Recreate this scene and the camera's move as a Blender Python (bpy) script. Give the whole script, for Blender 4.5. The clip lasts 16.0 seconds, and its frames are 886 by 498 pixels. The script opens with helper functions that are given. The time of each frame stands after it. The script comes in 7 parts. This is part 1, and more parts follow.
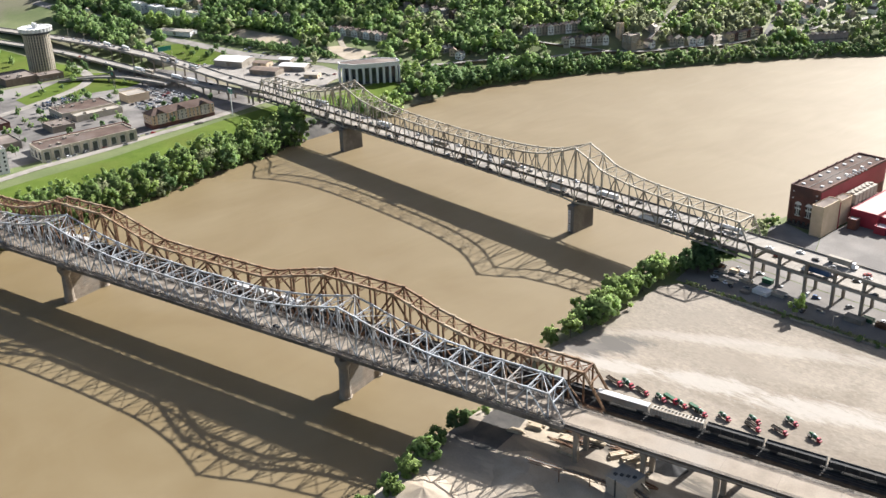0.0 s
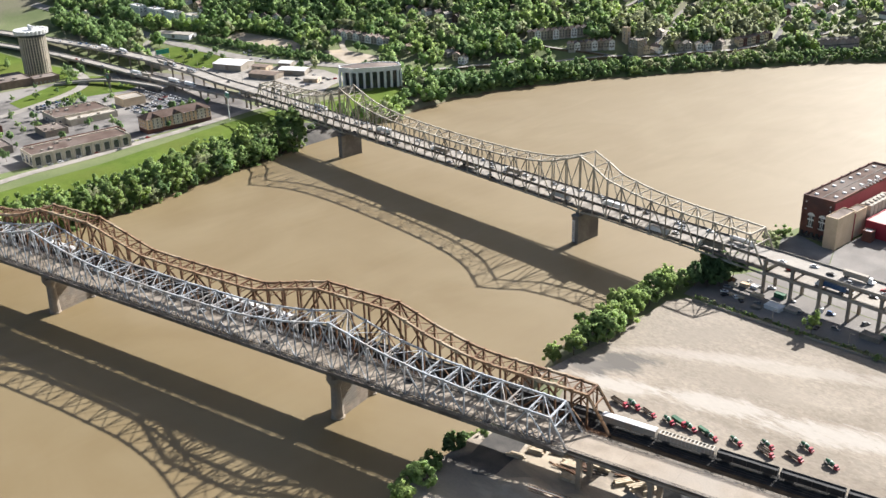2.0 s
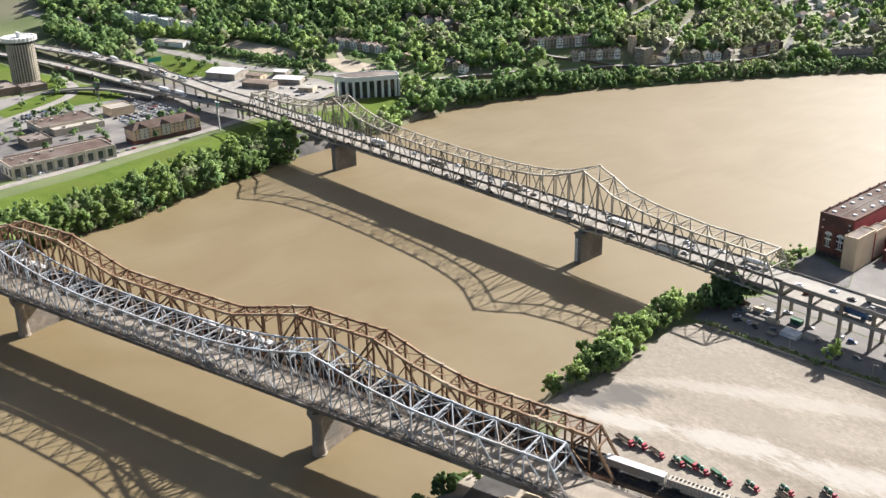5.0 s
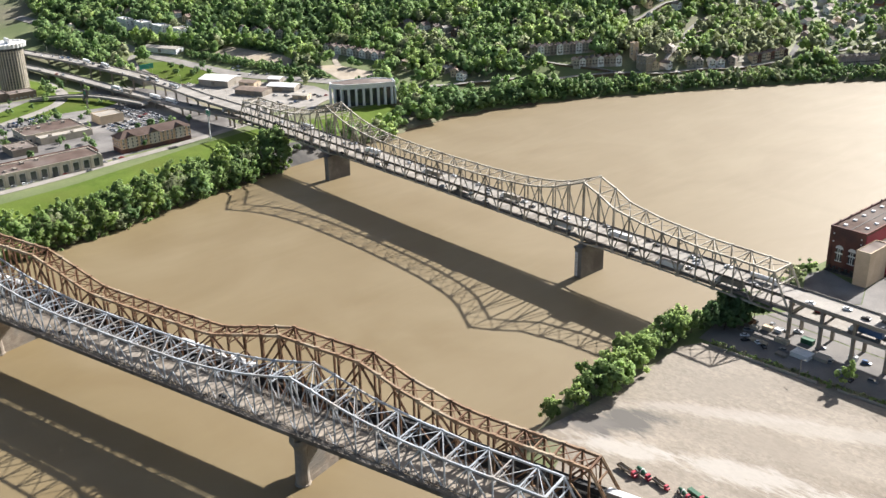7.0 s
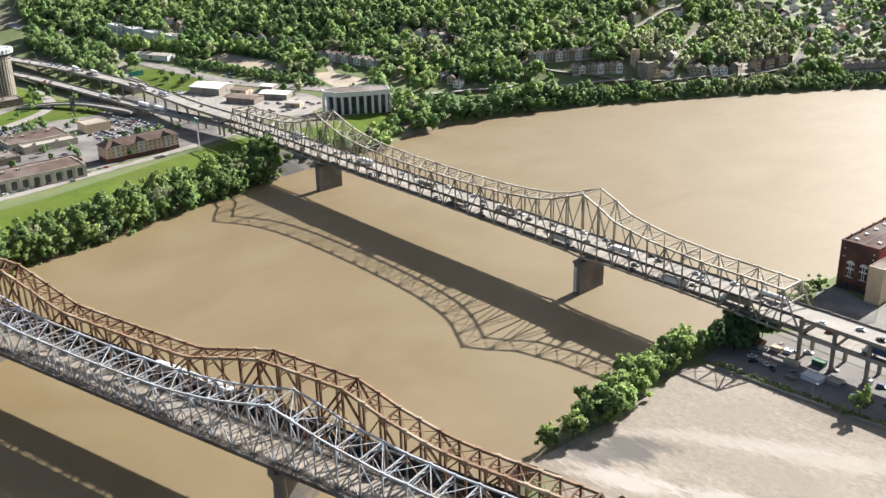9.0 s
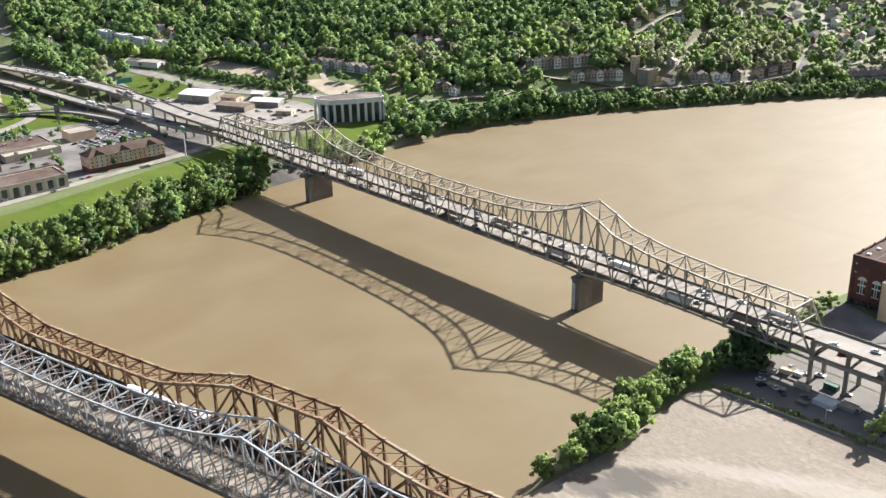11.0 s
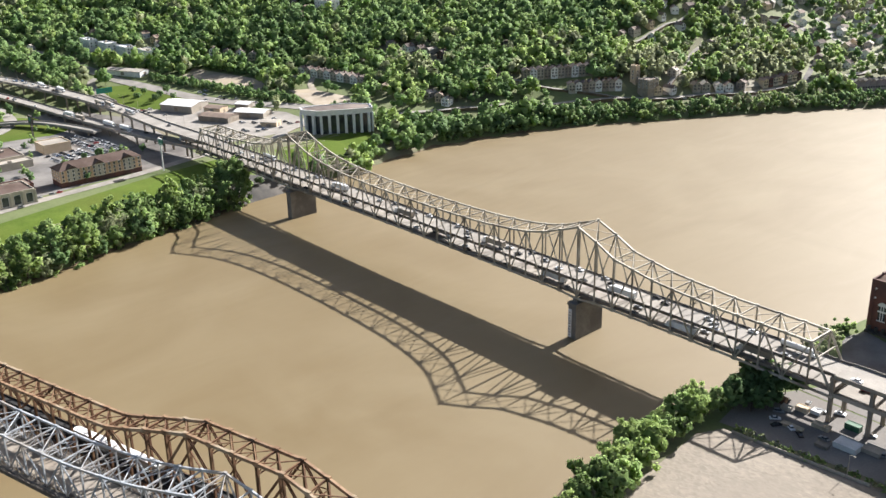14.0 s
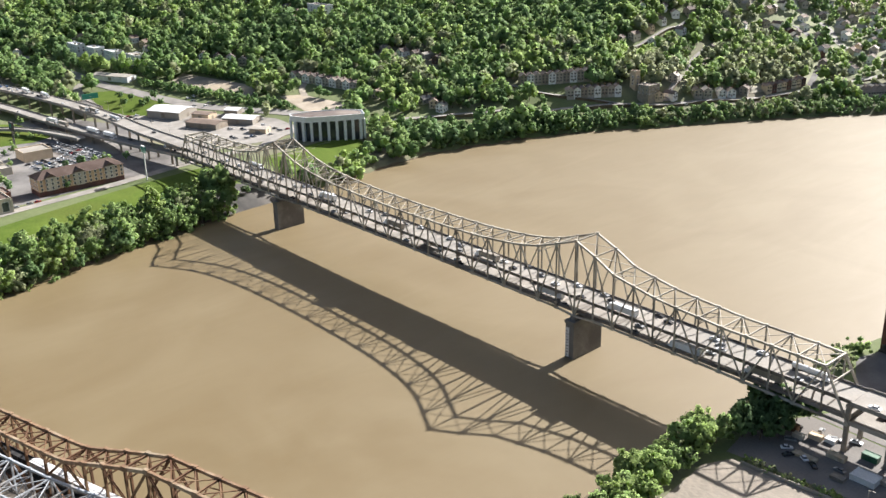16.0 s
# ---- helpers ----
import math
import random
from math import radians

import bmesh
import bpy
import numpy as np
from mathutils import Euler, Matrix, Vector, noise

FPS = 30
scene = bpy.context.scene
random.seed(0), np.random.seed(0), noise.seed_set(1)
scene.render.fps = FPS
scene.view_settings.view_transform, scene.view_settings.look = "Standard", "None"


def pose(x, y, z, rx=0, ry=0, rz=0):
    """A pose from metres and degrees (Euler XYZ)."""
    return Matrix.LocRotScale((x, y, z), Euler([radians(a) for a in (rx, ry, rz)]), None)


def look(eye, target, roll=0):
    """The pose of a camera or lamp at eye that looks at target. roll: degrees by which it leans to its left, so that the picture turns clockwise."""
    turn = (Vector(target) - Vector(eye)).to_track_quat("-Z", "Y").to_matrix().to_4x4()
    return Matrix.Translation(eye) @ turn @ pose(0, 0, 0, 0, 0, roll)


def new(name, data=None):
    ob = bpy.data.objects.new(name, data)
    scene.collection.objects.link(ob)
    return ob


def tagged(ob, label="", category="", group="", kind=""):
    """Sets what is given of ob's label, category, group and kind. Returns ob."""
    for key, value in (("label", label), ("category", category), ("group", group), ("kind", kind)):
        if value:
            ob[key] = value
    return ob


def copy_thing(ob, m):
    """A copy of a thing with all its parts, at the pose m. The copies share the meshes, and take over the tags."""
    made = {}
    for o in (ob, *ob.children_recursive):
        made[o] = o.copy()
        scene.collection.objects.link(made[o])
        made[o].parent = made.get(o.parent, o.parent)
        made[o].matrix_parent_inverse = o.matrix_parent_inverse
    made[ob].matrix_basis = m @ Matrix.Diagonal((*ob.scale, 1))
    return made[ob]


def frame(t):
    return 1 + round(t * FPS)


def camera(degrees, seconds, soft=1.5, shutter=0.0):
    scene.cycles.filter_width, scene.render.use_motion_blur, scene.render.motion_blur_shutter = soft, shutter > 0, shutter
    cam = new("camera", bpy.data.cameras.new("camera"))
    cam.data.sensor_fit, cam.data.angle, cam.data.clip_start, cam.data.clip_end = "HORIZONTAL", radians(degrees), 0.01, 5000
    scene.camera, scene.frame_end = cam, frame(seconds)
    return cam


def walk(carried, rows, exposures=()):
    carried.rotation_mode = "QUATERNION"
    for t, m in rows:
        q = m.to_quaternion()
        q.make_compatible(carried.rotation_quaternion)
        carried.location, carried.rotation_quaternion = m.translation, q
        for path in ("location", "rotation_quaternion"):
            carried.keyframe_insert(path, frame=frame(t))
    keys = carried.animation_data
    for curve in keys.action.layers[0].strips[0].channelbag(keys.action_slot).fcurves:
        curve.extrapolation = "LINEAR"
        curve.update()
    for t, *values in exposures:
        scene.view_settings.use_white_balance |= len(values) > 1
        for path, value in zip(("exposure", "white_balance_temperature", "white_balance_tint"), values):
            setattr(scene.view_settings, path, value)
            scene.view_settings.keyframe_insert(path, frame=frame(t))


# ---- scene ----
cam = camera(48.75, 16.0, soft=1.5)
# seconds, eye x y z, yaw, pitch, roll
ROWS = [
    (0.0, 395.07, -462.54, 252.61, 47.970, -23.587, 1.546),
    (0.5, 391.71, -458.54, 251.47, 48.076, -23.535, 1.499),
    (1.0, 388.33, -454.46, 250.29, 48.173, -23.475, 1.459),
    (1.5, 384.93, -450.31, 249.08, 48.263, -23.408, 1.426),
    (2.0, 381.51, -446.09, 247.85, 48.345, -23.334, 1.398),
    (2.5, 378.06, -441.82, 246.59, 48.419, -23.255, 1.376),
    (3.0, 374.58, -437.49, 245.30, 48.486, -23.171, 1.358),
    (3.5, 371.07, -433.11, 244.01, 48.547, -23.082, 1.344),
    (4.0, 367.53, -428.68, 242.69, 48.600, -22.989, 1.333),
    (4.5, 363.97, -424.21, 241.37, 48.648, -22.892, 1.325),
    (5.0, 360.36, -419.70, 240.03, 48.689, -22.793, 1.318),
    (5.5, 356.73, -415.16, 238.69, 48.725, -22.691, 1.313),
    (6.0, 353.06, -410.58, 237.34, 48.755, -22.587, 1.310),
    (6.5, 349.36, -405.97, 235.99, 48.780, -22.481, 1.307),
    (7.0, 345.63, -401.33, 234.64, 48.801, -22.375, 1.304),
    (7.5, 341.86, -396.67, 233.28, 48.817, -22.267, 1.301),
    (8.0, 338.06, -391.98, 231.93, 48.828, -22.160, 1.299),
    (8.5, 334.22, -387.27, 230.58, 48.836, -22.052, 1.295),
    (9.0, 330.36, -382.54, 229.23, 48.841, -21.945, 1.291),
    (9.5, 326.46, -377.80, 227.88, 48.842, -21.838, 1.287),
    (10.0, 322.53, -373.03, 226.54, 48.841, -21.733, 1.281),
    (10.5, 318.58, -368.24, 225.20, 48.837, -21.628, 1.275),
    (11.0, 314.60, -363.44, 223.86, 48.831, -21.526, 1.267),
    (11.5, 310.59, -358.62, 222.53, 48.824, -21.425, 1.259),
    (12.0, 306.56, -353.78, 221.20, 48.815, -21.325, 1.250),
    (12.5, 302.50, -348.92, 219.87, 48.805, -21.228, 1.241),
    (13.0, 298.43, -344.04, 218.54, 48.795, -21.134, 1.230),
    (13.5, 294.34, -339.14, 217.21, 48.784, -21.041, 1.220),
    (14.0, 290.23, -334.23, 215.88, 48.773, -20.951, 1.210),
    (14.5, 286.12, -329.28, 214.54, 48.763, -20.864, 1.199),
    (15.0, 281.99, -324.32, 213.20, 48.754, -20.779, 1.190),
    (15.5, 277.87, -319.33, 211.85, 48.746, -20.697, 1.181),
    (16.0, 273.73, -314.30, 210.49, 48.740, -20.618, 1.174),
]
walk(cam, [(t, pose(x, y, z, 90 + pitch, roll, yaw)) for t, x, y, z, yaw, pitch, roll in ROWS])

# ---- light: clear afternoon, sun 32 degrees up, behind the far bridge ----
SUN_UP = 32.0
world = bpy.data.worlds.new("sky")
scene.world = world
world.use_nodes = True
wn = world.node_tree
sky = wn.nodes.new("ShaderNodeTexSky")
sky.sky_type, sky.sun_disc = "NISHITA", False
sky.sun_elevation, sky.sun_rotation = radians(SUN_UP), radians(-2)
sky.air_density, sky.dust_density, sky.ozone_density = 1.0, 3.0, 1.0
wn.links.new(sky.outputs[0], wn.nodes["Background"].inputs[0])
wn.nodes["Background"].inputs[1].default_value = 0.055
sun = new("sun", bpy.data.lights.new("sun", "SUN"))
sun.data.energy, sun.data.angle, sun.data.color = 5.0, radians(0.6), (1.0, 0.985, 0.975)
sun.matrix_world = look((-0.04 * 160, 160, 100), (0, 0, 0))
scene.view_settings.exposure = 1.38

# ---- materials ----
def nodes_of(name):
    m = bpy.data.materials.new(name)
    m.use_nodes = True
    return m, m.node_tree, m.node_tree.nodes["Principled BSDF"]


def surface(name, a, b, scale=0.3, rough=0.8, metal=0.0, bump=0.1, fine=3.0, c=None, spread=0.12, spec=0.4, reach=0.05):
    """Two tones mixed by coarse noise, broken by fine grain; c: a third tone in patches; spread: how far single pieces differ in brightness."""
    m, t, p = nodes_of(name)
    n, l = t.nodes, t.links
    geo = n.new("ShaderNodeNewGeometry")
    n1 = n.new("ShaderNodeTexNoise"); n1.inputs["Scale"].default_value = scale; n1.inputs["Detail"].default_value = 6
    n2 = n.new("ShaderNodeTexNoise"); n2.inputs["Scale"].default_value = fine; n2.inputs["Detail"].default_value = 4
    for x in (n1, n2):
        l.new(geo.outputs["Position"], x.inputs["Vector"])
    ramp = n.new("ShaderNodeValToRGB")
    ramp.color_ramp.elements[0].position, ramp.color_ramp.elements[1].position = 0.36, 0.64
    ramp.color_ramp.elements[0].color, ramp.color_ramp.elements[1].color = (*a, 1), (*b, 1)
    l.new(n1.outputs[0], ramp.inputs[0])
    col = ramp.outputs[0]
    if c:
        n3 = n.new("ShaderNodeTexNoise"); n3.inputs["Scale"].default_value = scale * 0.23; n3.inputs["Detail"].default_value = 5
        l.new(geo.outputs["Position"], n3.inputs["Vector"])
        r3 = n.new("ShaderNodeMapRange"); r3.inputs[1].default_value, r3.inputs[2].default_value = 0.5, 0.62
        l.new(n3.outputs[0], r3.inputs[0])
        mx = n.new("ShaderNodeMix"); mx.data_type = "RGBA"
        l.new(r3.outputs[0], mx.inputs["Factor"]); l.new(col, mx.inputs["A"]); mx.inputs["B"].default_value = (*c, 1)
        col = mx.outputs["Result"]
    info = n.new("ShaderNodeObjectInfo")
    add = n.new("ShaderNodeMath"); add.operation = "ADD"
    isl = n.new("ShaderNodeMath"); isl.operation = "MULTIPLY"; isl.inputs[1].default_value = 0.5
    l.new(geo.outputs["Random Per Island"], isl.inputs[0])
    half = n.new("ShaderNodeMath"); half.operation = "MULTIPLY"; half.inputs[1].default_value = 0.5
    l.new(info.outputs["Random"], half.inputs[0])
    l.new(isl.outputs[0], add.inputs[0]); l.new(half.outputs[0], add.inputs[1])
    val = n.new("ShaderNodeMapRange"); val.inputs[3].default_value, val.inputs[4].default_value = 1 - spread, 1 + spread
    l.new(add.outputs[0], val.inputs[0])
    grain = n.new("ShaderNodeMapRange"); grain.inputs[1].default_value, grain.inputs[2].default_value = 0.3, 0.7
    grain.inputs[3].default_value, grain.inputs[4].default_value = 1 - reach * 2, 1 + reach * 2
    l.new(n2.outputs[0], grain.inputs[0])
    mul = n.new("ShaderNodeMath"); mul.operation = "MULTIPLY"
    l.new(val.outputs[0], mul.inputs[0]); l.new(grain.outputs[0], mul.inputs[1])
    hsv = n.new("ShaderNodeHueSaturation")
    l.new(col, hsv.inputs["Color"]); l.new(mul.outputs[0], hsv.inputs["Value"])
    l.new(hsv.outputs[0], p.inputs["Base Color"])
    p.inputs["Roughness"].default_value, p.inputs["Metallic"].default_value = rough, metal
    p.inputs["Specular IOR Level"].default_value = spec
    if bump:
        bp = n.new("ShaderNodeBump"); bp.inputs["Strength"].default_value = bump; bp.inputs["Distance"].default_value = 0.3
        l.new(n2.outputs[0], bp.inputs["Height"]); l.new(bp.outputs[0], p.inputs["Normal"])
    return m


def leaves(name, a, b, spread=0.16):
    m = surface(name, a, b, scale=0.05, rough=0.7, bump=0.0, fine=0.9, spread=spread, spec=0.08, reach=0.1)
    p = m.node_tree.nodes["Principled BSDF"]
    p.inputs["Subsurface Weight"].default_value = 0.0
    tr = m.node_tree.nodes.new("ShaderNodeBsdfTranslucent")
    mix = m.node_tree.nodes.new("ShaderNodeMixShader"); mix.inputs[0].default_value = 0.5
    src = p.inputs["Base Color"].links[0].from_socket
    gain = m.node_tree.nodes.new("ShaderNodeHueSaturation"); gain.inputs["Value"].default_value = 1.8; gain.inputs["Saturation"].default_value = 1.0
    m.node_tree.links.new(src, gain.inputs["Color"]); m.node_tree.links.new(gain.outputs[0], tr.inputs[0])
    m.node_tree.links.new(p.outputs[0], mix.inputs[1]); m.node_tree.links.new(tr.outputs[0], mix.inputs[2])
    m.node_tree.links.new(mix.outputs[0], m.node_tree.nodes["Material Output"].inputs[0])
    return m


def water_material():
    m, t, p = nodes_of("muddy_water")
    n, l = t.nodes, t.links
    geo = n.new("ShaderNodeNewGeometry")
    big = n.new("ShaderNodeTexNoise"); big.inputs["Scale"].default_value = 0.012; big.inputs["Detail"].default_value = 7; big.inputs["Distortion"].default_value = 1.2
    l.new(geo.outputs["Position"], big.inputs["Vector"])
    ramp = n.new("ShaderNodeValToRGB")
    ramp.color_ramp.elements[0].position, ramp.color_ramp.elements[1].position = 0.3, 0.7
    ramp.color_ramp.elements[0].color, ramp.color_ramp.elements[1].color = (0.150, 0.107, 0.049, 1), (0.180, 0.136, 0.071, 1)
    l.new(big.outputs[0], ramp.inputs[0]); l.new(ramp.outputs[0], p.inputs["Base Color"])
    # slicks and current lines, drawn out along the river
    mp = n.new("ShaderNodeMapping"); mp.inputs["Rotation"].default_value[2], mp.inputs["Scale"].default_value = radians(14), (0.05, 0.012, 1)
    l.new(geo.outputs["Position"], mp.inputs["Vector"])
    slick = n.new("ShaderNodeTexNoise"); slick.inputs["Scale"].default_value = 1.0; slick.inputs["Detail"].default_value = 6; slick.inputs["Distortion"].default_value = 1.6
    l.new(mp.outputs[0], slick.inputs["Vector"])
    rough = n.new("ShaderNodeMapRange"); rough.inputs[1].default_value, rough.inputs[2].default_value = 0.3, 0.7
    rough.inputs[3].default_value, rough.inputs[4].default_value = 0.53, 0.62
    l.new(slick.outputs[0], rough.inputs[0]); l.new(rough.outputs[0], p.inputs["Roughness"])
    p.inputs["IOR"].default_value = 1.45
    rip = n.new("ShaderNodeTexNoise"); rip.inputs["Scale"].default_value = 0.35; rip.inputs["Detail"].default_value = 4; rip.inputs["Roughness"].default_value = 0.5
    l.new(geo.outputs["Position"], rip.inputs["Vector"])
    bp = n.new("ShaderNodeBump"); bp.inputs["Strength"].default_value = 0.05; bp.inputs["Distance"].default_value = 0.3
    l.new(rip.outputs[0], bp.inputs["Height"]); l.new(bp.outputs[0], p.inputs["Normal"])
    return m


MAT = {
    "water": water_material(),
    "earth": surface("grassy_earth", (0.085, 0.11, 0.036), (0.13, 0.15, 0.06), 0.02, 0.95, fine=0.5, c=(0.16, 0.14, 0.095), bump=0.3),
    # gardens and bare plots, paled further: the hill's haze put into the colour
    "gardens": surface("haze_pale_gardens", (0.17, 0.19, 0.09), (0.25, 0.255, 0.15), 0.06, 0.95, fine=0.7, c=(0.33, 0.30, 0.235), bump=0.3),
    "lawn": surface("lawn", (0.068, 0.105, 0.016), (0.098, 0.138, 0.024), 0.05, 0.95, fine=0.7, bump=0.3, spec=0.08, c=(0.088, 0.112, 0.022)),
    "gravel": surface("crushed_stone", (0.31, 0.262, 0.205), (0.42, 0.365, 0.295), 0.05, 0.95, fine=1.5, c=(0.25, 0.21, 0.165), bump=0.3),
    "mud": surface("river_mud", (0.10, 0.07, 0.04), (0.155, 0.11, 0.065), 0.2, 0.9, fine=1.5, bump=0.3),
    "lot": surface("pale_dusty_yard", (0.182, 0.150, 0.114), (0.245, 0.208, 0.164), 0.03, 0.9, fine=0.5, c=(0.21, 0.178, 0.14), bump=0.1, reach=0.09),
    "asphalt": surface("worn_asphalt", (0.085, 0.077, 0.071), (0.14, 0.129, 0.12), 0.08, 0.9, fine=1.2, c=(0.20, 0.185, 0.17)),
    "road": surface("road_concrete", (0.22, 0.20, 0.175), (0.29, 0.265, 0.235), 0.1, 0.85, fine=1.1),
    "paver": surface("pale_concrete", (0.29, 0.255, 0.21), (0.38, 0.342, 0.29), 0.06, 0.88, fine=1.2, c=(0.25, 0.225, 0.19)),
    "pier": surface("pier_stone", (0.215, 0.175, 0.135), (0.29, 0.245, 0.195), 0.25, 0.9, fine=1.5, c=(0.19, 0.17, 0.145), bump=0.3),
    "grey_steel": surface("grey_painted_steel", (0.36, 0.32, 0.255), (0.46, 0.415, 0.34), 0.3, 0.6, fine=3, c=(0.21, 0.18, 0.14), spread=0.1),
    # paler copy of the rust: sun on the chords put into the colour
    "rust_light": surface("sunlit_rust", (0.18, 0.102, 0.056), (0.26, 0.168, 0.098), 0.35, 0.8, fine=2.5, c=(0.32, 0.25, 0.17), spread=0.2, reach=0.1),
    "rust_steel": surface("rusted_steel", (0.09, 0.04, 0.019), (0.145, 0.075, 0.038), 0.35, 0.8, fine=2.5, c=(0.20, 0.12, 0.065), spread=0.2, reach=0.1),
    "side_steel": surface("grimy_brown_steel", (0.085, 0.073, 0.062), (0.15, 0.13, 0.11), 0.3, 0.7, fine=3, c=(0.19, 0.17, 0.15), spread=0.15),
    # dark bare ground; on the bridge bank it carries shade in its colour
    "dark_ground": surface("dark_bare_ground", (0.05, 0.047, 0.044), (0.085, 0.078, 0.07), 0.15, 0.95, fine=1.5, c=(0.12, 0.108, 0.095), bump=0.3),
    "dust": surface("white_dust", (0.52, 0.48, 0.42), (0.64, 0.605, 0.55), 0.05, 0.9, fine=0.8, c=(0.40, 0.36, 0.30), bump=0.2, reach=0.08),
    "blue_steel": surface("pale_blue_steel", (0.31, 0.33, 0.352), (0.43, 0.448, 0.465), 0.3, 0.5, fine=3, c=(0.33, 0.30, 0.27), spread=0.12),
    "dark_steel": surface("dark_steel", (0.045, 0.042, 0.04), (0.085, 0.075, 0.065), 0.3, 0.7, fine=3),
    "pier_dark": surface("dark_pier_concrete", (0.15, 0.14, 0.125), (0.20, 0.185, 0.165), 0.25, 0.9, fine=1.5, c=(0.11, 0.10, 0.09), bump=0.3),
    "deck": surface("bridge_deck", (0.22, 0.18, 0.137), (0.29, 0.242, 0.19), 0.12, 0.85, fine=1.6, c=(0.26, 0.225, 0.185)),
    "pale_deck": surface("pale_road_deck", (0.235, 0.208, 0.178), (0.30, 0.272, 0.236), 0.12, 0.85, fine=1.6, c=(0.26, 0.238, 0.21)),
    "grey_yard": surface("grey_yard_concrete", (0.165, 0.152, 0.14), (0.225, 0.208, 0.19), 0.06, 0.9, fine=1.2, c=(0.19, 0.172, 0.155), spec=0.15),
    "ballast": surface("dark_ballast", (0.018, 0.017, 0.016), (0.042, 0.039, 0.036), 0.5, 0.95, fine=3, bump=0.4),
    "white": surface("white_paint", (0.62, 0.61, 0.59), (0.72, 0.71, 0.69), 0.3, 0.6, fine=2, spread=0.05),
    "glass": surface("dark_window_glass", (0.025, 0.03, 0.035), (0.06, 0.065, 0.07), 0.2, 0.12, fine=2, bump=0, spec=0.6),
    "brick": surface("dark_red_brick", (0.115, 0.05, 0.04), (0.165, 0.075, 0.055), 0.2, 0.9, fine=2.5, c=(0.09, 0.05, 0.045)),
    "red": surface("red_metal_cladding", (0.27, 0.022, 0.04), (0.33, 0.033, 0.052), 0.1, 0.6, fine=2),
    "peach": surface("peach_render", (0.55, 0.37, 0.23), (0.63, 0.44, 0.28), 0.15, 0.85, fine=2),
    "tan": surface("tan_render", (0.52, 0.40, 0.27), (0.60, 0.47, 0.33), 0.15, 0.85, fine=2),
    "dark_roof": surface("dark_felt_roof", (0.085, 0.060, 0.050), (0.125, 0.092, 0.078), 0.12, 0.95, fine=1.4, spec=0.05, c=(0.15, 0.125, 0.11)),
    "roofing": surface("weathered_roof", (0.11, 0.09, 0.08), (0.16, 0.133, 0.118), 0.12, 0.95, fine=1.4, spec=0.1, c=(0.22, 0.185, 0.16)),
    "shingle": surface("brown_shingles", (0.15, 0.11, 0.085), (0.21, 0.155, 0.12), 0.2, 0.9, fine=2.5),
    "beige": surface("beige_masonry", (0.42, 0.37, 0.29), (0.50, 0.445, 0.36), 0.2, 0.85, fine=2),
    "bark": surface("bark", (0.09, 0.07, 0.05), (0.14, 0.11, 0.08), 0.8, 0.95, fine=5),
    "leaf": leaves("spring_leaves", (0.169, 0.241, 0.087), (0.256, 0.339, 0.133)),
    "leaf_dark": leaves("dark_leaves", (0.112, 0.179, 0.077), (0.176, 0.253, 0.108)),
    "leaf_pale": leaves("pale_budding_leaves", (0.226, 0.252, 0.142), (0.300, 0.315, 0.188)),
    "leaf_fresh": leaves("yellow_green_leaves", (0.205, 0.276, 0.091), (0.283, 0.354, 0.131)),
    "leaf_mid": leaves("mid_green_leaves", (0.136, 0.211, 0.083), (0.213, 0.292, 0.118)),
    "pink_roof": surface("pale_pink_roof", (0.36, 0.28, 0.25), (0.43, 0.34, 0.305), 0.1, 0.8, fine=1.5),
    "mauve": surface("mauve_brick", (0.26, 0.20, 0.20), (0.34, 0.27, 0.265), 0.3, 0.9, fine=2.5),
    "cab_red": surface("red_lorry_paint", (0.36, 0.03, 0.05), (0.44, 0.05, 0.075), 0.5, 0.4, fine=3, bump=0, spread=0.15),
    "lorry_green": surface("dark_green_paint", (0.02, 0.085, 0.045), (0.035, 0.12, 0.06), 0.5, 0.45, fine=3, bump=0),
    "car_white": surface("white_car_paint", (0.66, 0.66, 0.66), (0.74, 0.74, 0.74), 0.3, 0.3, fine=3, bump=0),
    "car_grey": surface("grey_car_paint", (0.18, 0.185, 0.19), (0.26, 0.265, 0.27), 0.3, 0.3, fine=3, bump=0, spread=0.4),
    "car_black": surface("black_car_paint", (0.012, 0.012, 0.014), (0.03, 0.03, 0.033), 0.3, 0.25, fine=3, bump=0),
    "car_red": surface("red_car_paint", (0.25, 0.02, 0.02), (0.32, 0.03, 0.03), 0.3, 0.3, fine=3, bump=0),
    "car_blue": surface("blue_paint", (0.04, 0.09, 0.20), (0.06, 0.13, 0.27), 0.3, 0.35, fine=3, bump=0),
    "sand": surface("pale_sand", (0.30, 0.245, 0.18), (0.37, 0.31, 0.24), 0.12, 0.95, fine=2, bump=0.25, c=(0.38, 0.31, 0.22)),
    "timber": surface("weathered_timber", (0.36, 0.29, 0.20), (0.50, 0.42, 0.31), 0.4, 0.85, fine=3, spread=0.25),
    "sign_green": surface("green_sign", (0.02, 0.20, 0.13), (0.03, 0.24, 0.16), 0.5, 0.5, fine=3, bump=0),
    "black": surface("black_coal", (0.012, 0.012, 0.013), (0.035, 0.034, 0.033), 0.4, 0.8, fine=2, bump=0.4),
    "tyre": surface("rubber", (0.015, 0.015, 0.015), (0.03, 0.03, 0.03), 1.0, 0.85, fine=4, bump=0),
}


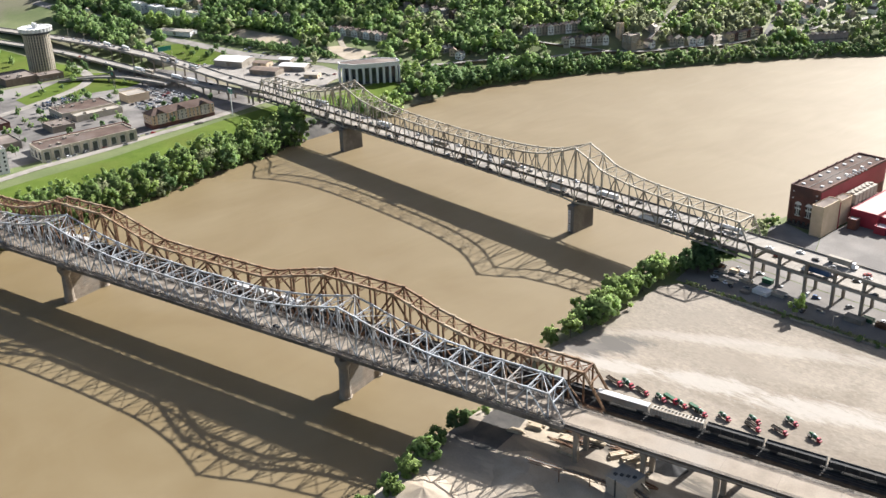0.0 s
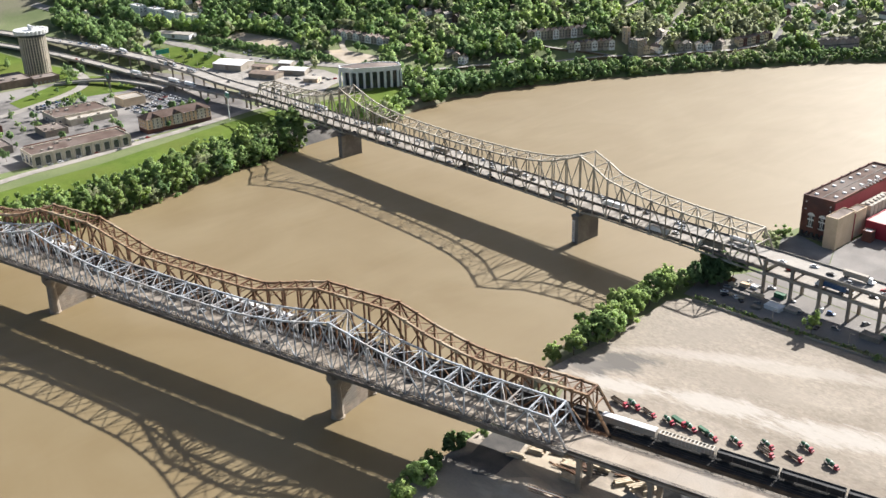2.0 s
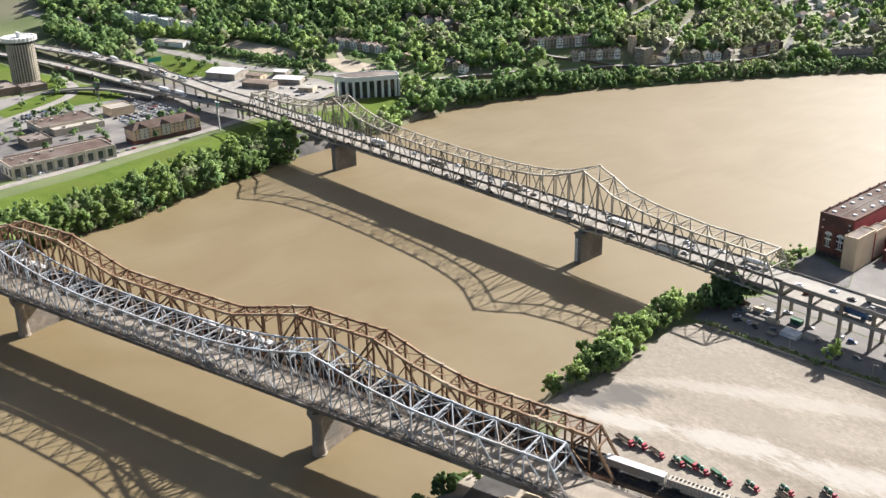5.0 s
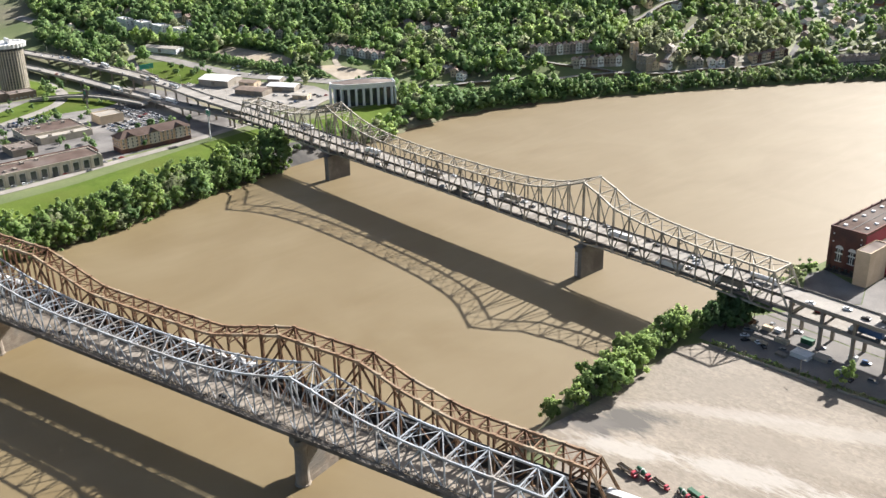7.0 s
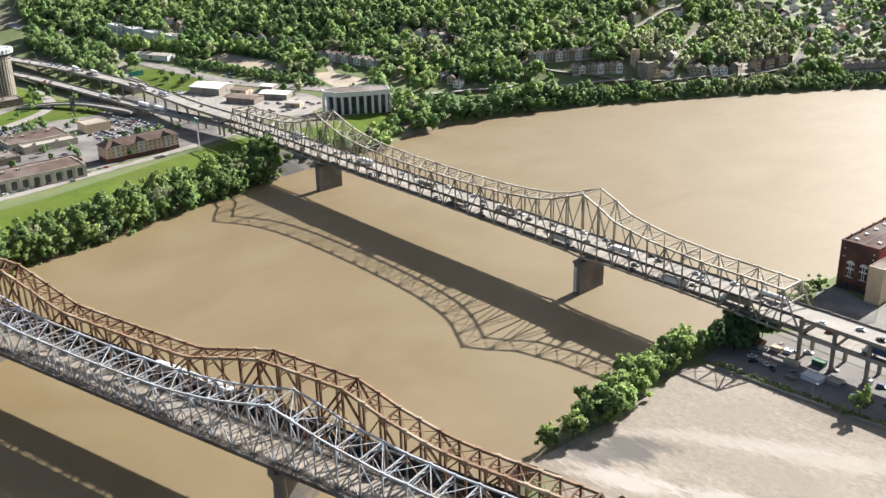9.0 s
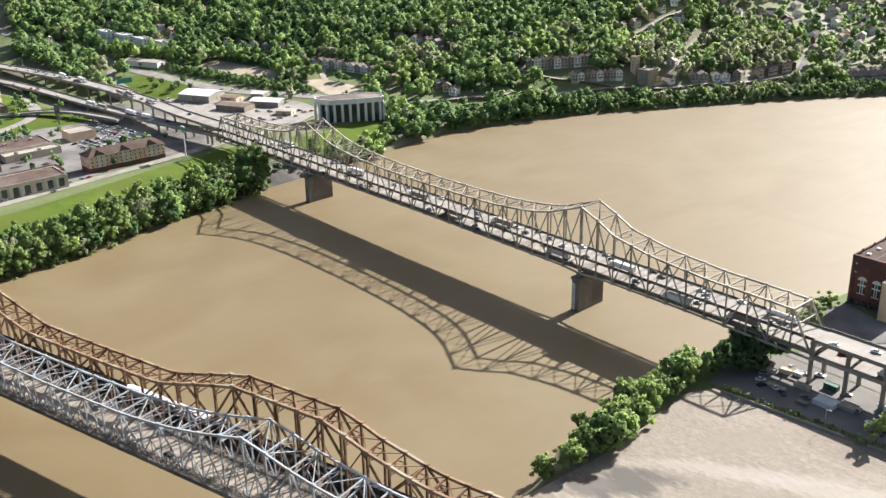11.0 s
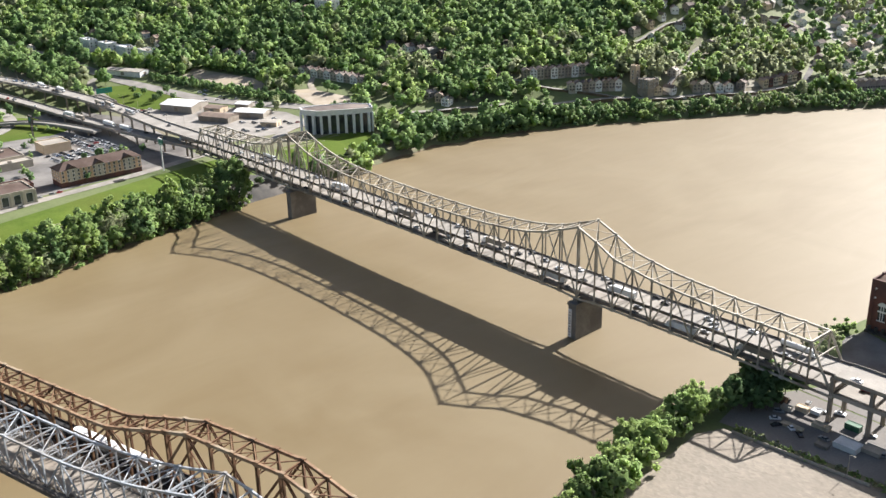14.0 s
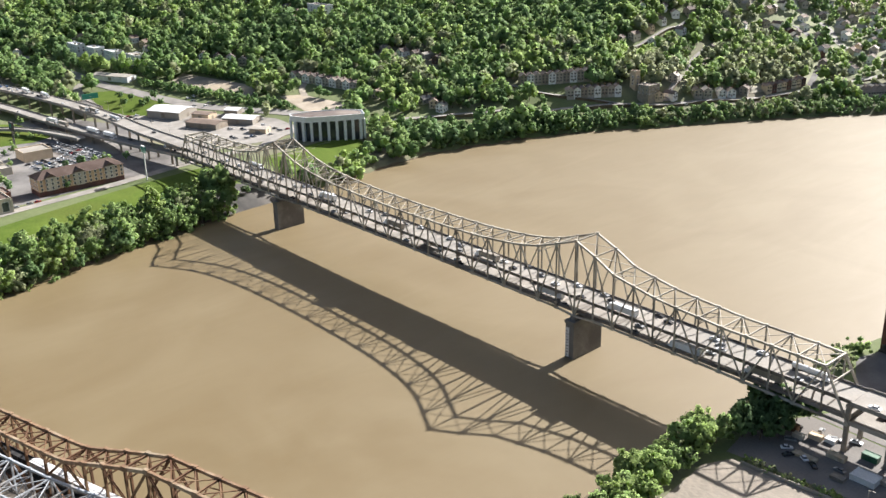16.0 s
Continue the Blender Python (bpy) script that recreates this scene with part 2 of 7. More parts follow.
def streak(mat, sx, sy, turn):
    """Stretches a material's noise along one direction, like tracks and sweepings."""
    t = mat.node_tree
    geo = next(n for n in t.nodes if n.type == "NEW_GEOMETRY")
    mp = t.nodes.new("ShaderNodeMapping")
    mp.inputs["Rotation"].default_value[2], mp.inputs["Scale"].default_value = radians(turn), (sx, sy, 1)
    t.links.new(geo.outputs["Position"], mp.inputs["Vector"])
    for n in t.nodes:
        if n.type == "TEX_NOISE":
            n.inputs["Distortion"].default_value = 0.8
            t.links.new(mp.outputs[0], n.inputs["Vector"])


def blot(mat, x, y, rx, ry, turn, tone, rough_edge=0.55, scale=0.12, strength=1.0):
    """A patch of another tone with an uneven outline on the ground, rx by ry metres about (x, y)."""
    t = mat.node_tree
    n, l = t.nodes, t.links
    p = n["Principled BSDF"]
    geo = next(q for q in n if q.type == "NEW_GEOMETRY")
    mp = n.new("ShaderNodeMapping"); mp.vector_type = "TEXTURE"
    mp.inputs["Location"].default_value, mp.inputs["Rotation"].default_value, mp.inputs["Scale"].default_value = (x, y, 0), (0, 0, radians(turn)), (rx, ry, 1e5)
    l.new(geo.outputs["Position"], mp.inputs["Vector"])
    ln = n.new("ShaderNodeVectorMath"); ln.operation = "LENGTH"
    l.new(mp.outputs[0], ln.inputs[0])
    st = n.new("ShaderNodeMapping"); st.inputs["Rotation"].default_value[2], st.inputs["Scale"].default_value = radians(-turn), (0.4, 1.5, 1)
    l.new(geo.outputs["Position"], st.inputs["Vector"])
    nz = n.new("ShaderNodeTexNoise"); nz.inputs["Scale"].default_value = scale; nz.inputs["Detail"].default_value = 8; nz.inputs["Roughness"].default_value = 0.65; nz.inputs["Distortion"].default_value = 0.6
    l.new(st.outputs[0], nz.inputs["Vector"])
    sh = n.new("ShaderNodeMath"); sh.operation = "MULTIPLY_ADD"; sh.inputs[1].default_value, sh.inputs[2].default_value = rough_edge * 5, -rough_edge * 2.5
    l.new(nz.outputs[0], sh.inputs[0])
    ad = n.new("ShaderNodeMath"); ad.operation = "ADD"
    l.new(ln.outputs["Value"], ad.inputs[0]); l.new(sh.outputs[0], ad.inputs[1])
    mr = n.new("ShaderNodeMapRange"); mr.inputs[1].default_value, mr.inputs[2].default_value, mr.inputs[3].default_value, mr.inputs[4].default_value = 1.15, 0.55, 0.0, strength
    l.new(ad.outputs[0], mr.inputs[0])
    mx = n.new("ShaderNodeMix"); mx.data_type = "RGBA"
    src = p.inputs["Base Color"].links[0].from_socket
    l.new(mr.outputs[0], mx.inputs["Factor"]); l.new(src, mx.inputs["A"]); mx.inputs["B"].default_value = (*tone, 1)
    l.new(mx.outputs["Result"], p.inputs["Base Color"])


streak(MAT["lot"], 0.75, 1.3, -12)
streak(MAT["gravel"], 0.6, 1.3, 30)
# darker ground by the trees, and white dust swept along the lorries and over the yard
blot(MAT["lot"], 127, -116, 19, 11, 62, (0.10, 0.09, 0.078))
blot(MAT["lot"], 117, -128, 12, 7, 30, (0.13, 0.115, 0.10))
for bx, by, ra, rb in ((140, -131, 24, 7), (180, -112, 30, 8), (230, -97, 34, 9)):
    blot(MAT["lot"], bx, by, ra, rb, 24, (0.38, 0.35, 0.31), strength=0.65, scale=0.25)
blot(MAT["lot"], 150, -80, 40, 5, 36, (0.34, 0.30, 0.26), strength=0.5, scale=0.3)
blot(MAT["lot"], 190, -60, 50, 7, 30, (0.35, 0.315, 0.27), strength=0.5, scale=0.3)
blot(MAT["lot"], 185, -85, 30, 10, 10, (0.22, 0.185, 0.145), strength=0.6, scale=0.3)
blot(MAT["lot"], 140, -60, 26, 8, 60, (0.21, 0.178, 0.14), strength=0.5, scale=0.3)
# darker ground under the approaches and drifts of sand
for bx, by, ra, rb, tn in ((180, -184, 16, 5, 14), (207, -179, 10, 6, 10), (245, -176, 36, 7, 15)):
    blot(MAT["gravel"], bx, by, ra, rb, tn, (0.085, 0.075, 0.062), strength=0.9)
for bx, by, ra, rb, tn in ((172, -222, 24, 15, 40), (158, -245, 14, 10, 40), (160, -199, 18, 9, 20)):
    blot(MAT["gravel"], bx, by, ra, rb, tn, (0.36, 0.30, 0.225), strength=0.95)
blot(MAT["gravel"], 156, -192, 15, 5, 12, (0.42, 0.36, 0.275), strength=0.9, scale=0.3)
blot(MAT["gravel"], 192, -190, 9, 4, 12, (0.40, 0.345, 0.265), strength=0.9, scale=0.3)
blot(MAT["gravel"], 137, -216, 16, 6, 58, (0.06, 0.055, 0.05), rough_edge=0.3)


# ---- geometry helpers ----
class Geo:
    """Vertices and faces of one mesh."""

    def __init__(self):
        self.v, self.f, self.m = [], [], []

    def poly(self, pts, mat=0):
        k = len(self.v)
        self.v.extend(tuple(p) for p in pts)
        self.f.append(tuple(range(k, k + len(pts))))
        self.m.append(mat)
        return self

    def hexa(self, c, mat=0):
        """Eight corners: four below, four above, both counter-clockwise from above."""
        k = len(self.v)
        self.v.extend(tuple(p) for p in c)
        for q in ((3, 2, 1, 0), (4, 5, 6, 7), (0, 1, 5, 4), (1, 2, 6, 5), (2, 3, 7, 6), (3, 0, 4, 7)):
            self.f.append(tuple(k + i for i in q))
            self.m.append(mat)
        return self

    def box(self, x0, y0, z0, x1, y1, z1, mat=0):
        return self.hexa([(x0, y0, z0), (x1, y0, z0), (x1, y1, z0), (x0, y1, z0), (x0, y0, z1), (x1, y0, z1), (x1, y1, z1), (x0, y1, z1)], mat)

    def beam(self, p, q, w, h, mat=0, up=(0, 0, 1)):
        p, q = Vector(p), Vector(q)
        d = (q - p).normalized()
        s = d.cross(Vector(up))
        if s.length < 1e-3:
            s = d.cross(Vector((0, 1, 0)))
        s = s.normalized() * (w / 2)
        t = s.cross(d).normalized() * (h / 2)
        return self.hexa([p - s - t, p + s - t, q + s - t, q - s - t, p - s + t, p + s + t, q + s + t, q - s + t], mat)

    def girder(self, p, q, w, h, mat=0, up=(0, 0, 1), flange=0.09):
        """An H-shaped member: a web and two flanges, the flanges w wide and h apart."""
        p, q = Vector(p), Vector(q)
        d = (q - p).normalized()
        s = d.cross(Vector(up))
        if s.length < 1e-3:
            s = d.cross(Vector((0, 1, 0)))
        t = s.normalized().cross(d).normalized() * (h / 2 - flange / 2)
        for o in (t, -t):
            self.beam(p + o, q + o, w, flange, mat, up)
        return self.beam(p, q, flange, h - 2 * flange, mat, up)

    def tube(self, p, q, r0, r1, n=8, mat=0, caps=True):
        p, q = Vector(p), Vector(q)
        d = (q - p).normalized()
        a = d.cross(Vector((0, 0, 1)))
        a = a.normalized() if a.length > 1e-3 else Vector((1, 0, 0))
        b = d.cross(a)
        k = len(self.v)
        for c, r in ((p, r0), (q, r1)):
            for i in range(n):
                w = 2 * math.pi * i / n
                self.v.append(tuple(c + (a * math.cos(w) + b * math.sin(w)) * r))
        for i in range(n):
            j = (i + 1) % n
            self.f.append((k + j, k + i, k + n + i, k + n + j)); self.m.append(mat)
        if caps:
            self.f.append(tuple(k + i for i in range(n))); self.m.append(mat)
            self.f.append(tuple(k + n + i for i in reversed(range(n)))); self.m.append(mat)
        return self

    def prism(self, outline, z0, z1, mat=0, top=None):
        n = len(outline)
        k = len(self.v)
        self.v.extend((x, y, z0) for x, y in outline)
        self.v.extend((x, y, z1) for x, y in outline)
        for i in range(n):
            j = (i + 1) % n
            self.f.append((k + i, k + j, k + n + j, k + n + i)); self.m.append(mat)
        self.f.append(tuple(k + n + i for i in range(n))); self.m.append(mat if top is None else top)
        self.f.append(tuple(k + i for i in reversed(range(n)))); self.m.append(mat)
        return self

    def mesh(self, name, mats):
        me = bpy.data.meshes.new(name)
        me.from_pydata(self.v, [], self.f)
        for m in mats:
            me.materials.append(MAT[m])
        if len(mats) > 1:
            me.polygons.foreach_set("material_index", self.m)
        me.update()
        return me


def thing(name, at, label, category, group="", kind=""):
    """The Empty at a thing's base, which holds its parts."""
    ob = new(name)
    ob.empty_display_size = 0.5
    ob.location = at
    return tagged(ob, label, category, group, kind)


def part(name, geo, mats, parent, label="", kind=""):
    """One mesh under a thing or a part; its vertices are in the world's metres."""
    mats = [mats] if isinstance(mats, str) else mats
    ob = new(name, geo.mesh(name, mats) if isinstance(geo, Geo) else geo)
    ob.parent = parent
    root = parent
    while root.parent:
        root = root.parent
    if parent.type == "EMPTY":
        ob.matrix_parent_inverse = Matrix.Translation(-Vector(root.location))
    return tagged(ob, label, kind=kind)


# ---- the land ----
LEFT_Y = [-3000, -600, -400, -230, -165, -120, -80, -46, 0, 60, 130, 190, 225, 275, 340, 385, 430, 500, 565, 640, 700, 1000, 4600]
LEFT_X = [-160, -200, -225, -255, -262, -273, -283, -291, -298, -303, -312, -319, -312, -300, -275, -245, -221, -180, -137, -70, -5, 330, 4300]
RIGHT_Y = [-3000, -400, -268, -223, -199, -180, -123, -85, -30, 2, 29, 109, 200, 350, 600, 1000, 4600]
RIGHT_X = [300, 150, 132, 113, 112, 112, 88, 76, 72, 78, 76, 84, 110, 210, 480, 900, 4550]


def soft(v):
    v = np.clip(v, 0, 1)
    return v * v * (3 - 2 * v)


def land(x, y):
    """The ground's height in metres over the river."""
    x, y = np.asarray(x, float), np.asarray(y, float)
    tilt = np.where(y > 300, 0.78, 0.97)
    a = (np.interp(y, LEFT_Y, LEFT_X) - x) * tilt
    b = (x - np.interp(y, RIGHT_Y, RIGHT_X)) * 0.97
    left = -4 + 10.5 * soft((a + 6) / 26) + 6.5 * soft((a - 34) / 30)
    e = (x + 433) * -0.543 + (y - 222) * 0.84 - 25 * soft((y - 300) / 150)
    roll_ = 6 * np.sin(x / 97 + 1.3) * np.sin(y / 121) + 4 * np.sin(x / 43 + y / 57)
    hill = 0.13 * np.clip(e + 60, 0, 130) + 0.22 * np.clip(e - 70, 0, 420) + roll_ * soft((e - 60) / 200)
    # the town's end of the hill is a gentler rise
    east = soft((y - 420) / 110) * soft((x + 430) / 110)
    hill = hill * (1 - east) + east * 0.11 * np.clip(a - 18, 0, 700)
    left = left + hill * soft(a / 90)
    right = -4 + 13 * soft((b + 5) / 22)
    return np.where(a > b, left, right)


KEEP_C, KEEP_R, KEEP_P = [], [], []  # circles, rectangles and outlines where no tree grows


def land_at(x, y):
    return float(land(x, y))


def axis(lo, hi, step, far):
    inner = list(np.arange(lo, hi + 0.1, step))
    s, low, high = step, [], []
    while (low[-1] if low else lo) > -far:
        s *= 1.25
        low.append((low[-1] if low else lo) - s)
    s = step
    while (high[-1] if high else hi) < far:
        s *= 1.25
        high.append((high[-1] if high else hi) + s)
    return np.array(low[::-1] + inner + high)


gx, gy = axis(-1000, 420, 5.0, 4600), axis(-380, 800, 5.0, 4600)
X, Y = np.meshgrid(gx, gy)
Z = land(X, Y)
ground_mesh = bpy.data.meshes.new("ground")
nx, ny = len(gx), len(gy)
idx = np.arange(nx * ny).reshape(ny, nx)
quads = np.stack([idx[:-1, :-1], idx[:-1, 1:], idx[1:, 1:], idx[1:, :-1]], -1).reshape(-1, 4)
ground_mesh.from_pydata(np.stack([X, Y, Z], -1).reshape(-1, 3).tolist(), [], quads.tolist())
ground_mesh.materials.append(MAT["earth"])
ground_mesh.polygons.foreach_set("use_smooth", [True] * len(quads))
tagged(new("ground", ground_mesh), "grassy river banks rising to a wooded hill", "ground", kind="structure")
g = Geo()
g.poly([(-4600, -4600, 0), (4600, -4600, 0), (4600, 4600, 0), (-4600, 4600, 0)])
tagged(new("water", g.mesh("water", ["water"])), "wide muddy brown river with a faint ripple", "river", kind="structure")


def shore_sheet(name, side, y0, y1, a0, a1, mat, label):
    """A strip along one shore between two distances from the water's edge."""
    ys_, xs_ = (LEFT_Y, LEFT_X) if side < 0 else (RIGHT_Y, RIGHT_X)
    g = Geo()
    prev = None
    y = y0
    while y <= y1:
        x = float(np.interp(y, ys_, xs_))
        row = []
        for k in range(6):
            a = a0 + (a1 - a0) * k / 5 + (0.8 * math.sin(y / 7.0) + 0.5 * math.sin(y / 2.9) if k == 5 else 0)
            q = x + side * a / 0.97
            row.append((q, y, land_at(q, y) + 0.14))
        if prev:
            for k in range(5):
                g.poly([prev[k], row[k], row[k + 1], prev[k + 1]])
        prev = row
        y += 4.0
    me = g.mesh(name, [mat])
    if sum(p.normal.z for p in me.polygons) < 0:
        me.flip_normals()
    return tagged(new(name, me), label, "bank", kind="structure")


def sheet(name, outline, mat, label, lift=0.12, step=8.0, flat=None, category="ground"):
    """A paved or planted area laid over the ground: a grid clipped to its outline, with a skirt's thickness."""
    KEEP_P.append(outline)
    bm = bmesh.new()
    bm.faces.new([bm.verts.new((x, y, 0)) for x, y in outline])
    xs, ys = [p[0] for p in outline], [p[1] for p in outline]
    if flat is None:
        for lo, hi, nrm in ((min(xs), max(xs), (1, 0, 0)), (min(ys), max(ys), (0, 1, 0))):
            v = lo + step
            while v < hi:
                bmesh.ops.bisect_plane(bm, geom=bm.verts[:] + bm.edges[:] + bm.faces[:], plane_co=Vector(nrm) * v, plane_no=nrm)
                v += step
    for v in bm.verts:
        v.co.z = (land_at(v.co.x, v.co.y) if flat is None else flat) + lift
    bmesh.ops.recalc_face_normals(bm, faces=bm.faces[:])
    if sum(f.normal.z for f in bm.faces) < 0:
        bmesh.ops.reverse_faces(bm, faces=bm.faces[:])
    me = bpy.data.meshes.new(name)
    bm.to_mesh(me)
    bm.free()
    me.materials.append(MAT[mat])
    return tagged(new(name, me), label, category, kind="structure")

# ---- the three bridges ----
class Line:
    """A bridge's own frame: s along, d across, z up."""

    def __init__(self, x, y, degrees, base=0.0, unit=1.0):
        self.o, w = Vector((x, y, base)), radians(degrees)
        self.k = unit
        self.u, self.n = Vector((math.cos(w), math.sin(w), 0)), Vector((-math.sin(w), math.cos(w), 0))

    def __call__(self, s, d, z):
        return self.o + (self.u * s + self.n * d + Vector((0, 0, z))) * self.k

    def slab(self, g, s0, s1, d0, d1, z0, z1, mat=0):
        L = self
        return g.hexa([L(s0, d0, z0), L(s1, d0, z0), L(s1, d1, z0), L(s0, d1, z0), L(s0, d0, z1), L(s1, d0, z1), L(s1, d1, z1), L(s0, d1, z1)], mat)


def lerp(table, s):
    return float(np.interp(s, [a for a, _ in table], [b for _, b in table]))


def truss(bridge, L, stations, top, low, sides, mat, w=0.75, sway=None, skip_top=(), double=False, ends=(True, True), start=0, cross=False, every=2, chord=None, subs=False):
    """Two trusses on one set of panel points: chords, posts, diagonals, top struts and bracing."""
    n = len(stations)
    for d in sides:
        T = [L(s, d, lerp(top, s)) for s in stations]
        Bt = [L(s, d, lerp(low, s)) for s in stations]
        for i in range(1, n - 2):
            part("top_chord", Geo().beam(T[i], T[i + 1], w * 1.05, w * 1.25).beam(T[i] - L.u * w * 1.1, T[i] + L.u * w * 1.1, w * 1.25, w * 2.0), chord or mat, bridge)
        for i in range(n - 1):
            part("bottom_chord", Geo().beam(Bt[i], Bt[i + 1], w, w * 1.2).beam(Bt[i] - L.u * w * 1.3, Bt[i] + L.u * w * 1.3, w * 1.2, w * 2.0), mat, bridge)
        for i, (a, b) in ((1, (Bt[0], T[1])), (n - 2, (Bt[-1], T[-2]))):
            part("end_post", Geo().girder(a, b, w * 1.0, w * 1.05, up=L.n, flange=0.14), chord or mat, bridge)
        for i in range(1, n - 1):
            part("post", Geo().girder(Bt[i], T[i], w * 0.85, w * 0.8, up=L.u), mat, bridge)
        for i in range(1, n - 2):
            if double:
                k = (i - start) % 4
                # long diagonals over two panels, with a short strut at the middle of each
                if k == 0 and i + 2 < n - 1:
                    part("diagonal", Geo().girder(T[i], Bt[i + 2], w * 0.8, w * 0.75, up=L.n), mat, bridge)
                    part("sub_strut", Geo().beam((T[i] + Bt[i + 2]) / 2, Bt[i], w * 0.5, w * 0.5), mat, bridge)
                elif k == 2 and i + 2 < n - 1:
                    part("diagonal", Geo().girder(Bt[i], T[i + 2], w * 0.8, w * 0.75, up=L.n), mat, bridge)
                    part("sub_strut", Geo().beam((T[i + 2] + Bt[i]) / 2, Bt[i + 2], w * 0.5, w * 0.5), mat, bridge)
            else:
                a, b = (Bt[i], T[i + 1]) if (i - start) % 2 else (T[i], Bt[i + 1])
                part("diagonal", Geo().girder(a, b, w * 0.75, w * 0.7, up=L.n), mat, bridge)
                if subs:
                    m, foot = (a + b) / 2, (Bt[i] + Bt[i + 1]) / 2
                    other = Bt[i] if (b - Bt[i + 1]).length < 1e-6 else Bt[i + 1]
                    part("sub_strut", Geo().beam(m, other, w * 0.5, w * 0.45).beam(m, foot, w * 0.42, w * 0.42), mat, bridge)
    d0, d1 = sides
    for i in range(1, n - 1):
        s, z = stations[i], lerp(top, stations[i])
        big = 1.6 if i in (1, n - 2) else 1.0
        g = Geo().girder(L(s, d0, z), L(s, d1, z), w * 0.6 * big, w * 0.8 * big)
        part("top_strut", g, mat, bridge)
        if i < n - 2:
            s2 = stations[i + 1]
            z2, m = lerp(top, s2), (d0 + d1) / 2
            if cross:
                part("lateral_brace", Geo().beam(L(s, d0, z), L(s2, d1, z2), w * 0.4, w * 0.3), mat, bridge)
                part("lateral_brace", Geo().beam(L(s, d1, z), L(s2, d0, z2), w * 0.4, w * 0.3), mat, bridge)
            elif i % 2:
                part("lateral_brace", Geo().beam(L(s, d0, z), L(s2, d1, z2), w * 0.45, w * 0.35), mat, bridge)
            else:
                part("lateral_brace", Geo().beam(L(s, d1, z), L(s2, d0, z2), w * 0.45, w * 0.35), mat, bridge)
            if sway and i % every == 0:
                zl = z - sway
                part("sway_frame", Geo().beam(L(s, d0, zl), L(s, m, z - 0.2), w * 0.4, w * 0.4).beam(L(s, d1, zl), L(s, m, z - 0.2), w * 0.4, w * 0.4).beam(L(s, d0, zl), L(s, d1, zl), w * 0.4, w * 0.4), mat, bridge)
    for s0, s1, i in ((stations[0], stations[1], 1), (stations[-1], stations[-2], n - 2)):
        za, zb = lerp(low, s0), lerp(top, s1)
        k = 0.72
        sm, zm = s0 + (s1 - s0) * k, za + (zb - za) * k
        part("portal_frame", Geo().beam(L(sm, d0, zm), L(sm, d1, zm), w * 0.6, w * 0.8).beam(L(sm, d0, zm), L(s1, (d0 + d1) / 2, zb), w * 0.4, w * 0.4).beam(L(sm, d1, zm), L(s1, (d0 + d1) / 2, zb), w * 0.4, w * 0.4), mat, bridge)


def railing(bridge, L, s0, s1, d, z, mat):
    """An open railing: kerb, posts and three rails."""
    g = Geo()
    L.slab(g, s0, s1, d - 0.12, d + 0.12, z - 0.45, z + 0.12)
    for h in (0.45, 0.8, 1.2):
        L.slab(g, s0, s1, d - 0.06, d + 0.06, z + h - 0.06, z + h + 0.06)
    for s in np.arange(s0 + 1, s1, 2.7):
        L.slab(g, s - 0.08, s + 0.08, d - 0.07, d + 0.07, z, z + 1.2)
    part("railing", g, mat, bridge)


def deck(bridge, L, name, s0, s1, d0, d1, z, mat="deck", thick=0.35, label="", rail=True, railmat="grey_steel", kerb=0.9, step=22.0, slope=None):
    """A road deck in slabs between joints, with parapets on both sides."""
    count = max(1, round((s1 - s0) / step))
    for i in range(count):
        a, b = s0 + (s1 - s0) * i / count, s0 + (s1 - s0) * (i + 1) / count
        part(name, L.slab(Geo(), a + 0.03, b - 0.03, d0, d1, z - thick, z), mat, bridge, label)
    if rail == "open":
        for d in (d0, d1):
            railing(bridge, L, s0, s1, d, z, railmat)
    elif rail:
        for d in (d0, d1):
            g = Geo()
            L.slab(g, s0, s1, d - 0.14, d + 0.14, z - thick - 0.25, z + kerb)
            part("parapet", g, railmat, bridge)


def floor_beams(bridge, L, stations, d0, d1, z, mat, w=0.45, h=1.1):
    for s in stations:
        part("floor_beam", Geo().girder(L(s, d0, z), L(s, d1, z), w, h), mat, bridge)


# the far double-deck road bridge
FAR = Line(0.7, 0.0, 0.0)
F_SIDES = (0.8, 15.5)
far_stations = [-254 - 11.1 * i for i in range(12, 0, -1)] + [-254 + 254 / 22 * i for i in range(23)] + [11.1 * i for i in range(1, 13)]
far_side = [(0, 57.6), (11, 53.2), (22, 47.6), (33, 45.6), (44, 43.7), (56, 42.6), (67, 42), (78, 41.2), (122, 41), (133, 20.5)]
far_top = [(-254 - a, b) for a, b in far_side[:0:-1]] + [(-254, 57.6), (-243, 53.4), (-231, 49.4), (-219, 46.8), (-208, 45.3), (-196, 44.2), (-185, 43.4), (-162, 42.6), (-127, 42.2), (-92, 42.6), (-69, 43.4), (-58, 44.2), (-46, 45.3), (-34.6, 46.8), (-23, 49.4), (-11.5, 53.4)] + far_side
far_low = [(-387, 20.5), (-330, 21.8), (-266, 21.6), (-254, 20.6), (-242, 21.8), (-127, 22.6), (-12, 21.8), (0, 20.6), (12, 21.8), (70, 21.8), (133, 20.5)]
far_bridge = thing("cantilever_truss_bridge", (0.7, 8.2, 0), "grey steel double-deck cantilever truss road bridge over the river", "bridge")
truss(far_bridge, FAR, far_stations, far_top, far_low, F_SIDES, "grey_steel", w=0.74, sway=3.0, start=1, cross=True, every=4)
deck(far_bridge, FAR, "upper_deck", -387, 133, 1.6, 14.7, 29.6, "pale_deck", label="pale concrete upper roadway", railmat="side_steel")
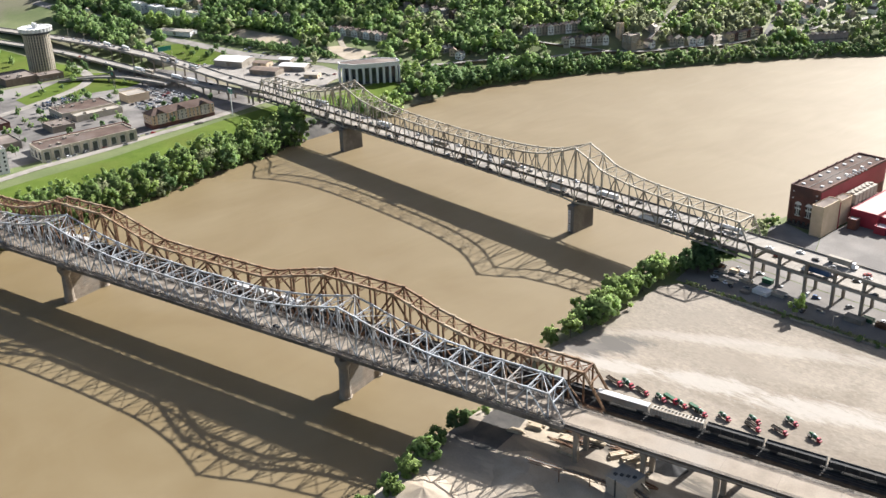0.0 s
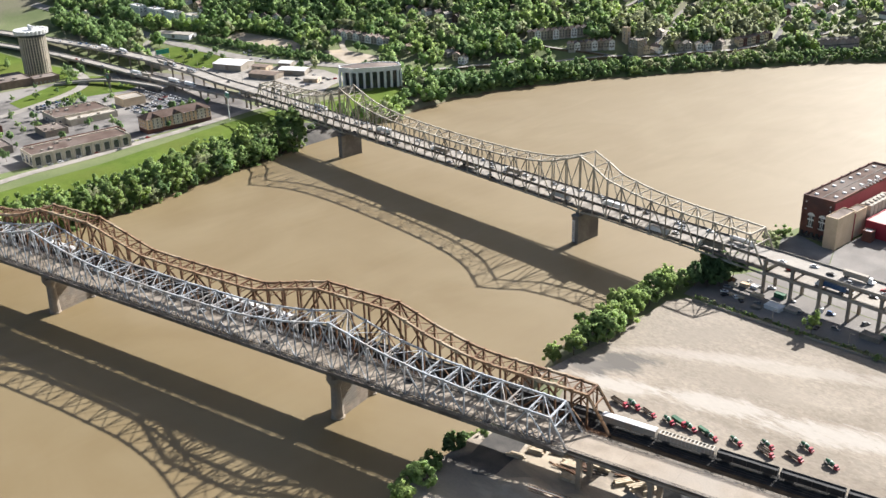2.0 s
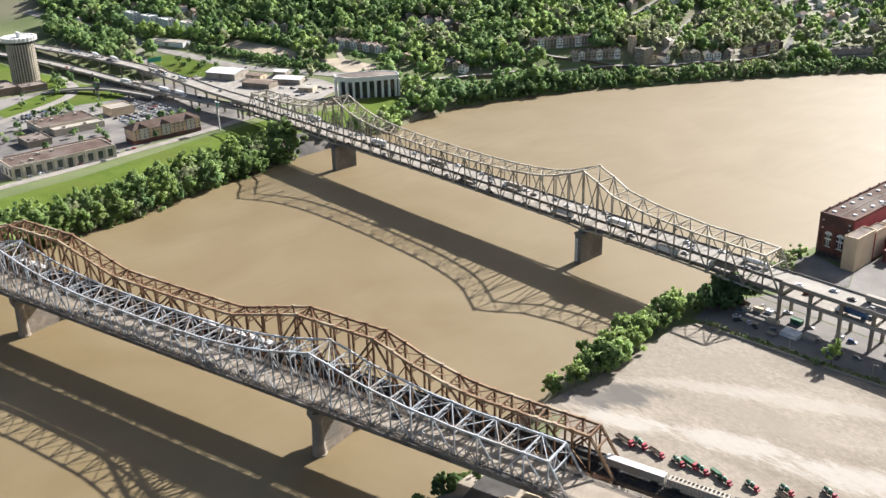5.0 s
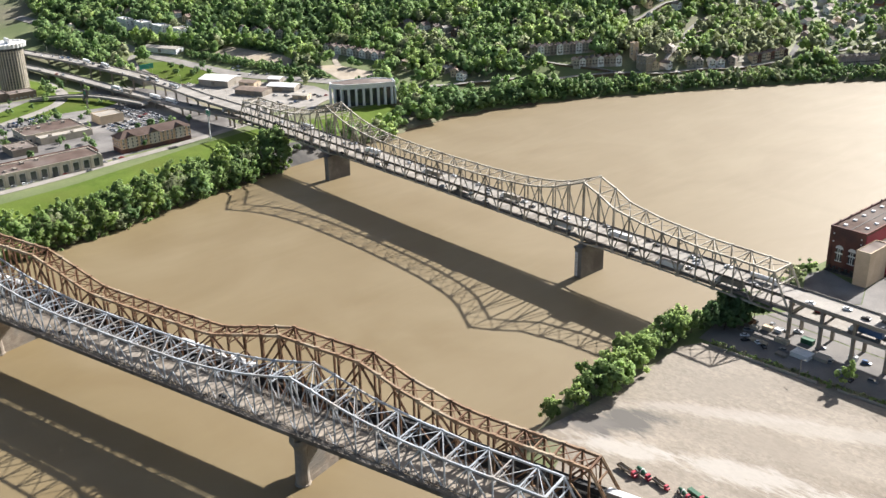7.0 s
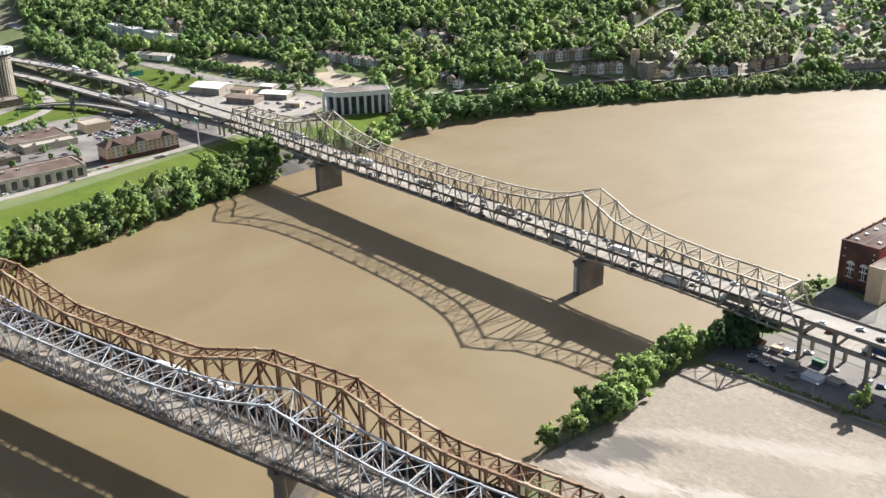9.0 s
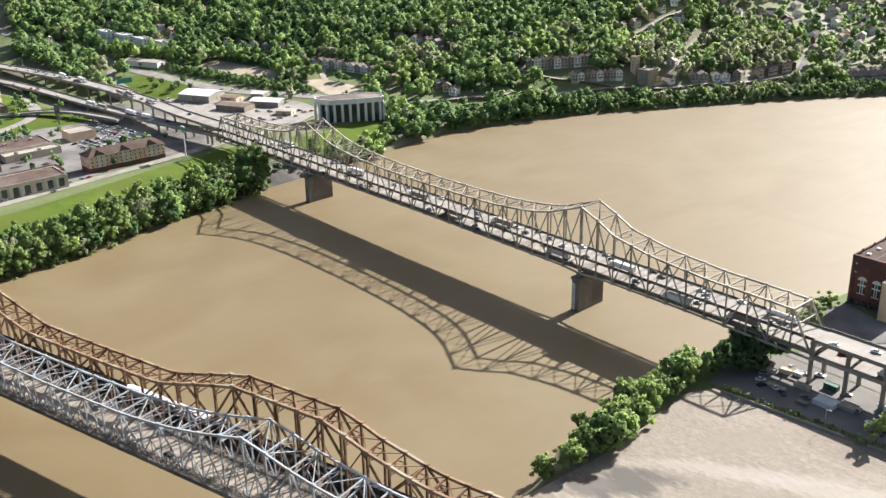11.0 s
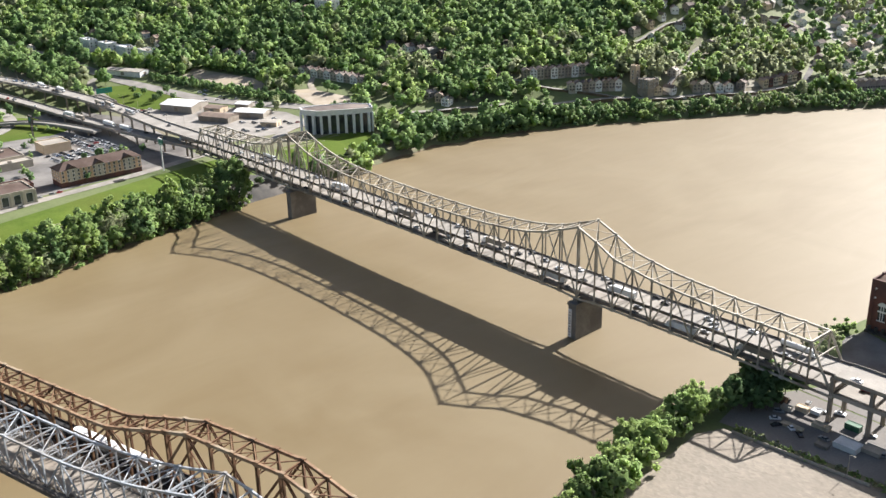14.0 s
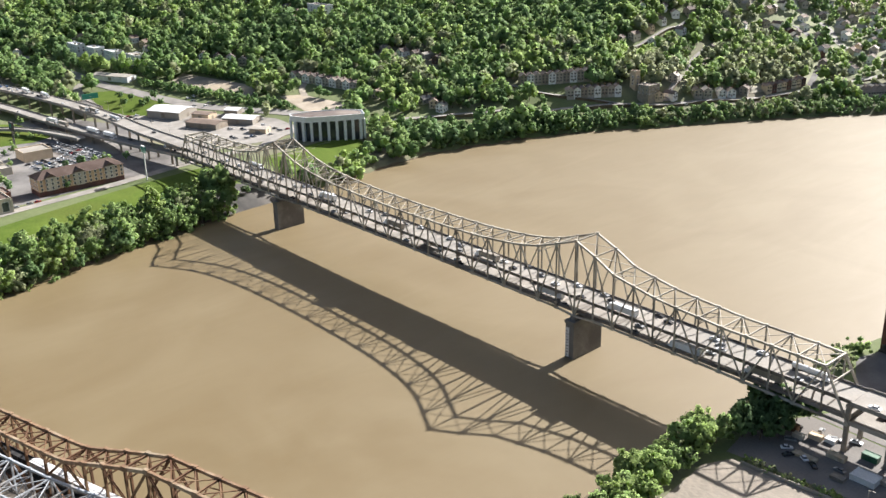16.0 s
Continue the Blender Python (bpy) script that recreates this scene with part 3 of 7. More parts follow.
deck(far_bridge, FAR, "lower_deck", -387, 133, 1.6, 14.7, 22.9, "pale_deck", label="pale concrete lower roadway", railmat="side_steel")
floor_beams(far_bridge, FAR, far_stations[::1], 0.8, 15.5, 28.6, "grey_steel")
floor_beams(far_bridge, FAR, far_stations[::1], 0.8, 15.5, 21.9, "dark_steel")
for s in (-254.0, 0.0):
    g = Geo()
    FAR.slab(g, s - 2.5, s + 2.5, -2.0, 18.0, -5, 17.6)
    FAR.slab(g, s - 2.9, s + 2.9, -2.5, 18.5, 17.6, 19.0)
    for d in (0.8, 15.5):
        FAR.slab(g, s - 1.3, s + 1.3, d - 1.0, d + 1.0, 19.0, 20.6)
    pier_ = part("pier", g, "pier_dark", far_bridge, "grey concrete wall pier standing in the river")
    if s == 0:
        part("gauge_board", FAR.slab(Geo(), s - 2.3, s - 0.2, -2.12, -1.98, 0.6, 15.5), "white", pier_, "white water gauge board")
        for k in range(9):
            part("gauge_mark", FAR.slab(Geo(), s - 2.0, s - 1.0 + 0.5 * (k % 2), -2.16, -2.11, 1.4 + k * 1.5, 1.8 + k * 1.5), "dark_steel", pier_)

# the near pair: rusty railway bridge and pale blue road bridge on shared piers
NEAR = Line(34.3, -221.9, 14.84, 5.9, 0.975)
rail_side = [(20.7 + 21.0, 48.0), (52, 44.8), (62, 41.2), (71, 39.3), (79.5, 37.4), (87.5, 36.2), (96, 35.7), (141.9, 35.3), (150.6, 19.6)]
MID = -84.6
half = [(MID, 37.0), (-43.8, 37.2), (-33.2, 39.8), (-22.4, 42.8), (-11.4, 45.6), (0, 48.3), (10.4, 48.2), (20.7, 48.1), (31, 48.1)] + rail_side
rail_top = [(2 * MID - a, b) for a, b in half[:0:-1]] + half
right_s = [MID + 10.55 * i for i in range(0, 9)] + [10.4, 20.7, 31, 41.7, 51.5, 61, 70, 78.6, 87, 95.5, 103.5, 111.5, 119.5, 127.3, 134.8, 142.0, 152.5]
rail_stations = [2 * MID - a for a in right_s[:0:-1]] + right_s
rail_low = [(-340, 19.4), (170, 19.4)]
rail_bridge = thing("railway_truss_bridge", tuple(NEAR(21, 4.5, 0)), "rust-brown steel truss railway bridge on stone piers", "bridge")
# top chords and end posts take the rust with sunlight in its colour
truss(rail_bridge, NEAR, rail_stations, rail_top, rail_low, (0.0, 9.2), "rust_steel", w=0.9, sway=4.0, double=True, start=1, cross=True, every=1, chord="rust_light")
for d0, d1 in ((-2.3, -1.2), (10.5, 11.6)):
    part("walkway", NEAR.slab(Geo(), rail_stations[0], rail_stations[-1], d0, d1, 19.55, 19.75), "dark_steel", rail_bridge)
    railing(rail_bridge, NEAR, rail_stations[0], rail_stations[-1], d0 if d0 < 0 else d1, 19.75, "rust_steel")
floor_beams(rail_bridge, NEAR, rail_stations, -2.3, 11.6, 19.3, "dark_steel", 0.5, 1.2)

road_half = [(MID, 33.9), (-42, 34.6), (-31, 35.4), (-20, 36.6), (-9.5, 38.0), (1.2, 40.0), (12.3, 42.6), (23.4, 45.3), (33.8, 43.0), (44.2, 40.2), (54.4, 38.2), (64.6, 36.8), (74.8, 35.3), (85, 34.8), (95, 33.9), (135.3, 33.5), (143, 21.2)]
road_top = [(2 * MID - a, b) for a, b in road_half[:0:-1]] + road_half
road_right = [MID + 10.8 * i for i in range(0, 10)] + [23.4, 33.8, 44.2, 54.4, 64.6, 74.8, 85, 95, 105.1, 115.1, 125.2, 135.3, 143.2]
road_stations = [2 * MID - a for a in road_right[:0:-1]] + road_right
road_low = [(-340, 20.6), (170, 20.6)]
road_bridge = thing("blue_truss_bridge", tuple(NEAR(21, -13, 0)), "pale blue steel truss road bridge beside the railway bridge", "bridge")
truss(road_bridge, NEAR, road_stations, road_top, road_low, (-20.0, -6.0), "blue_steel", w=0.6, sway=2.6, start=0, every=1, subs=True)
deck(road_bridge, NEAR, "roadway", 2 * MID - 143.2, 143.2, -19.3, -6.7, 21.5, "deck", label="sunlit concrete roadway between the trusses", railmat="side_steel", rail="open")
floor_beams(road_bridge, NEAR, road_stations, -22.2, -3.6, 20.4, "side_steel", 0.45, 1.3)
g = Geo()
for d in (-21.9, -20.9):
    NEAR.slab(g, 2 * MID - 143, 143, d - 0.12, d + 0.12, 19.0, 20.4)
part("stringer", g, "side_steel", road_bridge)
deck(road_bridge, NEAR, "footway", 2 * MID - 143.2, 143.2, -22.4, -20.5, 21.2, "deck", 0.2, railmat="side_steel", rail="open")
deck(road_bridge, NEAR, "footway", 2 * MID - 143.2, 143.2, -5.5, -3.4, 21.2, "deck", 0.2, railmat="side_steel", rail="open")



def ring_tower(s, dc, levels, outline):
    """A round tower of the pier, ring by ring."""
    g = Geo()
    loops = [[NEAR(s + x * r, dc + d * r, z) for x, d in outline] for z, r in levels]
    n = len(outline)
    for p, q in zip(loops, loops[1:]):
        for i in range(n):
            j = (i + 1) % n
            g.poly([p[i], p[j], q[j], q[i]])
    g.poly(loops[-1])
    return g


round_ = [(math.cos(2 * math.pi * k / 14), math.sin(2 * math.pi * k / 14)) for k in range(14)]
for s in (22.2, -189.5):
    # the wall between the towers, with its stone courses set on it
    pier_ = part("pier", NEAR.slab(Geo(), s - 1.65, s + 1.65, -14.9, 6.2, -11, 12.4), "pier", rail_bridge, "stone river pier with rounded noses and flared caps")
    for dc in (-16.9, 8.2):
        part("column", ring_tower(s, dc, ((-11, 3.5), (-5.5, 3.5), (-5.2, 3.1), (9.5, 2.55), (11.2, 2.6), (13.4, 3.7), (14.2, 3.9), (14.25, 4.2), (16.2, 4.2)), round_), "pier", pier_)
    for k in range(12):
        z, w_ = -11 + 1.95 * k, 2.05 - 0.03 * k
        part("stone_course", NEAR.slab(Geo(), s - w_, s + w_, -14.8, 6.1, z, z + 1.85), "pier", pier_)
    part("cap", NEAR.slab(Geo(), s - 2.3, s + 2.3, -14.5, 6.0, 12.45, 13.6), "pier", pier_)
    for d in (-20, -6, 0, 9.2):
        part("bearing", NEAR.slab(Geo(), s - 1.2, s + 1.2, d - 1.0, d + 1.0, 16.2 if d in (-20, 9.2) else 13.6, 18.9 if d >= 0 else 20.0), "pier", pier_)

# ---- roads, lots and lawns ----
def bank(y, a):
    """A point of the left bank, a metres inland."""
    return (float(np.interp(y, LEFT_Y, LEFT_X)) - a / (0.78 if y > 300 else 0.97), y)


shore_sheet("mud_bank", -1, -330, 640, -3, 6, "mud", "narrow muddy strip at the water's edge")
shore_sheet("mud_bank_east", 1, -330, 200, -3, 5, "mud", "narrow muddy strip under the trees")
ys = list(range(-330, 41, 10))
sheet("levee_lawn", [bank(y, 42) for y in ys] + [bank(y, 78) for y in ys[::-1]], "lawn", "bright green mown levee slope along the river", 0.3, 5)
sheet("town_lot", [(-700, -330), (-365, -330), (-376, -230), (-384, -120), (-395, -30), (-400, 10), (-560, 30), (-640, 0), (-640, -160)], "asphalt", "worn grey asphalt of streets and car parks", 0.10, 20)
sheet("depot_lot", [(-640, 26), (-420, 40), (-415, 100), (-430, 140), (-475, 138), (-525, 110), (-575, 90), (-650, 64)], "road", "pale concrete yard round the sheds", 0.14, 12)
sheet("hall_lawn", [(-372, 60), (-319, 56), (-321, 90), (-330, 118), (-352, 160), (-372, 150), (-380, 120)], "lawn", "lawn sloping from the white hall to the trees", 0.16, 8)
sheet("loop_lawn", [(-690, 50), (-640, 42), (-600, 45), (-575, 62), (-580, 105), (-625, 95), (-670, 78)], "lawn", "lawn inside the slip road", 0.20, 8)
sheet("tower_lawn", [(-980, -220), (-700, -160), (-642, -60), (-660, -42), (-760, -62), (-990, -110)], "lawn", "open grass by the motorway", 0.14, 14)
sheet("verge", [(-590, -150), (-622, -105), (-654, -60), (-633, -36), (-562, -30), (-553, -49), (-558, -75), (-561, -118), (-556, -150)], "lawn", "grass verge", 0.17, 10)
# bank darkened: shade of bridge and tree put into its colour
sheet("bridge_bank", [bank(-14, 5), bank(0, 4), bank(20, 4), bank(45, 4), bank(45, 26), bank(20, 40), bank(0, 34), bank(-14, 18)], "dark_ground", "bare brown bank darkened for the bridge's shade", 0.35, 5)
# this sheet's pale colour brightens the hill in place of haze
sheet("hillside_gardens", [(-262, 470), (-240, 508), (-222, 545), (-205, 590), (-188, 630), (-176, 670), (-150, 740), (-150, 980), (-480, 980), (-430, 800), (-372, 690), (-330, 690), (-262, 640), (-236, 590), (-262, 540), (-300, 520), (-285, 480)], "gardens", "gardens and bare plots between the houses on the hill", 0.3, 12)
del KEEP_P[-2:]
sheet("rail_yard", [(-652, 126), (-669, 148), (-568, 176), (-544, 153)], "sand", "empty terrace of pale gravel", 0.25, 10)
sheet("field", [(-524, 174), (-512, 190), (-455, 203), (-440, 184), (-470, 166)], "sand", "bare brown terrace", 0.25, 10)


def ribbon(name, pts, width, mat, label, lift=0.25, bench=False, category="road"):
    """A road laid along a smooth line."""
    line = []
    for i in range(len(pts) - 1):
        a, b, c, d = (Vector(pts[max(0, min(len(pts) - 1, k))]) for k in (i - 1, i, i + 1, i + 2))
        for k in range(8):
            t = k / 8
            line.append(0.5 * ((2 * b) + (c - a) * t + (2 * a - 5 * b + 4 * c - d) * t * t + (3 * b - a - 3 * c + d) * t ** 3))
    line.append(Vector(pts[-1]))
    g = Geo()
    prev, wall_ = None, []
    for i, p in enumerate(line):
        d = (line[min(i + 1, len(line) - 1)] - line[max(i - 1, 0)])
        d = Vector((d.x, d.y, 0)).normalized()
        s = Vector((-d.y, d.x, 0)) * width / 2
        row = []
        KEEP_C.append((p.x, p.y, width / 2 + 4.0))
        if bench:
            KEEP_C.append((p.x + 5.0, p.y - 4.5, width / 2 + 2.5))
        for k in (-1, 0, 1):
            q = p + s * k
            row.append((q.x, q.y, land_at(q.x, q.y) + lift + (0.05 if k == 0 else 0)))
        if bench:
            # cut level into the slope, with an earth bank under the lower edge
            zs = [r[2] for r in row]
            z = 0.6 * max(zs) + 0.4 * min(zs)
            row = [(r[0], r[1], z) for r in row]
            if prev:
                for e in (0, 2):
                    wall_.append([prev[e], row[e]])
        if prev:
            g.poly([prev[0], row[0], row[1], prev[1]]); g.poly([prev[1], row[1], row[2], prev[2]])
        prev = row
    if wall_:
        b = Geo()
        for a, c in wall_:
            b.poly([a, c, (c[0], c[1], c[2] - 5), (a[0], a[1], a[2] - 5)])
        tagged(new(name + "_bank", b.mesh(name + "_bank", ["mud"])), "low earth bank holding the road", "bank", kind="structure")
    me = g.mesh(name, [mat])
    if sum(p.normal.z for p in me.polygons) < 0:
        me.flip_normals()
    return tagged(new(name, me), label, category, kind="structure")


KEEP_P.append([(-690, 80), (-640, 92), (-560, 112), (-487, 150), (-430, 165), (-425, 200), (-440, 186), (-470, 168), (-520, 176), (-544, 153), (-652, 126), (-690, 112)])
P2 = lambda *pts: [(x, y, 0) for x, y in pts]
ribbon("river_street", P2((-350, -330), (-352, -260), (-361, -215), (-366, -165), (-375, -118), (-381, -75), (-390, -30), (-400, 20), (-402, 80)), 9, "road", "street on top of the levee", 0.3)
ribbon("shore_road", P2((-402, 80), (-425, 120), (-405, 178), (-380, 220), (-352, 280), (-325, 340), (-303, 378), (-291, 397), (-274, 419), (-262, 438), (-249, 469), (-234, 500), (-224, 523), (-214, 546), (-203, 569), (-190, 597), (-180, 622), (-168, 654), (-150, 700), (-120, 780)), 9, "road", "riverside road under the hill", 0.5, True)
ribbon("hill_foot_road", P2((-425, 165), (-455, 163), (-487, 149), (-531, 123), (-577, 103), (-649, 86), (-706, 74), (-776, 68), (-860, 55), (-980, 25)), 13, "road", "wide pale road along the foot of the hill", 0.4)
ribbon("slip_road", P2((-600, 28), (-640, 40), (-690, 46), (-720, 60), (-715, 90), (-690, 104)), 8, "road", "curving slip road", 0.35)
ribbon("west_street", P2((-528, -230), (-546, -170), (-560, -138), (-582, -98), (-604, -72), (-640, -55), (-700, -48)), 11, "road", "pale two-lane street", 0.35)
ribbon("hill_lane", P2((-270, 434), (-276, 445), (-286, 476), (-300, 508), (-316, 535), (-332, 562), (-340, 589), (-344, 613)), 6, "road", "pale lane climbing between houses", 0.5, True)
ribbon("upper_street", P2((-379, 484), (-373, 511), (-376, 548), (-378, 577), (-376, 596), (-380, 620)), 6, "road", "street of houses on the hillside", 0.5, True)
ribbon("east_street", P2((-203, 569), (-216, 603), (-239, 657), (-268, 699), (-299, 732), (-328, 752), (-344, 728)), 6, "asphalt", "street on the hillside", 0.5, True)
ribbon("top_street", P2((-186, 698), (-218, 703), (-255, 722), (-296, 771), (-329, 790), (-360, 800), (-390, 860)), 7, "road", "pale street across the top of the town", 0.5, True)
ribbon("terrace_road", P2((-290, 398), (-320, 372), (-345, 350), (-375, 338), (-395, 325)), 6, "road", "access lane of the terraces", 0.5, True)
ribbon("ridge_road", P2((-985, 160), (-920, 175), (-850, 205)), 7, "road", "pale road on the hill", 0.5)
ribbon("gully_road", P2((-505, 190), (-525, 200), (-548, 222)), 6, "gravel", "gravel lane", 0.4)

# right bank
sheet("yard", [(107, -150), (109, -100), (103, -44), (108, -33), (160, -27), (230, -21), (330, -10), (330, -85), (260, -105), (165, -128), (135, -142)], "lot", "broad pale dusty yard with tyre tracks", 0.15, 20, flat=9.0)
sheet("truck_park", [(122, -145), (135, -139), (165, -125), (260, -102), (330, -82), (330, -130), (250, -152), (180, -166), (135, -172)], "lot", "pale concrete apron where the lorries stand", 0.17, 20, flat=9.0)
sheet("viaduct_yard", [(104, -30), (160, -24), (235, -17), (235, 14), (160, 14), (112, 16), (100, -8)], "grey_yard", "pale concrete yard under the viaduct", 0.13, 20, flat=9.0)
sheet("works_yard", [(112, 17), (160, 15), (330, 15), (330, 140), (150, 140), (132, 126), (132, 82), (140, 62)], "grey_yard", "pale concrete yard of the works", 0.12, 20, flat=9.0)
sheet("works_drive", [(104, 90), (100, 76), (118, 40), (139.5, 62), (131.5, 82), (124, 82)], "asphalt", "grey asphalt in front of the brick works", 0.16, 20, flat=9.0)
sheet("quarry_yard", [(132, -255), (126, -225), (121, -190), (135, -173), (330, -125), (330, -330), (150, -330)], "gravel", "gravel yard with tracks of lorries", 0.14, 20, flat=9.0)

sheet("coal_slope", [(127, -190), (135, -184), (142, -192), (147, -206), (150, -221), (143, -226), (133, -218), (128, -204)], "dark_ground", "patch of dark ground beside the shrubs", 0.3, 20, flat=9.0)

# the double-deck viaduct on the right bank
g_label = "pale concrete viaduct deck"
viaduct = thing("viaduct", (150, 8, 9), "two-level concrete road viaduct on square bents", "viaduct")
R1, RZ = 330.0, 9.0
deck(viaduct, FAR, "upper_deck", 133, R1, 0.6, 15.4, 29.6, "pale_deck", 0.6, g_label, railmat="paver")
deck(viaduct, FAR, "lower_deck", 133, R1, 0.9, 15.1, 21.6, "pale_deck", 0.6, g_label, railmat="paver")
for s in np.arange(132.4, R1, 16.2):
    g = Geo()
    for d in (1.6, 14.2):
        FAR.slab(g, s - 0.75, s + 0.75, d - 0.75, d + 0.75, RZ, 27.9)
    FAR.slab(g, s - 0.8, s + 0.8, 0.6, 15.2, 19.6, 21.0)
    FAR.slab(g, s - 0.8, s + 0.8, 0.4, 15.6, 27.6, 29.0)
    g.beam(FAR(s, 2.4, 25.2), FAR(s, 5.5, 27.7), 0.7, 0.7); g.beam(FAR(s, 13.4, 25.2), FAR(s, 10.5, 27.7), 0.7, 0.7)
    part("bent", g, "pier", viaduct)

# the road bridge's and the railway bridge's approaches
approach = thing("road_approach", tuple(NEAR(180, -13, 3.2)), "pale concrete road approach on columns", "viaduct")
deck(approach, NEAR, "roadway", 143.3, 360, -20.2, -6.5, 21.5, "deck", 0.5, "sunlit tan concrete roadway", railmat="side_steel", rail="open")
for d, z0, z1, mt in ((-20.75, 20.6, 21.0, "side_steel"), (-20.6, 19.9, 20.3, "paver"), (-20.5, 19.2, 19.6, "side_steel")):
    part("fascia", NEAR.slab(Geo(), 143.3, 360, d - 0.15, d + 0.15, z0, z1), mt, approach)
g = Geo()
for d in (-19.5, -15.5, -11, -7.2):
    NEAR.slab(g, 143.3, 360, d - 0.25, d + 0.25, 19.3, 21.0)
part("girder", g, "rust_steel", approach)
for s in np.arange(148, 360, 30):
    g = Geo()
    for d in (-18.5, -8.2):
        NEAR.slab(g, s - 1.0, s + 1.0, d - 1.0, d + 1.0, 3.0, 18.2)
    NEAR.slab(g, s - 1.1, s + 1.1, -20.4, -6.4, 17.8, 19.3)
    part("bent", g, "pier", approach)
rail_approach = thing("railway_approach", tuple(NEAR(190, 4.6, 3.2)), "dark steel railway viaduct with two tracks", "viaduct")
for a in np.arange(152.8, 360, 20):
    part("plate_girder", NEAR.slab(NEAR.slab(Geo(), a, a + 19.9, 0.6, 1.1, 17.6, 19.6), a, a + 19.9, 8.1, 8.6, 17.6, 19.6), "dark_steel", rail_approach)
    g = Geo()
    for d in (1.4, 7.8):
        NEAR.slab(g, a - 0.6, a + 0.6, d - 0.6, d + 0.6, 3.0, 17.0)
    NEAR.slab(g, a - 0.8, a + 0.8, 0.4, 8.8, 16.9, 17.7)
    part("bent", g, "dark_steel", rail_approach)


def track(owner, L, s0, s1, d, z):
    """Two rails on sleepers."""
    for k in (-0.72, 0.72):
        part("rail", L.slab(Geo(), s0, s1, d + k - 0.06, d + k + 0.06, z + 0.16, z + 0.32), "dark_steel", owner)
    g = Geo()
    for s in np.arange(s0 + 0.3, s1, 0.75):
        L.slab(g, s - 0.13, s + 0.13, d - 1.3, d + 1.3, z - 0.04, z + 0.16)
    part("sleeper_bed", g, "ballast", owner, kind="stuff")


part("track_bed", NEAR.slab(Geo(), 2 * MID - 152, 152.6, 0.7, 8.5, 19.5, 19.9), "ballast", rail_bridge)
part("track_bed", NEAR.slab(Geo(), 152.9, 360, 0.3, 8.9, 19.6, 20.0), "ballast", rail_approach)
for owner, s0, s1, z in ((rail_bridge, 2 * MID - 152, 152.6, 19.94), (rail_approach, 152.9, 360, 20.04)):
    for d in (2.6, 6.6):
        track(owner, NEAR, s0, s1, d, z)

# left bank viaduct: upper motorway and lower carriageway
def skyway(owner, name, pts, width, label, ground=True, every=2, thick=1.3):
    line = []
    for i in range(len(pts) - 1):
        a, b, c, d = (Vector(pts[max(0, min(len(pts) - 1, k))]) for k in (i - 1, i, i + 1, i + 2))
        for k in range(6):
            t = k / 6
            line.append(0.5 * ((2 * b) + (c - a) * t + (2 * a - 5 * b + 4 * c - d) * t * t + (3 * b - a - 3 * c + d) * t ** 3))
    line.append(Vector(pts[-1]))
    side = []
    for i, p in enumerate(line):
        d = line[min(i + 1, len(line) - 1)] - line[max(i - 1, 0)]
        d = Vector((d.x, d.y, 0)).normalized()
        side.append(Vector((-d.y, d.x, 0)))
    KEEP_C.extend((p.x, p.y, width / 2 + 6.0) for p in line)
    pick_ = list(range(0, len(line), 2))
    if pick_[-1] != len(line) - 1:
        pick_.append(len(line) - 1)
    line, side = [line[i] for i in pick_], [side[i] for i in pick_]
    for i in range(len(line) - 1):
        a, b, sa, sb = line[i], line[i + 1], side[i] * width / 2, side[i + 1] * width / 2
        dn = Vector((0, 0, thick))
        g = Geo().hexa([a - sa - dn, b - sb - dn, b + sb - dn, a + sa - dn, a - sa, b - sb, b + sb, a + sa])
        part(name, g, "road", owner, label)
        for k in (-1, 1):
            ea, eb, wa = a + sa * k, b + sb * k, Vector((0, 0, 0.95))
            ia, ib = a + sa * k * 0.965, b + sb * k * 0.965
            part("parapet", Geo().hexa([ea, eb, ib, ia, ea + wa, eb + wa, ib + wa, ia + wa] if k < 0 else [ia, ib, eb, ea, ia + wa, ib + wa, eb + wa, ea + wa]), "paver", owner)
        if i % every == 1:
            g = Geo()
            for k in (-0.7, 0.7):
                q = a + sa * k
                zg = land_at(q.x, q.y)
                if q.z - thick - zg > 1.5:
                    g.beam((q.x, q.y, zg - 0.3), (q.x, q.y, q.z - thick - 0.9), 1.3, 1.3)
            if g.v:
                g.beam(a - sa * 0.95 - Vector((0, 0, thick + 0.6)), a + sa * 0.95 - Vector((0, 0, thick + 0.6)), 1.3, 1.3)
                part("bent", g, "pier", owner)


motorway = thing("motorway_viaduct", (-540, 9, 13), "raised motorway viaduct of pale concrete on columns", "viaduct")
skyway(motorway, "upper_road", [(-386.4, 8.2, 29.6), (-460, 7, 29), (-530, 10, 28.3), (-600, 9, 27.6), (-665, 3, 27), (-730, -5, 26.6), (-790, -18, 26.6), (-860, -36, 27), (-960, -66, 28)], 15, "pale concrete motorway deck")
skyway(motorway, "lower_road", [(-386.4, 8.2, 22.9), (-432, 0, 22), (-491, -8, 20.8), (-559, -14, 19.6), (-612, -18.5, 18.8), (-660, -23, 18.6), (-707, -30, 19), (-761, -41, 20), (-840, -62, 21), (-960, -98, 22)], 12, "grey lower carriageway")
slip = thing("slip_bridge", (-600, -50, 13), "low curved concrete slip-road bridge", "bridge")
skyway(slip, "slip_deck", [(-520, -22, 17.6), (-552, -32, 18.2), (-585, -44, 18), (-612, -62, 16.6), (-630, -90, 14.6)], 8, "grey concrete slip road")

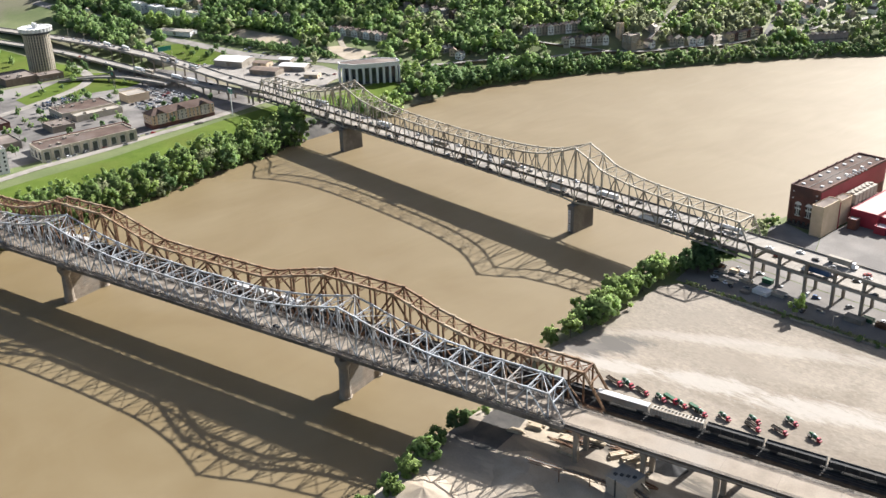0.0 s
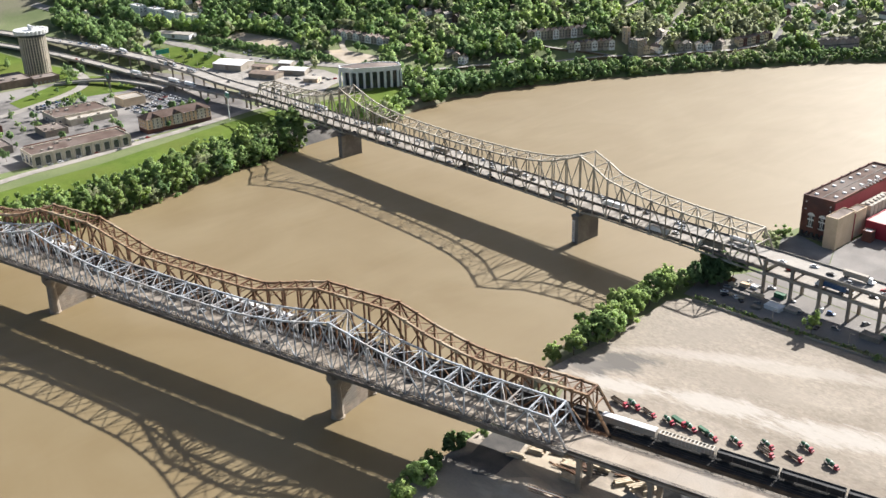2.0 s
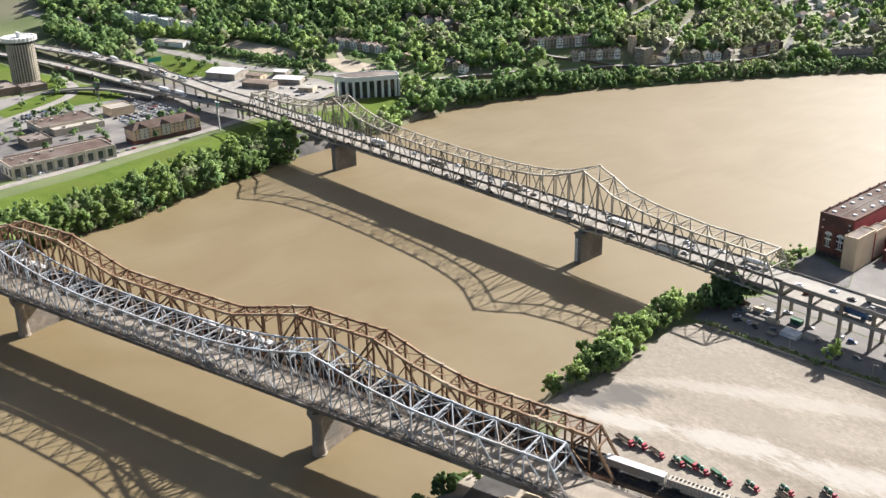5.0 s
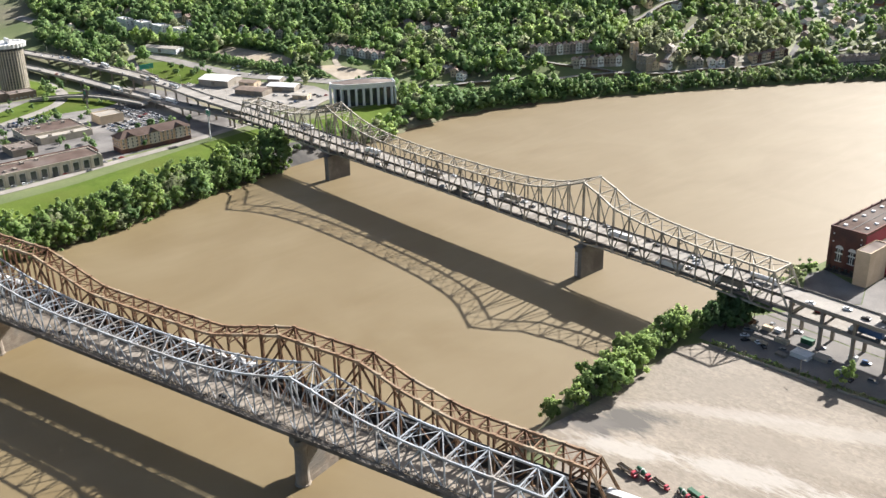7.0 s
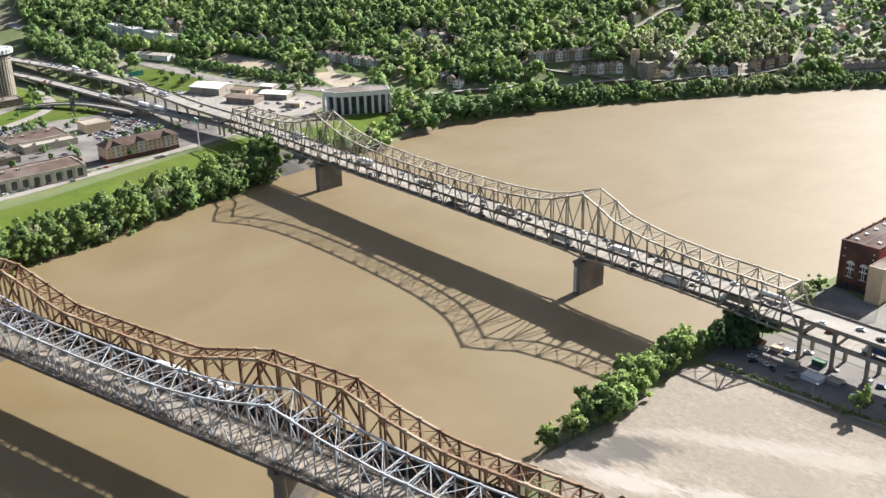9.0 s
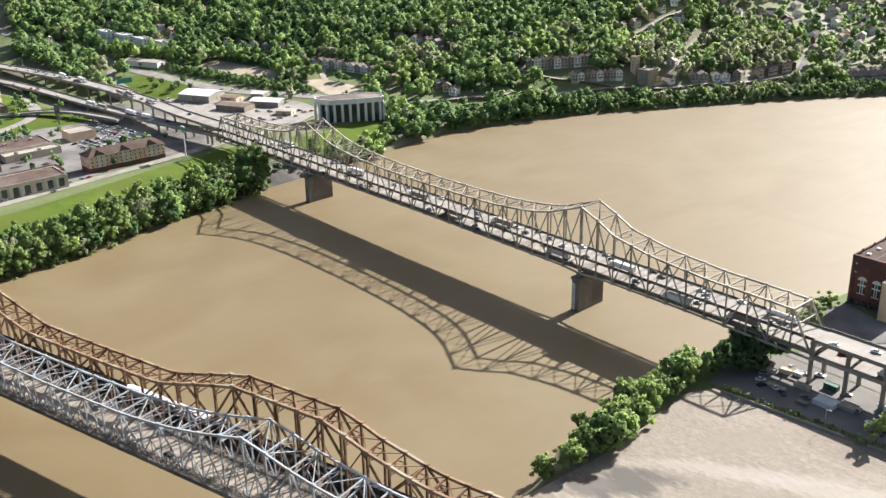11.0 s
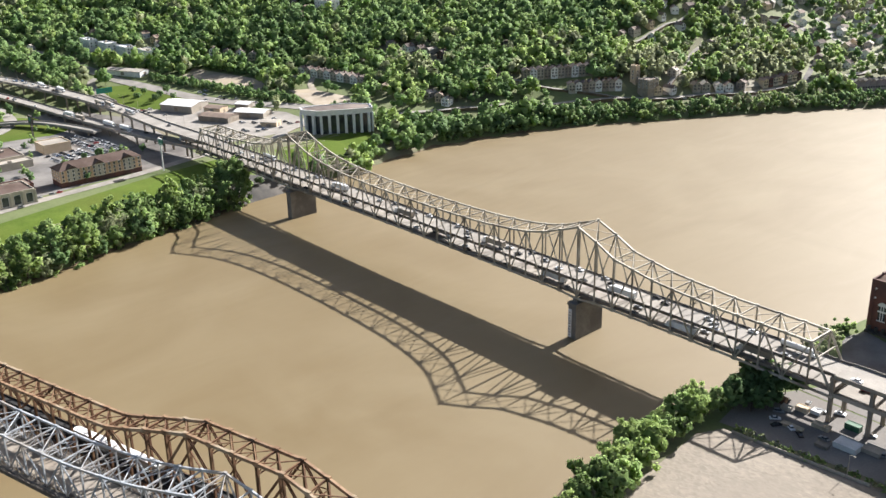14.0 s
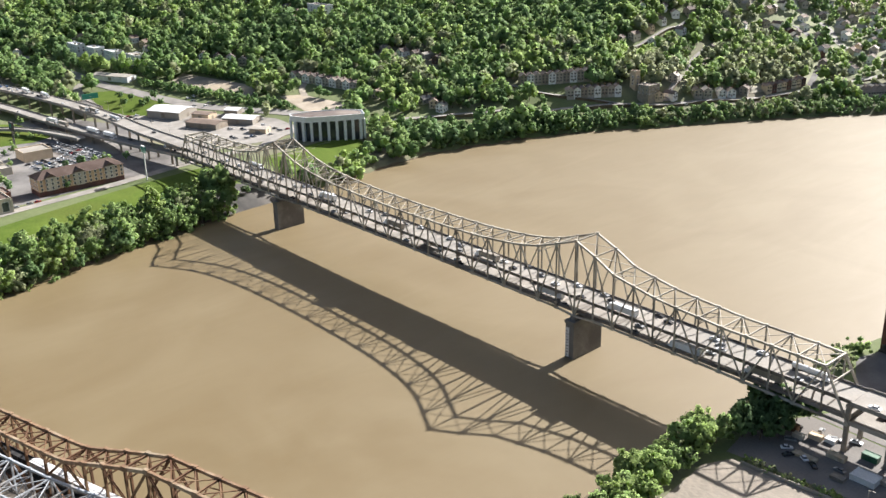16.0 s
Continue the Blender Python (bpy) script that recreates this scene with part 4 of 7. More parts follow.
# ---- buildings ----
def window_mesh(key, w, h, frame_="white"):
    """A pane in a proud frame, facing -y, centred on its foot line."""
    g = Geo()
    g.box(-w / 2, -0.05, 0, w / 2, 0.10, h, 0)
    f = 0.16
    for x0, x1, z0, z1 in ((-w / 2 - f, w / 2 + f, -f, 0), (-w / 2 - f, w / 2 + f, h, h + f), (-w / 2 - f, -w / 2, 0, h), (w / 2, w / 2 + f, 0, h)):
        g.box(x0, -0.14, z0, x1, 0.1, z1, 1)
    return g.mesh(key, ["glass", frame_])


WINDOWS = {}


def windows(owner, cx, cy, ang, length, base, rows, cols, w, h, gap, frame_="white", name="window", margin=0.0):
    """A grid of windows on a wall that faces ang degrees (0: towards -y, 90: towards +x)."""
    key = (w, h, frame_)
    if key not in WINDOWS:
        WINDOWS[key] = window_mesh("window", w, h, frame_)
    rot = Matrix.Rotation(radians(ang), 4, "Z")
    for r in range(rows):
        for c in range(cols):
            x = (c + 0.5) / cols * (length - 2 * margin) - length / 2 + margin
            ob = new(name, WINDOWS[key])
            ob.parent = owner
            ob.matrix_parent_inverse = Matrix.Translation(-Vector(owner.location))
            ob.matrix_basis = Matrix.Translation((cx, cy, base + r * gap)) @ rot @ Matrix.Translation((x, 0, 0))


def flat_block(name, label, cat, x0, y0, x1, y1, h, wall="beige", roof="roofing", base=None, rows=0, gap=3.2, w=1.4, wh=1.6, pitch=4.0, first=1.0, parapet=0.8, units=2, frame_="white"):
    """A flat-roofed block with a parapet, rooftop units and windows on the two faces towards the river."""
    z = min(land_at(x, y) for x in (x0, x1) for y in (y0, y1)) if base is None else base
    own = thing(name, ((x0 + x1) / 2, (y0 + y1) / 2, z), label, cat)
    KEEP_R.append((x0 - 5, y0 - 9, x1 + 9, y1 + 4))
    top = max(land_at(x, y) for x in (x0, x1) for y in (y0, y1)) + h if base is None else base + h
    part("wall", Geo().box(x0, y0, z - 0.5, x1, y1, top), wall, own)
    g = Geo().box(x0 + 0.35, y0 + 0.35, top, x1 - 0.35, y1 - 0.35, top + 0.12)
    part("roof", g, roof, own)
    g = Geo()
    t = 0.35
    g.box(x0 - 0.1, y0 - 0.1, top, x1 + 0.1, y0 + t, top + parapet).box(x0 - 0.1, y1 - t, top, x1 + 0.1, y1 + 0.1, top + parapet)
    g.box(x0 - 0.1, y0 + t, top, x0 + t, y1 - t, top + parapet).box(x1 - t, y0 + t, top, x1 + 0.1, y1 - t, top + parapet)
    part("parapet", g, wall, own)
    rnd = random.Random(name + str(x0))
    for _ in range(units):
        ux, uy = rnd.uniform(x0 + 2, x1 - 4), rnd.uniform(y0 + 2, y1 - 4)
        a, b, c = rnd.uniform(1.5, 3), rnd.uniform(1.5, 3), rnd.uniform(1.0, 1.8)
        g = Geo().box(ux, uy, top + 0.1, ux + a, uy + b, top + c).box(ux + 0.2, uy + 0.2, top + c, ux + a - 0.2, uy + b - 0.2, top + c + 0.15)
        part("roof_unit", g, "paver", own)
    if rows:
        windows(own, (x0 + x1) / 2, y0, 0, x1 - x0, top - h + first, rows, max(1, int((x1 - x0) / pitch)), w, wh, gap, frame_)
        windows(own, x1, (y0 + y1) / 2, 90, y1 - y0, top - h + first, rows, max(1, int((y1 - y0) / pitch)), w, wh, gap, frame_)
    return own, top


def gable_house(name, label, x, y, w, d, h, ang, wall, roof, base=None, cat="house", group="", storeys=2, dormer=False):
    """A house with a gabled roof with eaves, a chimney, a porch step, a door and windows."""
    z = land_at(x, y) if base is None else base
    own = thing(name, (x, y, z), label, cat, group)
    KEEP_C.append((x, y, 9.5 if y < 400 else 7.5))
    KEEP_C.append((x + 8, y - 9, 7.5 if y < 400 else 6.0))
    if y < 345:
        KEEP_C.append((x + 18, y - 17, 7.0))
    M4 = Matrix.Translation((x, y, z)) @ Matrix.Rotation(radians(ang), 4, "Z")

    def put(nm, g, mat, lab=""):
        g.v = [tuple(M4 @ Vector(v)) for v in g.v]
        return part(nm, g, mat, own, lab)

    rise = w * 0.32
    g = Geo()
    g.v = [(-w / 2, -d / 2, -2.5), (w / 2, -d / 2, -2.5), (w / 2, -d / 2, h), (0, -d / 2, h + rise), (-w / 2, -d / 2, h), (-w / 2, d / 2, -2.5), (w / 2, d / 2, -2.5), (w / 2, d / 2, h), (0, d / 2, h + rise), (-w / 2, d / 2, h)]
    g.f = [(0, 1, 2, 3, 4), (6, 5, 9, 8, 7), (1, 6, 7, 2), (5, 0, 4, 9), (0, 5, 6, 1)]
    g.m = [0] * 5
    put("wall", g, wall)
    g = Geo()
    o, th = 0.5, 0.22
    for sx in (-1, 1):
        a, b = Vector((0, 0, h + rise)), Vector((sx * (w / 2 + o), 0, h - rise * o / (w / 2)))
        nn = Vector((sx * rise, 0, w / 2)).normalized() * th
        pts = [a + Vector((0, -d / 2 - o, 0)), b + Vector((0, -d / 2 - o, 0)), b + Vector((0, d / 2 + o, 0)), a + Vector((0, d / 2 + o, 0))]
        if sx < 0:
            pts = pts[::-1]
        g.hexa([p + nn * 0.1 for p in pts] + [p + nn for p in pts])
    put("roof", g, roof)
    far_off = y > 590
    if not far_off:
        put("chimney", Geo().box(w * 0.18, d * 0.1, h, w * 0.18 + 0.8, d * 0.1 + 0.8, h + rise + 1.1), "brick")
    g = Geo().box(-0.55, -d / 2 - 0.08, 0, 0.55, -d / 2 + 0.05, 2.1)
    if not far_off:
        put("door", g, "shingle")
    for sgn, ang2, ln in ((-1, 0, w), (1, 90, d)):
        for r in range(storeys):
            n = 2
            if ang2 and r or far_off and r:
                continue
            for c in range(n):
                if ang2 == 0 and r == 0 and c * 2 + 1 == n:
                    continue
                u_ = (c + 0.5) / n * ln - ln / 2
                g = Geo()
                if ang2 == 0:
                    g.box(u_ - 0.7, -d / 2 - 0.07, 0.9 + r * 2.8, u_ + 0.7, -d / 2 + 0.05, 2.5 + r * 2.8)
                else:
                    g.box(w / 2 - 0.05, u_ - 0.55, 0.9 + r * 2.8, w / 2 + 0.07, u_ + 0.55, 2.4 + r * 2.8)
                put("window", g, "glass")
    return own


# the brick works by the river, with its tan and red annexes
plant = thing("brick_works", (113, 136, 9), "old dark red brick power works with tan and red annexes", "factory")
PX0, PX1, PY0, PY1, PZ, PT = 103.0, 123.2, 92.6, 181.0, 9.0, 34.0
g = Geo().box(PX0, PY0, PZ - 1, PX1, PY1, PT)
part("wall", g, "brick", plant)
for i in range(9):
    yy = PY0 + 0.8 + (PY1 - PY0 - 1.6) * i / 8
    part("pilaster", Geo().box(PX0 - 0.4, yy - 0.8, PZ, PX0 - 0.004, yy + 0.8, PT - 0.02), "brick", plant)
for xx in (PX0 + 0.8, PX1 - 0.8):
    part("pilaster", Geo().box(xx - 0.8, PY0 - 0.4, PZ, xx + 0.8, PY0 - 0.004, PT - 0.02), "brick", plant)
part("roof", Geo().box(PX0 + 0.5, PY0 + 0.5, PT, PX1 - 0.5, PY1 - 0.5, PT + 0.2), "dark_roof", plant, "weathered brown flat roof")
g = Geo()
g.box(PX0 - 0.3, PY0 - 0.3, PT, PX1 + 0.3, PY0 + 0.5, PT + 1.3).box(PX0 - 0.3, PY1 - 0.5, PT, PX1 + 0.3, PY1 + 0.3, PT + 1.3)
g.box(PX0 - 0.3, PY0 + 0.5, PT, PX0 + 0.5, PY1 - 0.5, PT + 1.3).box(PX1 - 0.5, PY0 + 0.5, PT, PX1 + 0.3, PY1 - 0.5, PT + 1.3)
part("parapet", g, "brick", plant)
part("cladding", Geo().box(PX1, PY0 + 0.4, 20, PX1 + 0.35, PY1 - 0.4, PT - 0.2), "red", plant, "bright red metal cladding")
part("roof_seam", Geo().box(112.8, PY0 + 1, PT + 0.2, 113.3, PY1 - 1, PT + 0.5), "dark_steel", plant)
for i in range(8):
    for xx in (107.5, 118.5):
        yy = PY0 + 7 + i * 10.5 + (3 if xx > 110 else 0)
        g = Geo().box(xx - 1.1, yy - 0.8, PT + 0.2, xx + 1.1, yy + 0.8, PT + 0.9)
        g.poly([(xx - 1.0, yy - 0.7, PT + 0.95), (xx + 1.0, yy - 0.7, PT + 0.95), (xx + 1.0, yy + 0.7, PT + 1.1), (xx - 1.0, yy + 0.7, PT + 1.1)])
        part("skylight", g, "white", plant, "pale rooftop skylight")
for i in range(7):
    part("roof_vent", Geo().tube((103.6, PY0 + 8 + i * 12, PT + 1.2), (103.6, PY0 + 8 + i * 12, PT + 2.4), 0.5, 0.35), "brick", plant)
for xx in (109.2, 116.6):
    win = part("window", Geo().box(xx - 1.7, PY0 - 0.12, 15.5, xx + 1.7, PY0 + 0.05, 22.8), "glass", plant)
    g = Geo()
    arch = [(xx + 2.3 * math.cos(math.pi * k / 10), 22.6 + 2.0 * math.sin(math.pi * k / 10)) for k in range(11)]
    g.v = [(x, PY0 - 0.3, z) for x, z in arch] + [(x, PY0 + 0.05, z) for x, z in arch]
    g.f = [tuple(range(11))[::-1]] + [(k, k + 1, k + 12, k + 11) for k in range(10)]
    g.m = [0] * 11
    part("arch", g, "white", win, "white arched window head")
    for dx in (-0.6, 0.6):
        part("mullion", Geo().box(xx + dx - 0.2, PY0 - 0.25, 15.5, xx + dx + 0.2, PY0 - 0.12, 22.6), "white", win)
    part("transom", Geo().box(xx - 2.1, PY0 - 0.28, 19.6, xx + 2.1, PY0 - 0.12, 20.4), "white", win)
    part("sill", Geo().box(xx - 2.0, PY0 - 0.4, 15.1, xx + 2.0, PY0, 15.5), "white", win)
for xx, zz in ((105.2, 30.6), (105.2, 26), (121, 31), (121, 28)):
    part("wall_lamp", Geo().box(xx - 0.35, PY0 - 0.5, zz, xx + 0.35, PY0, zz + 0.7), "white", plant)
part("loading_shelf", Geo().box(103.5, PY0 - 3.2, PZ, 121.5, PY0 - 0.05, PZ + 1.2), "dark_steel", plant)
for i in range(5):
    xx = 105 + i * 3.4
    part("tank", Geo().tube((xx, PY0 - 1.8, PZ + 1.2), (xx, PY0 - 1.8, PZ + 3.4), 0.9, 0.9, 10), "dark_steel", plant)
annexes = [("tan_annex", 123.6, 82.5, 131.5, 103.5, 28.6, "tan"), ("tan_annex", 123.6, 103.6, 130.2, 121.0, 26.0, "tan"), ("red_annex", 132.5, 117, 150, 168, 19.0, "red"), ("red_annex", 150.1, 121, 172, 170, 17.0, "red")]
for nm, x0, y0, x1, y1, t, mt in annexes:
    g = Geo().box(x0, y0, PZ - 0.5, x1, y1, t)
    an = part(nm, g, mt, plant, "tan rendered annex" if mt == "tan" else "red metal shed")
    part("annex_roof", Geo().box(x0 + 0.4, y0 + 0.4, t, x1 - 0.4, y1 - 0.4, t + 0.12), "roofing" if mt == "tan" else "pink_roof", an)
    g = Geo().box(x0 - 0.1, y0 - 0.1, t, x1 + 0.1, y0 + 0.4, t + 0.6).box(x0 - 0.1, y1 - 0.4, t, x1 + 0.1, y1 + 0.1, t + 0.6).box(x1 - 0.4, y0 + 0.4, t, x1 + 0.1, y1 - 0.4, t + 0.6).box(x0 - 0.1, y0 + 0.4, t, x0 + 0.4, y1 - 0.4, t + 0.6)
    part("annex_parapet", g, mt, an)
part("downpipe", Geo().box(131.4, 103.0, PZ, 131.9, 103.5, 27), "red", plant)
for i in range(6):
    yy = 124 + i * 5.0
    g = Geo().box(124.2, yy, 19.5, 131.4, yy + 4.2, 26.2)
    for k in range(6):
        g.box(124.4 + k * 1.15, yy - 0.12, 20, 124.9 + k * 1.15, yy, 25.8)
    g.tube((127.8, yy + 2.1, 26.2), (127.8, yy + 2.1, 27.0), 1.6, 1.6, 12)
    cool = part("cooling_unit", g, "paver", plant, "pale grey cooling tower on the roof")
part("plinth", Geo().box(124.0, 121.2, PZ - 0.3, 131.8, 156, 19.5), "brick", plant)
for i in range(6):
    part("roof_pipe", Geo().tube((121.5, 128 + i * 4.2, PT + 0.2), (121.5, 128 + i * 4.2, PT + 2.2), 0.35, 0.35).tube((121.5, 128 + i * 4.2, PT + 2.0), (124.5, 128 + i * 4.2, PT + 1.4), 0.3, 0.3), "white", plant)
flat_block("gatehouse", "small dark red gatehouse with a white roof", "building", 135.5, 108, 141, 113.5, 6.5, "brick", "white", base=9.0, units=0)
flat_block("loading_shed", "low white-roofed loading shed in the works yard", "shed", 151, 112, 158, 120, 4.5, "red", "white", base=9.0, units=0)

# round hotel tower
KEEP_C.append((-694, -82, 30))
KEEP_C.append((-386, 134, 34))
TX, TY, TR = -694.0, -82.0, 13.6
tz = 13.0
tower = thing("round_tower", (TX, TY, tz), "round beige concrete hotel tower with a white crown", "tower")
ring = lambda r, n=48: [(TX + r * math.cos(2 * math.pi * k / n), TY + r * math.sin(2 * math.pi * k / n)) for k in range(n)]
part("body", Geo().prism(ring(TR - 0.7), tz - 0.5, tz + 42), "glass", tower, "dark window bands")
for k in range(15):
    g = Geo().prism(ring(TR), tz + k * 2.85, tz + k * 2.85 + 1.1)
    part("floor_band", g, "paver", tower)
for k in range(30):
    w_ = 2 * math.pi * k / 30
    c_, s_ = math.cos(w_), math.sin(w_)
    part("rib", Geo().beam((TX + (TR - 0.1) * c_, TY + (TR - 0.1) * s_, tz), (TX + (TR - 0.1) * c_, TY + (TR - 0.1) * s_, tz + 42.2), 0.9, 0.9, up=(c_, s_, 0)), "beige", tower)
part("crown_glass", Geo().prism(ring(TR + 1.6), tz + 42.2, tz + 44.8), "glass", tower)
part("crown_band", Geo().prism(ring(TR + 2.6), tz + 44.8, tz + 47.8), "white", tower, "white scalloped crown")
for k in range(24):
    w_ = 2 * math.pi * k / 24
    part("scallop", Geo().tube((TX + (TR + 2.3) * math.cos(w_), TY + (TR + 2.3) * math.sin(w_), tz + 44.6), (TX + (TR + 2.3) * math.cos(w_), TY + (TR + 2.3) * math.sin(w_), tz + 48.8), 1.6, 1.9, 8), "white", tower)
part("roof_sign", Geo().box(TX - 5, TY - 1, tz + 47.8, TX + 5, TY + 1, tz + 53), "white", tower, "blank pale sign box")
flat_block("podium", "low brown brick podium beside the tower", "building", -690, -137, -650, -104, 7, "shingle", "roofing", units=4)
flat_block("podium_wing", "flat-roofed brown wing with dark glazing", "building", -664, -104, -646, -78, 6, "shingle", "roofing", units=1, rows=1)

# white columned hall
hx0, hy0, hx1, hy1 = -402.0, 108.0, -366.0, 156.0
hall_z, hall_h = 12.5, 20.0
hall = thing("white_hall", (-384, 132, hall_z), "white office hall with tall square columns and dark glass", "building")
rim = [(-402, 108), (-388, 114), (-374, 138), (-366, 156), (-379, 163), (-394, 152), (-406, 128), (-410, 112)]
inner = [(x * 0.86 - 388 * 0.14, y * 0.86 + 135 * 0.14) for x, y in rim]
part("glazing", Geo().prism(inner, hall_z - 0.5, hall_z + 16.5), "glass", hall, "dark glass between the columns")
part("entablature", Geo().prism(rim, hall_z + 16.3, hall_z + hall_h), "white", hall)
part("roof", Geo().prism([(x * 0.94 - 388 * 0.06, y * 0.94 + 135 * 0.06) for x, y in rim], hall_z + hall_h, hall_z + hall_h + 0.2), "roofing", hall)
for i in range(8):
    (ax, ay), (bx, by) = rim[i], rim[(i + 1) % 8]
    part("cornice", Geo().beam((ax, ay, hall_z + hall_h + 0.4), (bx, by, hall_z + hall_h + 0.4), 0.7, 0.9), "white", hall)
for a, b, n in ((0, 1, 2), (1, 2, 4), (2, 3, 3)):
    for i in range(n):
        t = (i + 0.5) / n
        x, y = rim[a][0] + (rim[b][0] - rim[a][0]) * t, rim[a][1] + (rim[b][1] - rim[a][1]) * t
        dx, dy = rim[b][0] - rim[a][0], rim[b][1] - rim[a][1]
        ln = math.hypot(dx, dy)
        x, y = x - dy / ln * -0.0 - (dy / ln) * 0.0, y
        part("column", Geo().beam((x - dy / ln * -0.7 * -1, y + dx / ln * 0.7, hall_z - 0.3), (x - dy / ln * -0.7 * -1, y + dx / ln * 0.7, hall_z + 16.4), 2.6, 2.2, up=(dx, dy, 0)), "white", hall)
for (ax, ay), (bx, by) in ((rim[3], rim[4]), (rim[7], rim[0])):
    part("end_wall", Geo().beam((ax, ay, hall_z + 8), (bx, by, hall_z + 8), 1.4, 16.6), "white", hall)

# inn with beige walls and a brown hipped roof
inn = thing("inn", (-400, -75, 13), "four-storey beige and brick inn with a brown hipped roof", "hotel")
ix0, iy0, ix1, iy1, iz = -408.0, -103.0, -392.0, -42.0, 13.0
part("base_wall", Geo().box(ix0, iy0, iz - 0.5, ix1, iy1, iz + 3.6), "brick", inn, "red brick ground floor")
part("wall", Geo().box(ix0, iy0, iz + 3.6, ix1, iy1, iz + 12.2), "peach", inn)
g = Geo()
e = 0.9
g.v = [(ix0 - e, iy0 - e, iz + 12.2), (ix1 + e, iy0 - e, iz + 12.2), (ix1 + e, iy1 + e, iz + 12.2), (ix0 - e, iy1 + e, iz + 12.2), (-400, iy0 + 7, iz + 16.6), (-400, iy1 - 7, iz + 16.6)]
g.f = [(0, 1, 4), (1, 2, 5, 4), (2, 3, 5), (3, 0, 4, 5), (3, 2, 1, 0)]
g.m = [0] * 5
part("roof", g, "dark_roof", inn)
for k, yy in enumerate((-94, -74, -52)):
    part("bay", Geo().box(ix1, yy - 3.5, iz + 3.6, ix1 + 0.9, yy + 3.5, iz + 13.4), "beige", inn, "pale projecting bay")
    g = Geo()
    g.v = [(ix1 + 1.5, yy - 4.2, iz + 12.9), (ix1 + 1.5, yy + 4.2, iz + 12.9), (ix1 - 5, yy - 4.2, iz + 13.2), (ix1 - 5, yy + 4.2, iz + 13.2), (ix1 + 1.5, yy, iz + 15.6), (ix1 - 6, yy, iz + 15.6)]
    g.f = [(0, 1, 4), (0, 4, 5, 2), (1, 3, 5, 4), (0, 2, 3, 1)]
    g.m = [0] * 4
    part("gable", g, "dark_roof", inn)
windows(inn, ix1 + 0.92, (iy0 + iy1) / 2, 90, iy1 - iy0, iz + 4.6, 3, 16, 1.3, 1.6, 2.8)
windows(inn, (ix0 + ix1) / 2, iy0, 0, ix1 - ix0, iz + 4.6, 3, 4, 1.3, 1.6, 2.8)

# long riverside office with tall windows, white apartments and the town's low blocks
row, row_top = flat_block("riverside_office", "long cream riverside block with a row of tall windows", "building", -397, -208, -372, -128, 9.5, "beige", "dark_roof", rows=1, w=4.2, wh=6.4, pitch=7.8, first=1.4, units=6)
for k in range(11):
    yy = -208 + 80 * k / 10
    part("pilaster", Geo().box(-372, yy - 0.7, 12.5, -371.4, yy + 0.7, row_top), "beige", row)
flat_block("office_wing", "lower flat-roofed wing with red-brown roof", "building", -414, -200, -397.3, -120, 6, "brick", "shingle", units=5)
flat_block("white_apartments", "white apartment block with small dark windows", "apartments", -392, -268, -366, -236, 19, "white", "paver", rows=5, gap=3.3, w=1.5, wh=1.7, pitch=4.2, first=2.2)
flat_block("low_shop", "small grey shop with a pale roof rim", "shop", -470, -170, -446, -150, 5, "pier", "roofing", units=3)
flat_block("showroom", "wide flat-roofed car showroom", "showroom", -510, -148, -478, -98, 6.5, "beige", "dark_roof", units=6, rows=1, w=3, wh=2.6, pitch=6)
flat_block("glass_showroom", "low glazed showroom with a pale canopy roof", "showroom", -478, -140, -466, -96, 5, "beige", "paver", units=2)
flat_block("canopy_bank", "small pavilion with a deep pale canopy", "building", -512, -78, -492, -56, 7, "tan", "paver", units=0)
flat_block("corner_shop", "low brick shop with a flat roof", "shop", -520, -215, -492, -190, 5, "brick", "roofing", units=3)
flat_block("street_shop", "low brown shop with a flat roof", "shop", -560, -215, -535, -198, 5, "shingle", "roofing", units=2)
flat_block("clinic", "low grey block with a flat roof", "building", -452, -235, -424, -205, 6, "pier", "roofing", units=4)
flat_block("side_block", "low grey flat-roofed block", "building", -440, -268, -410, -242, 7, "pier", "roofing", units=4)


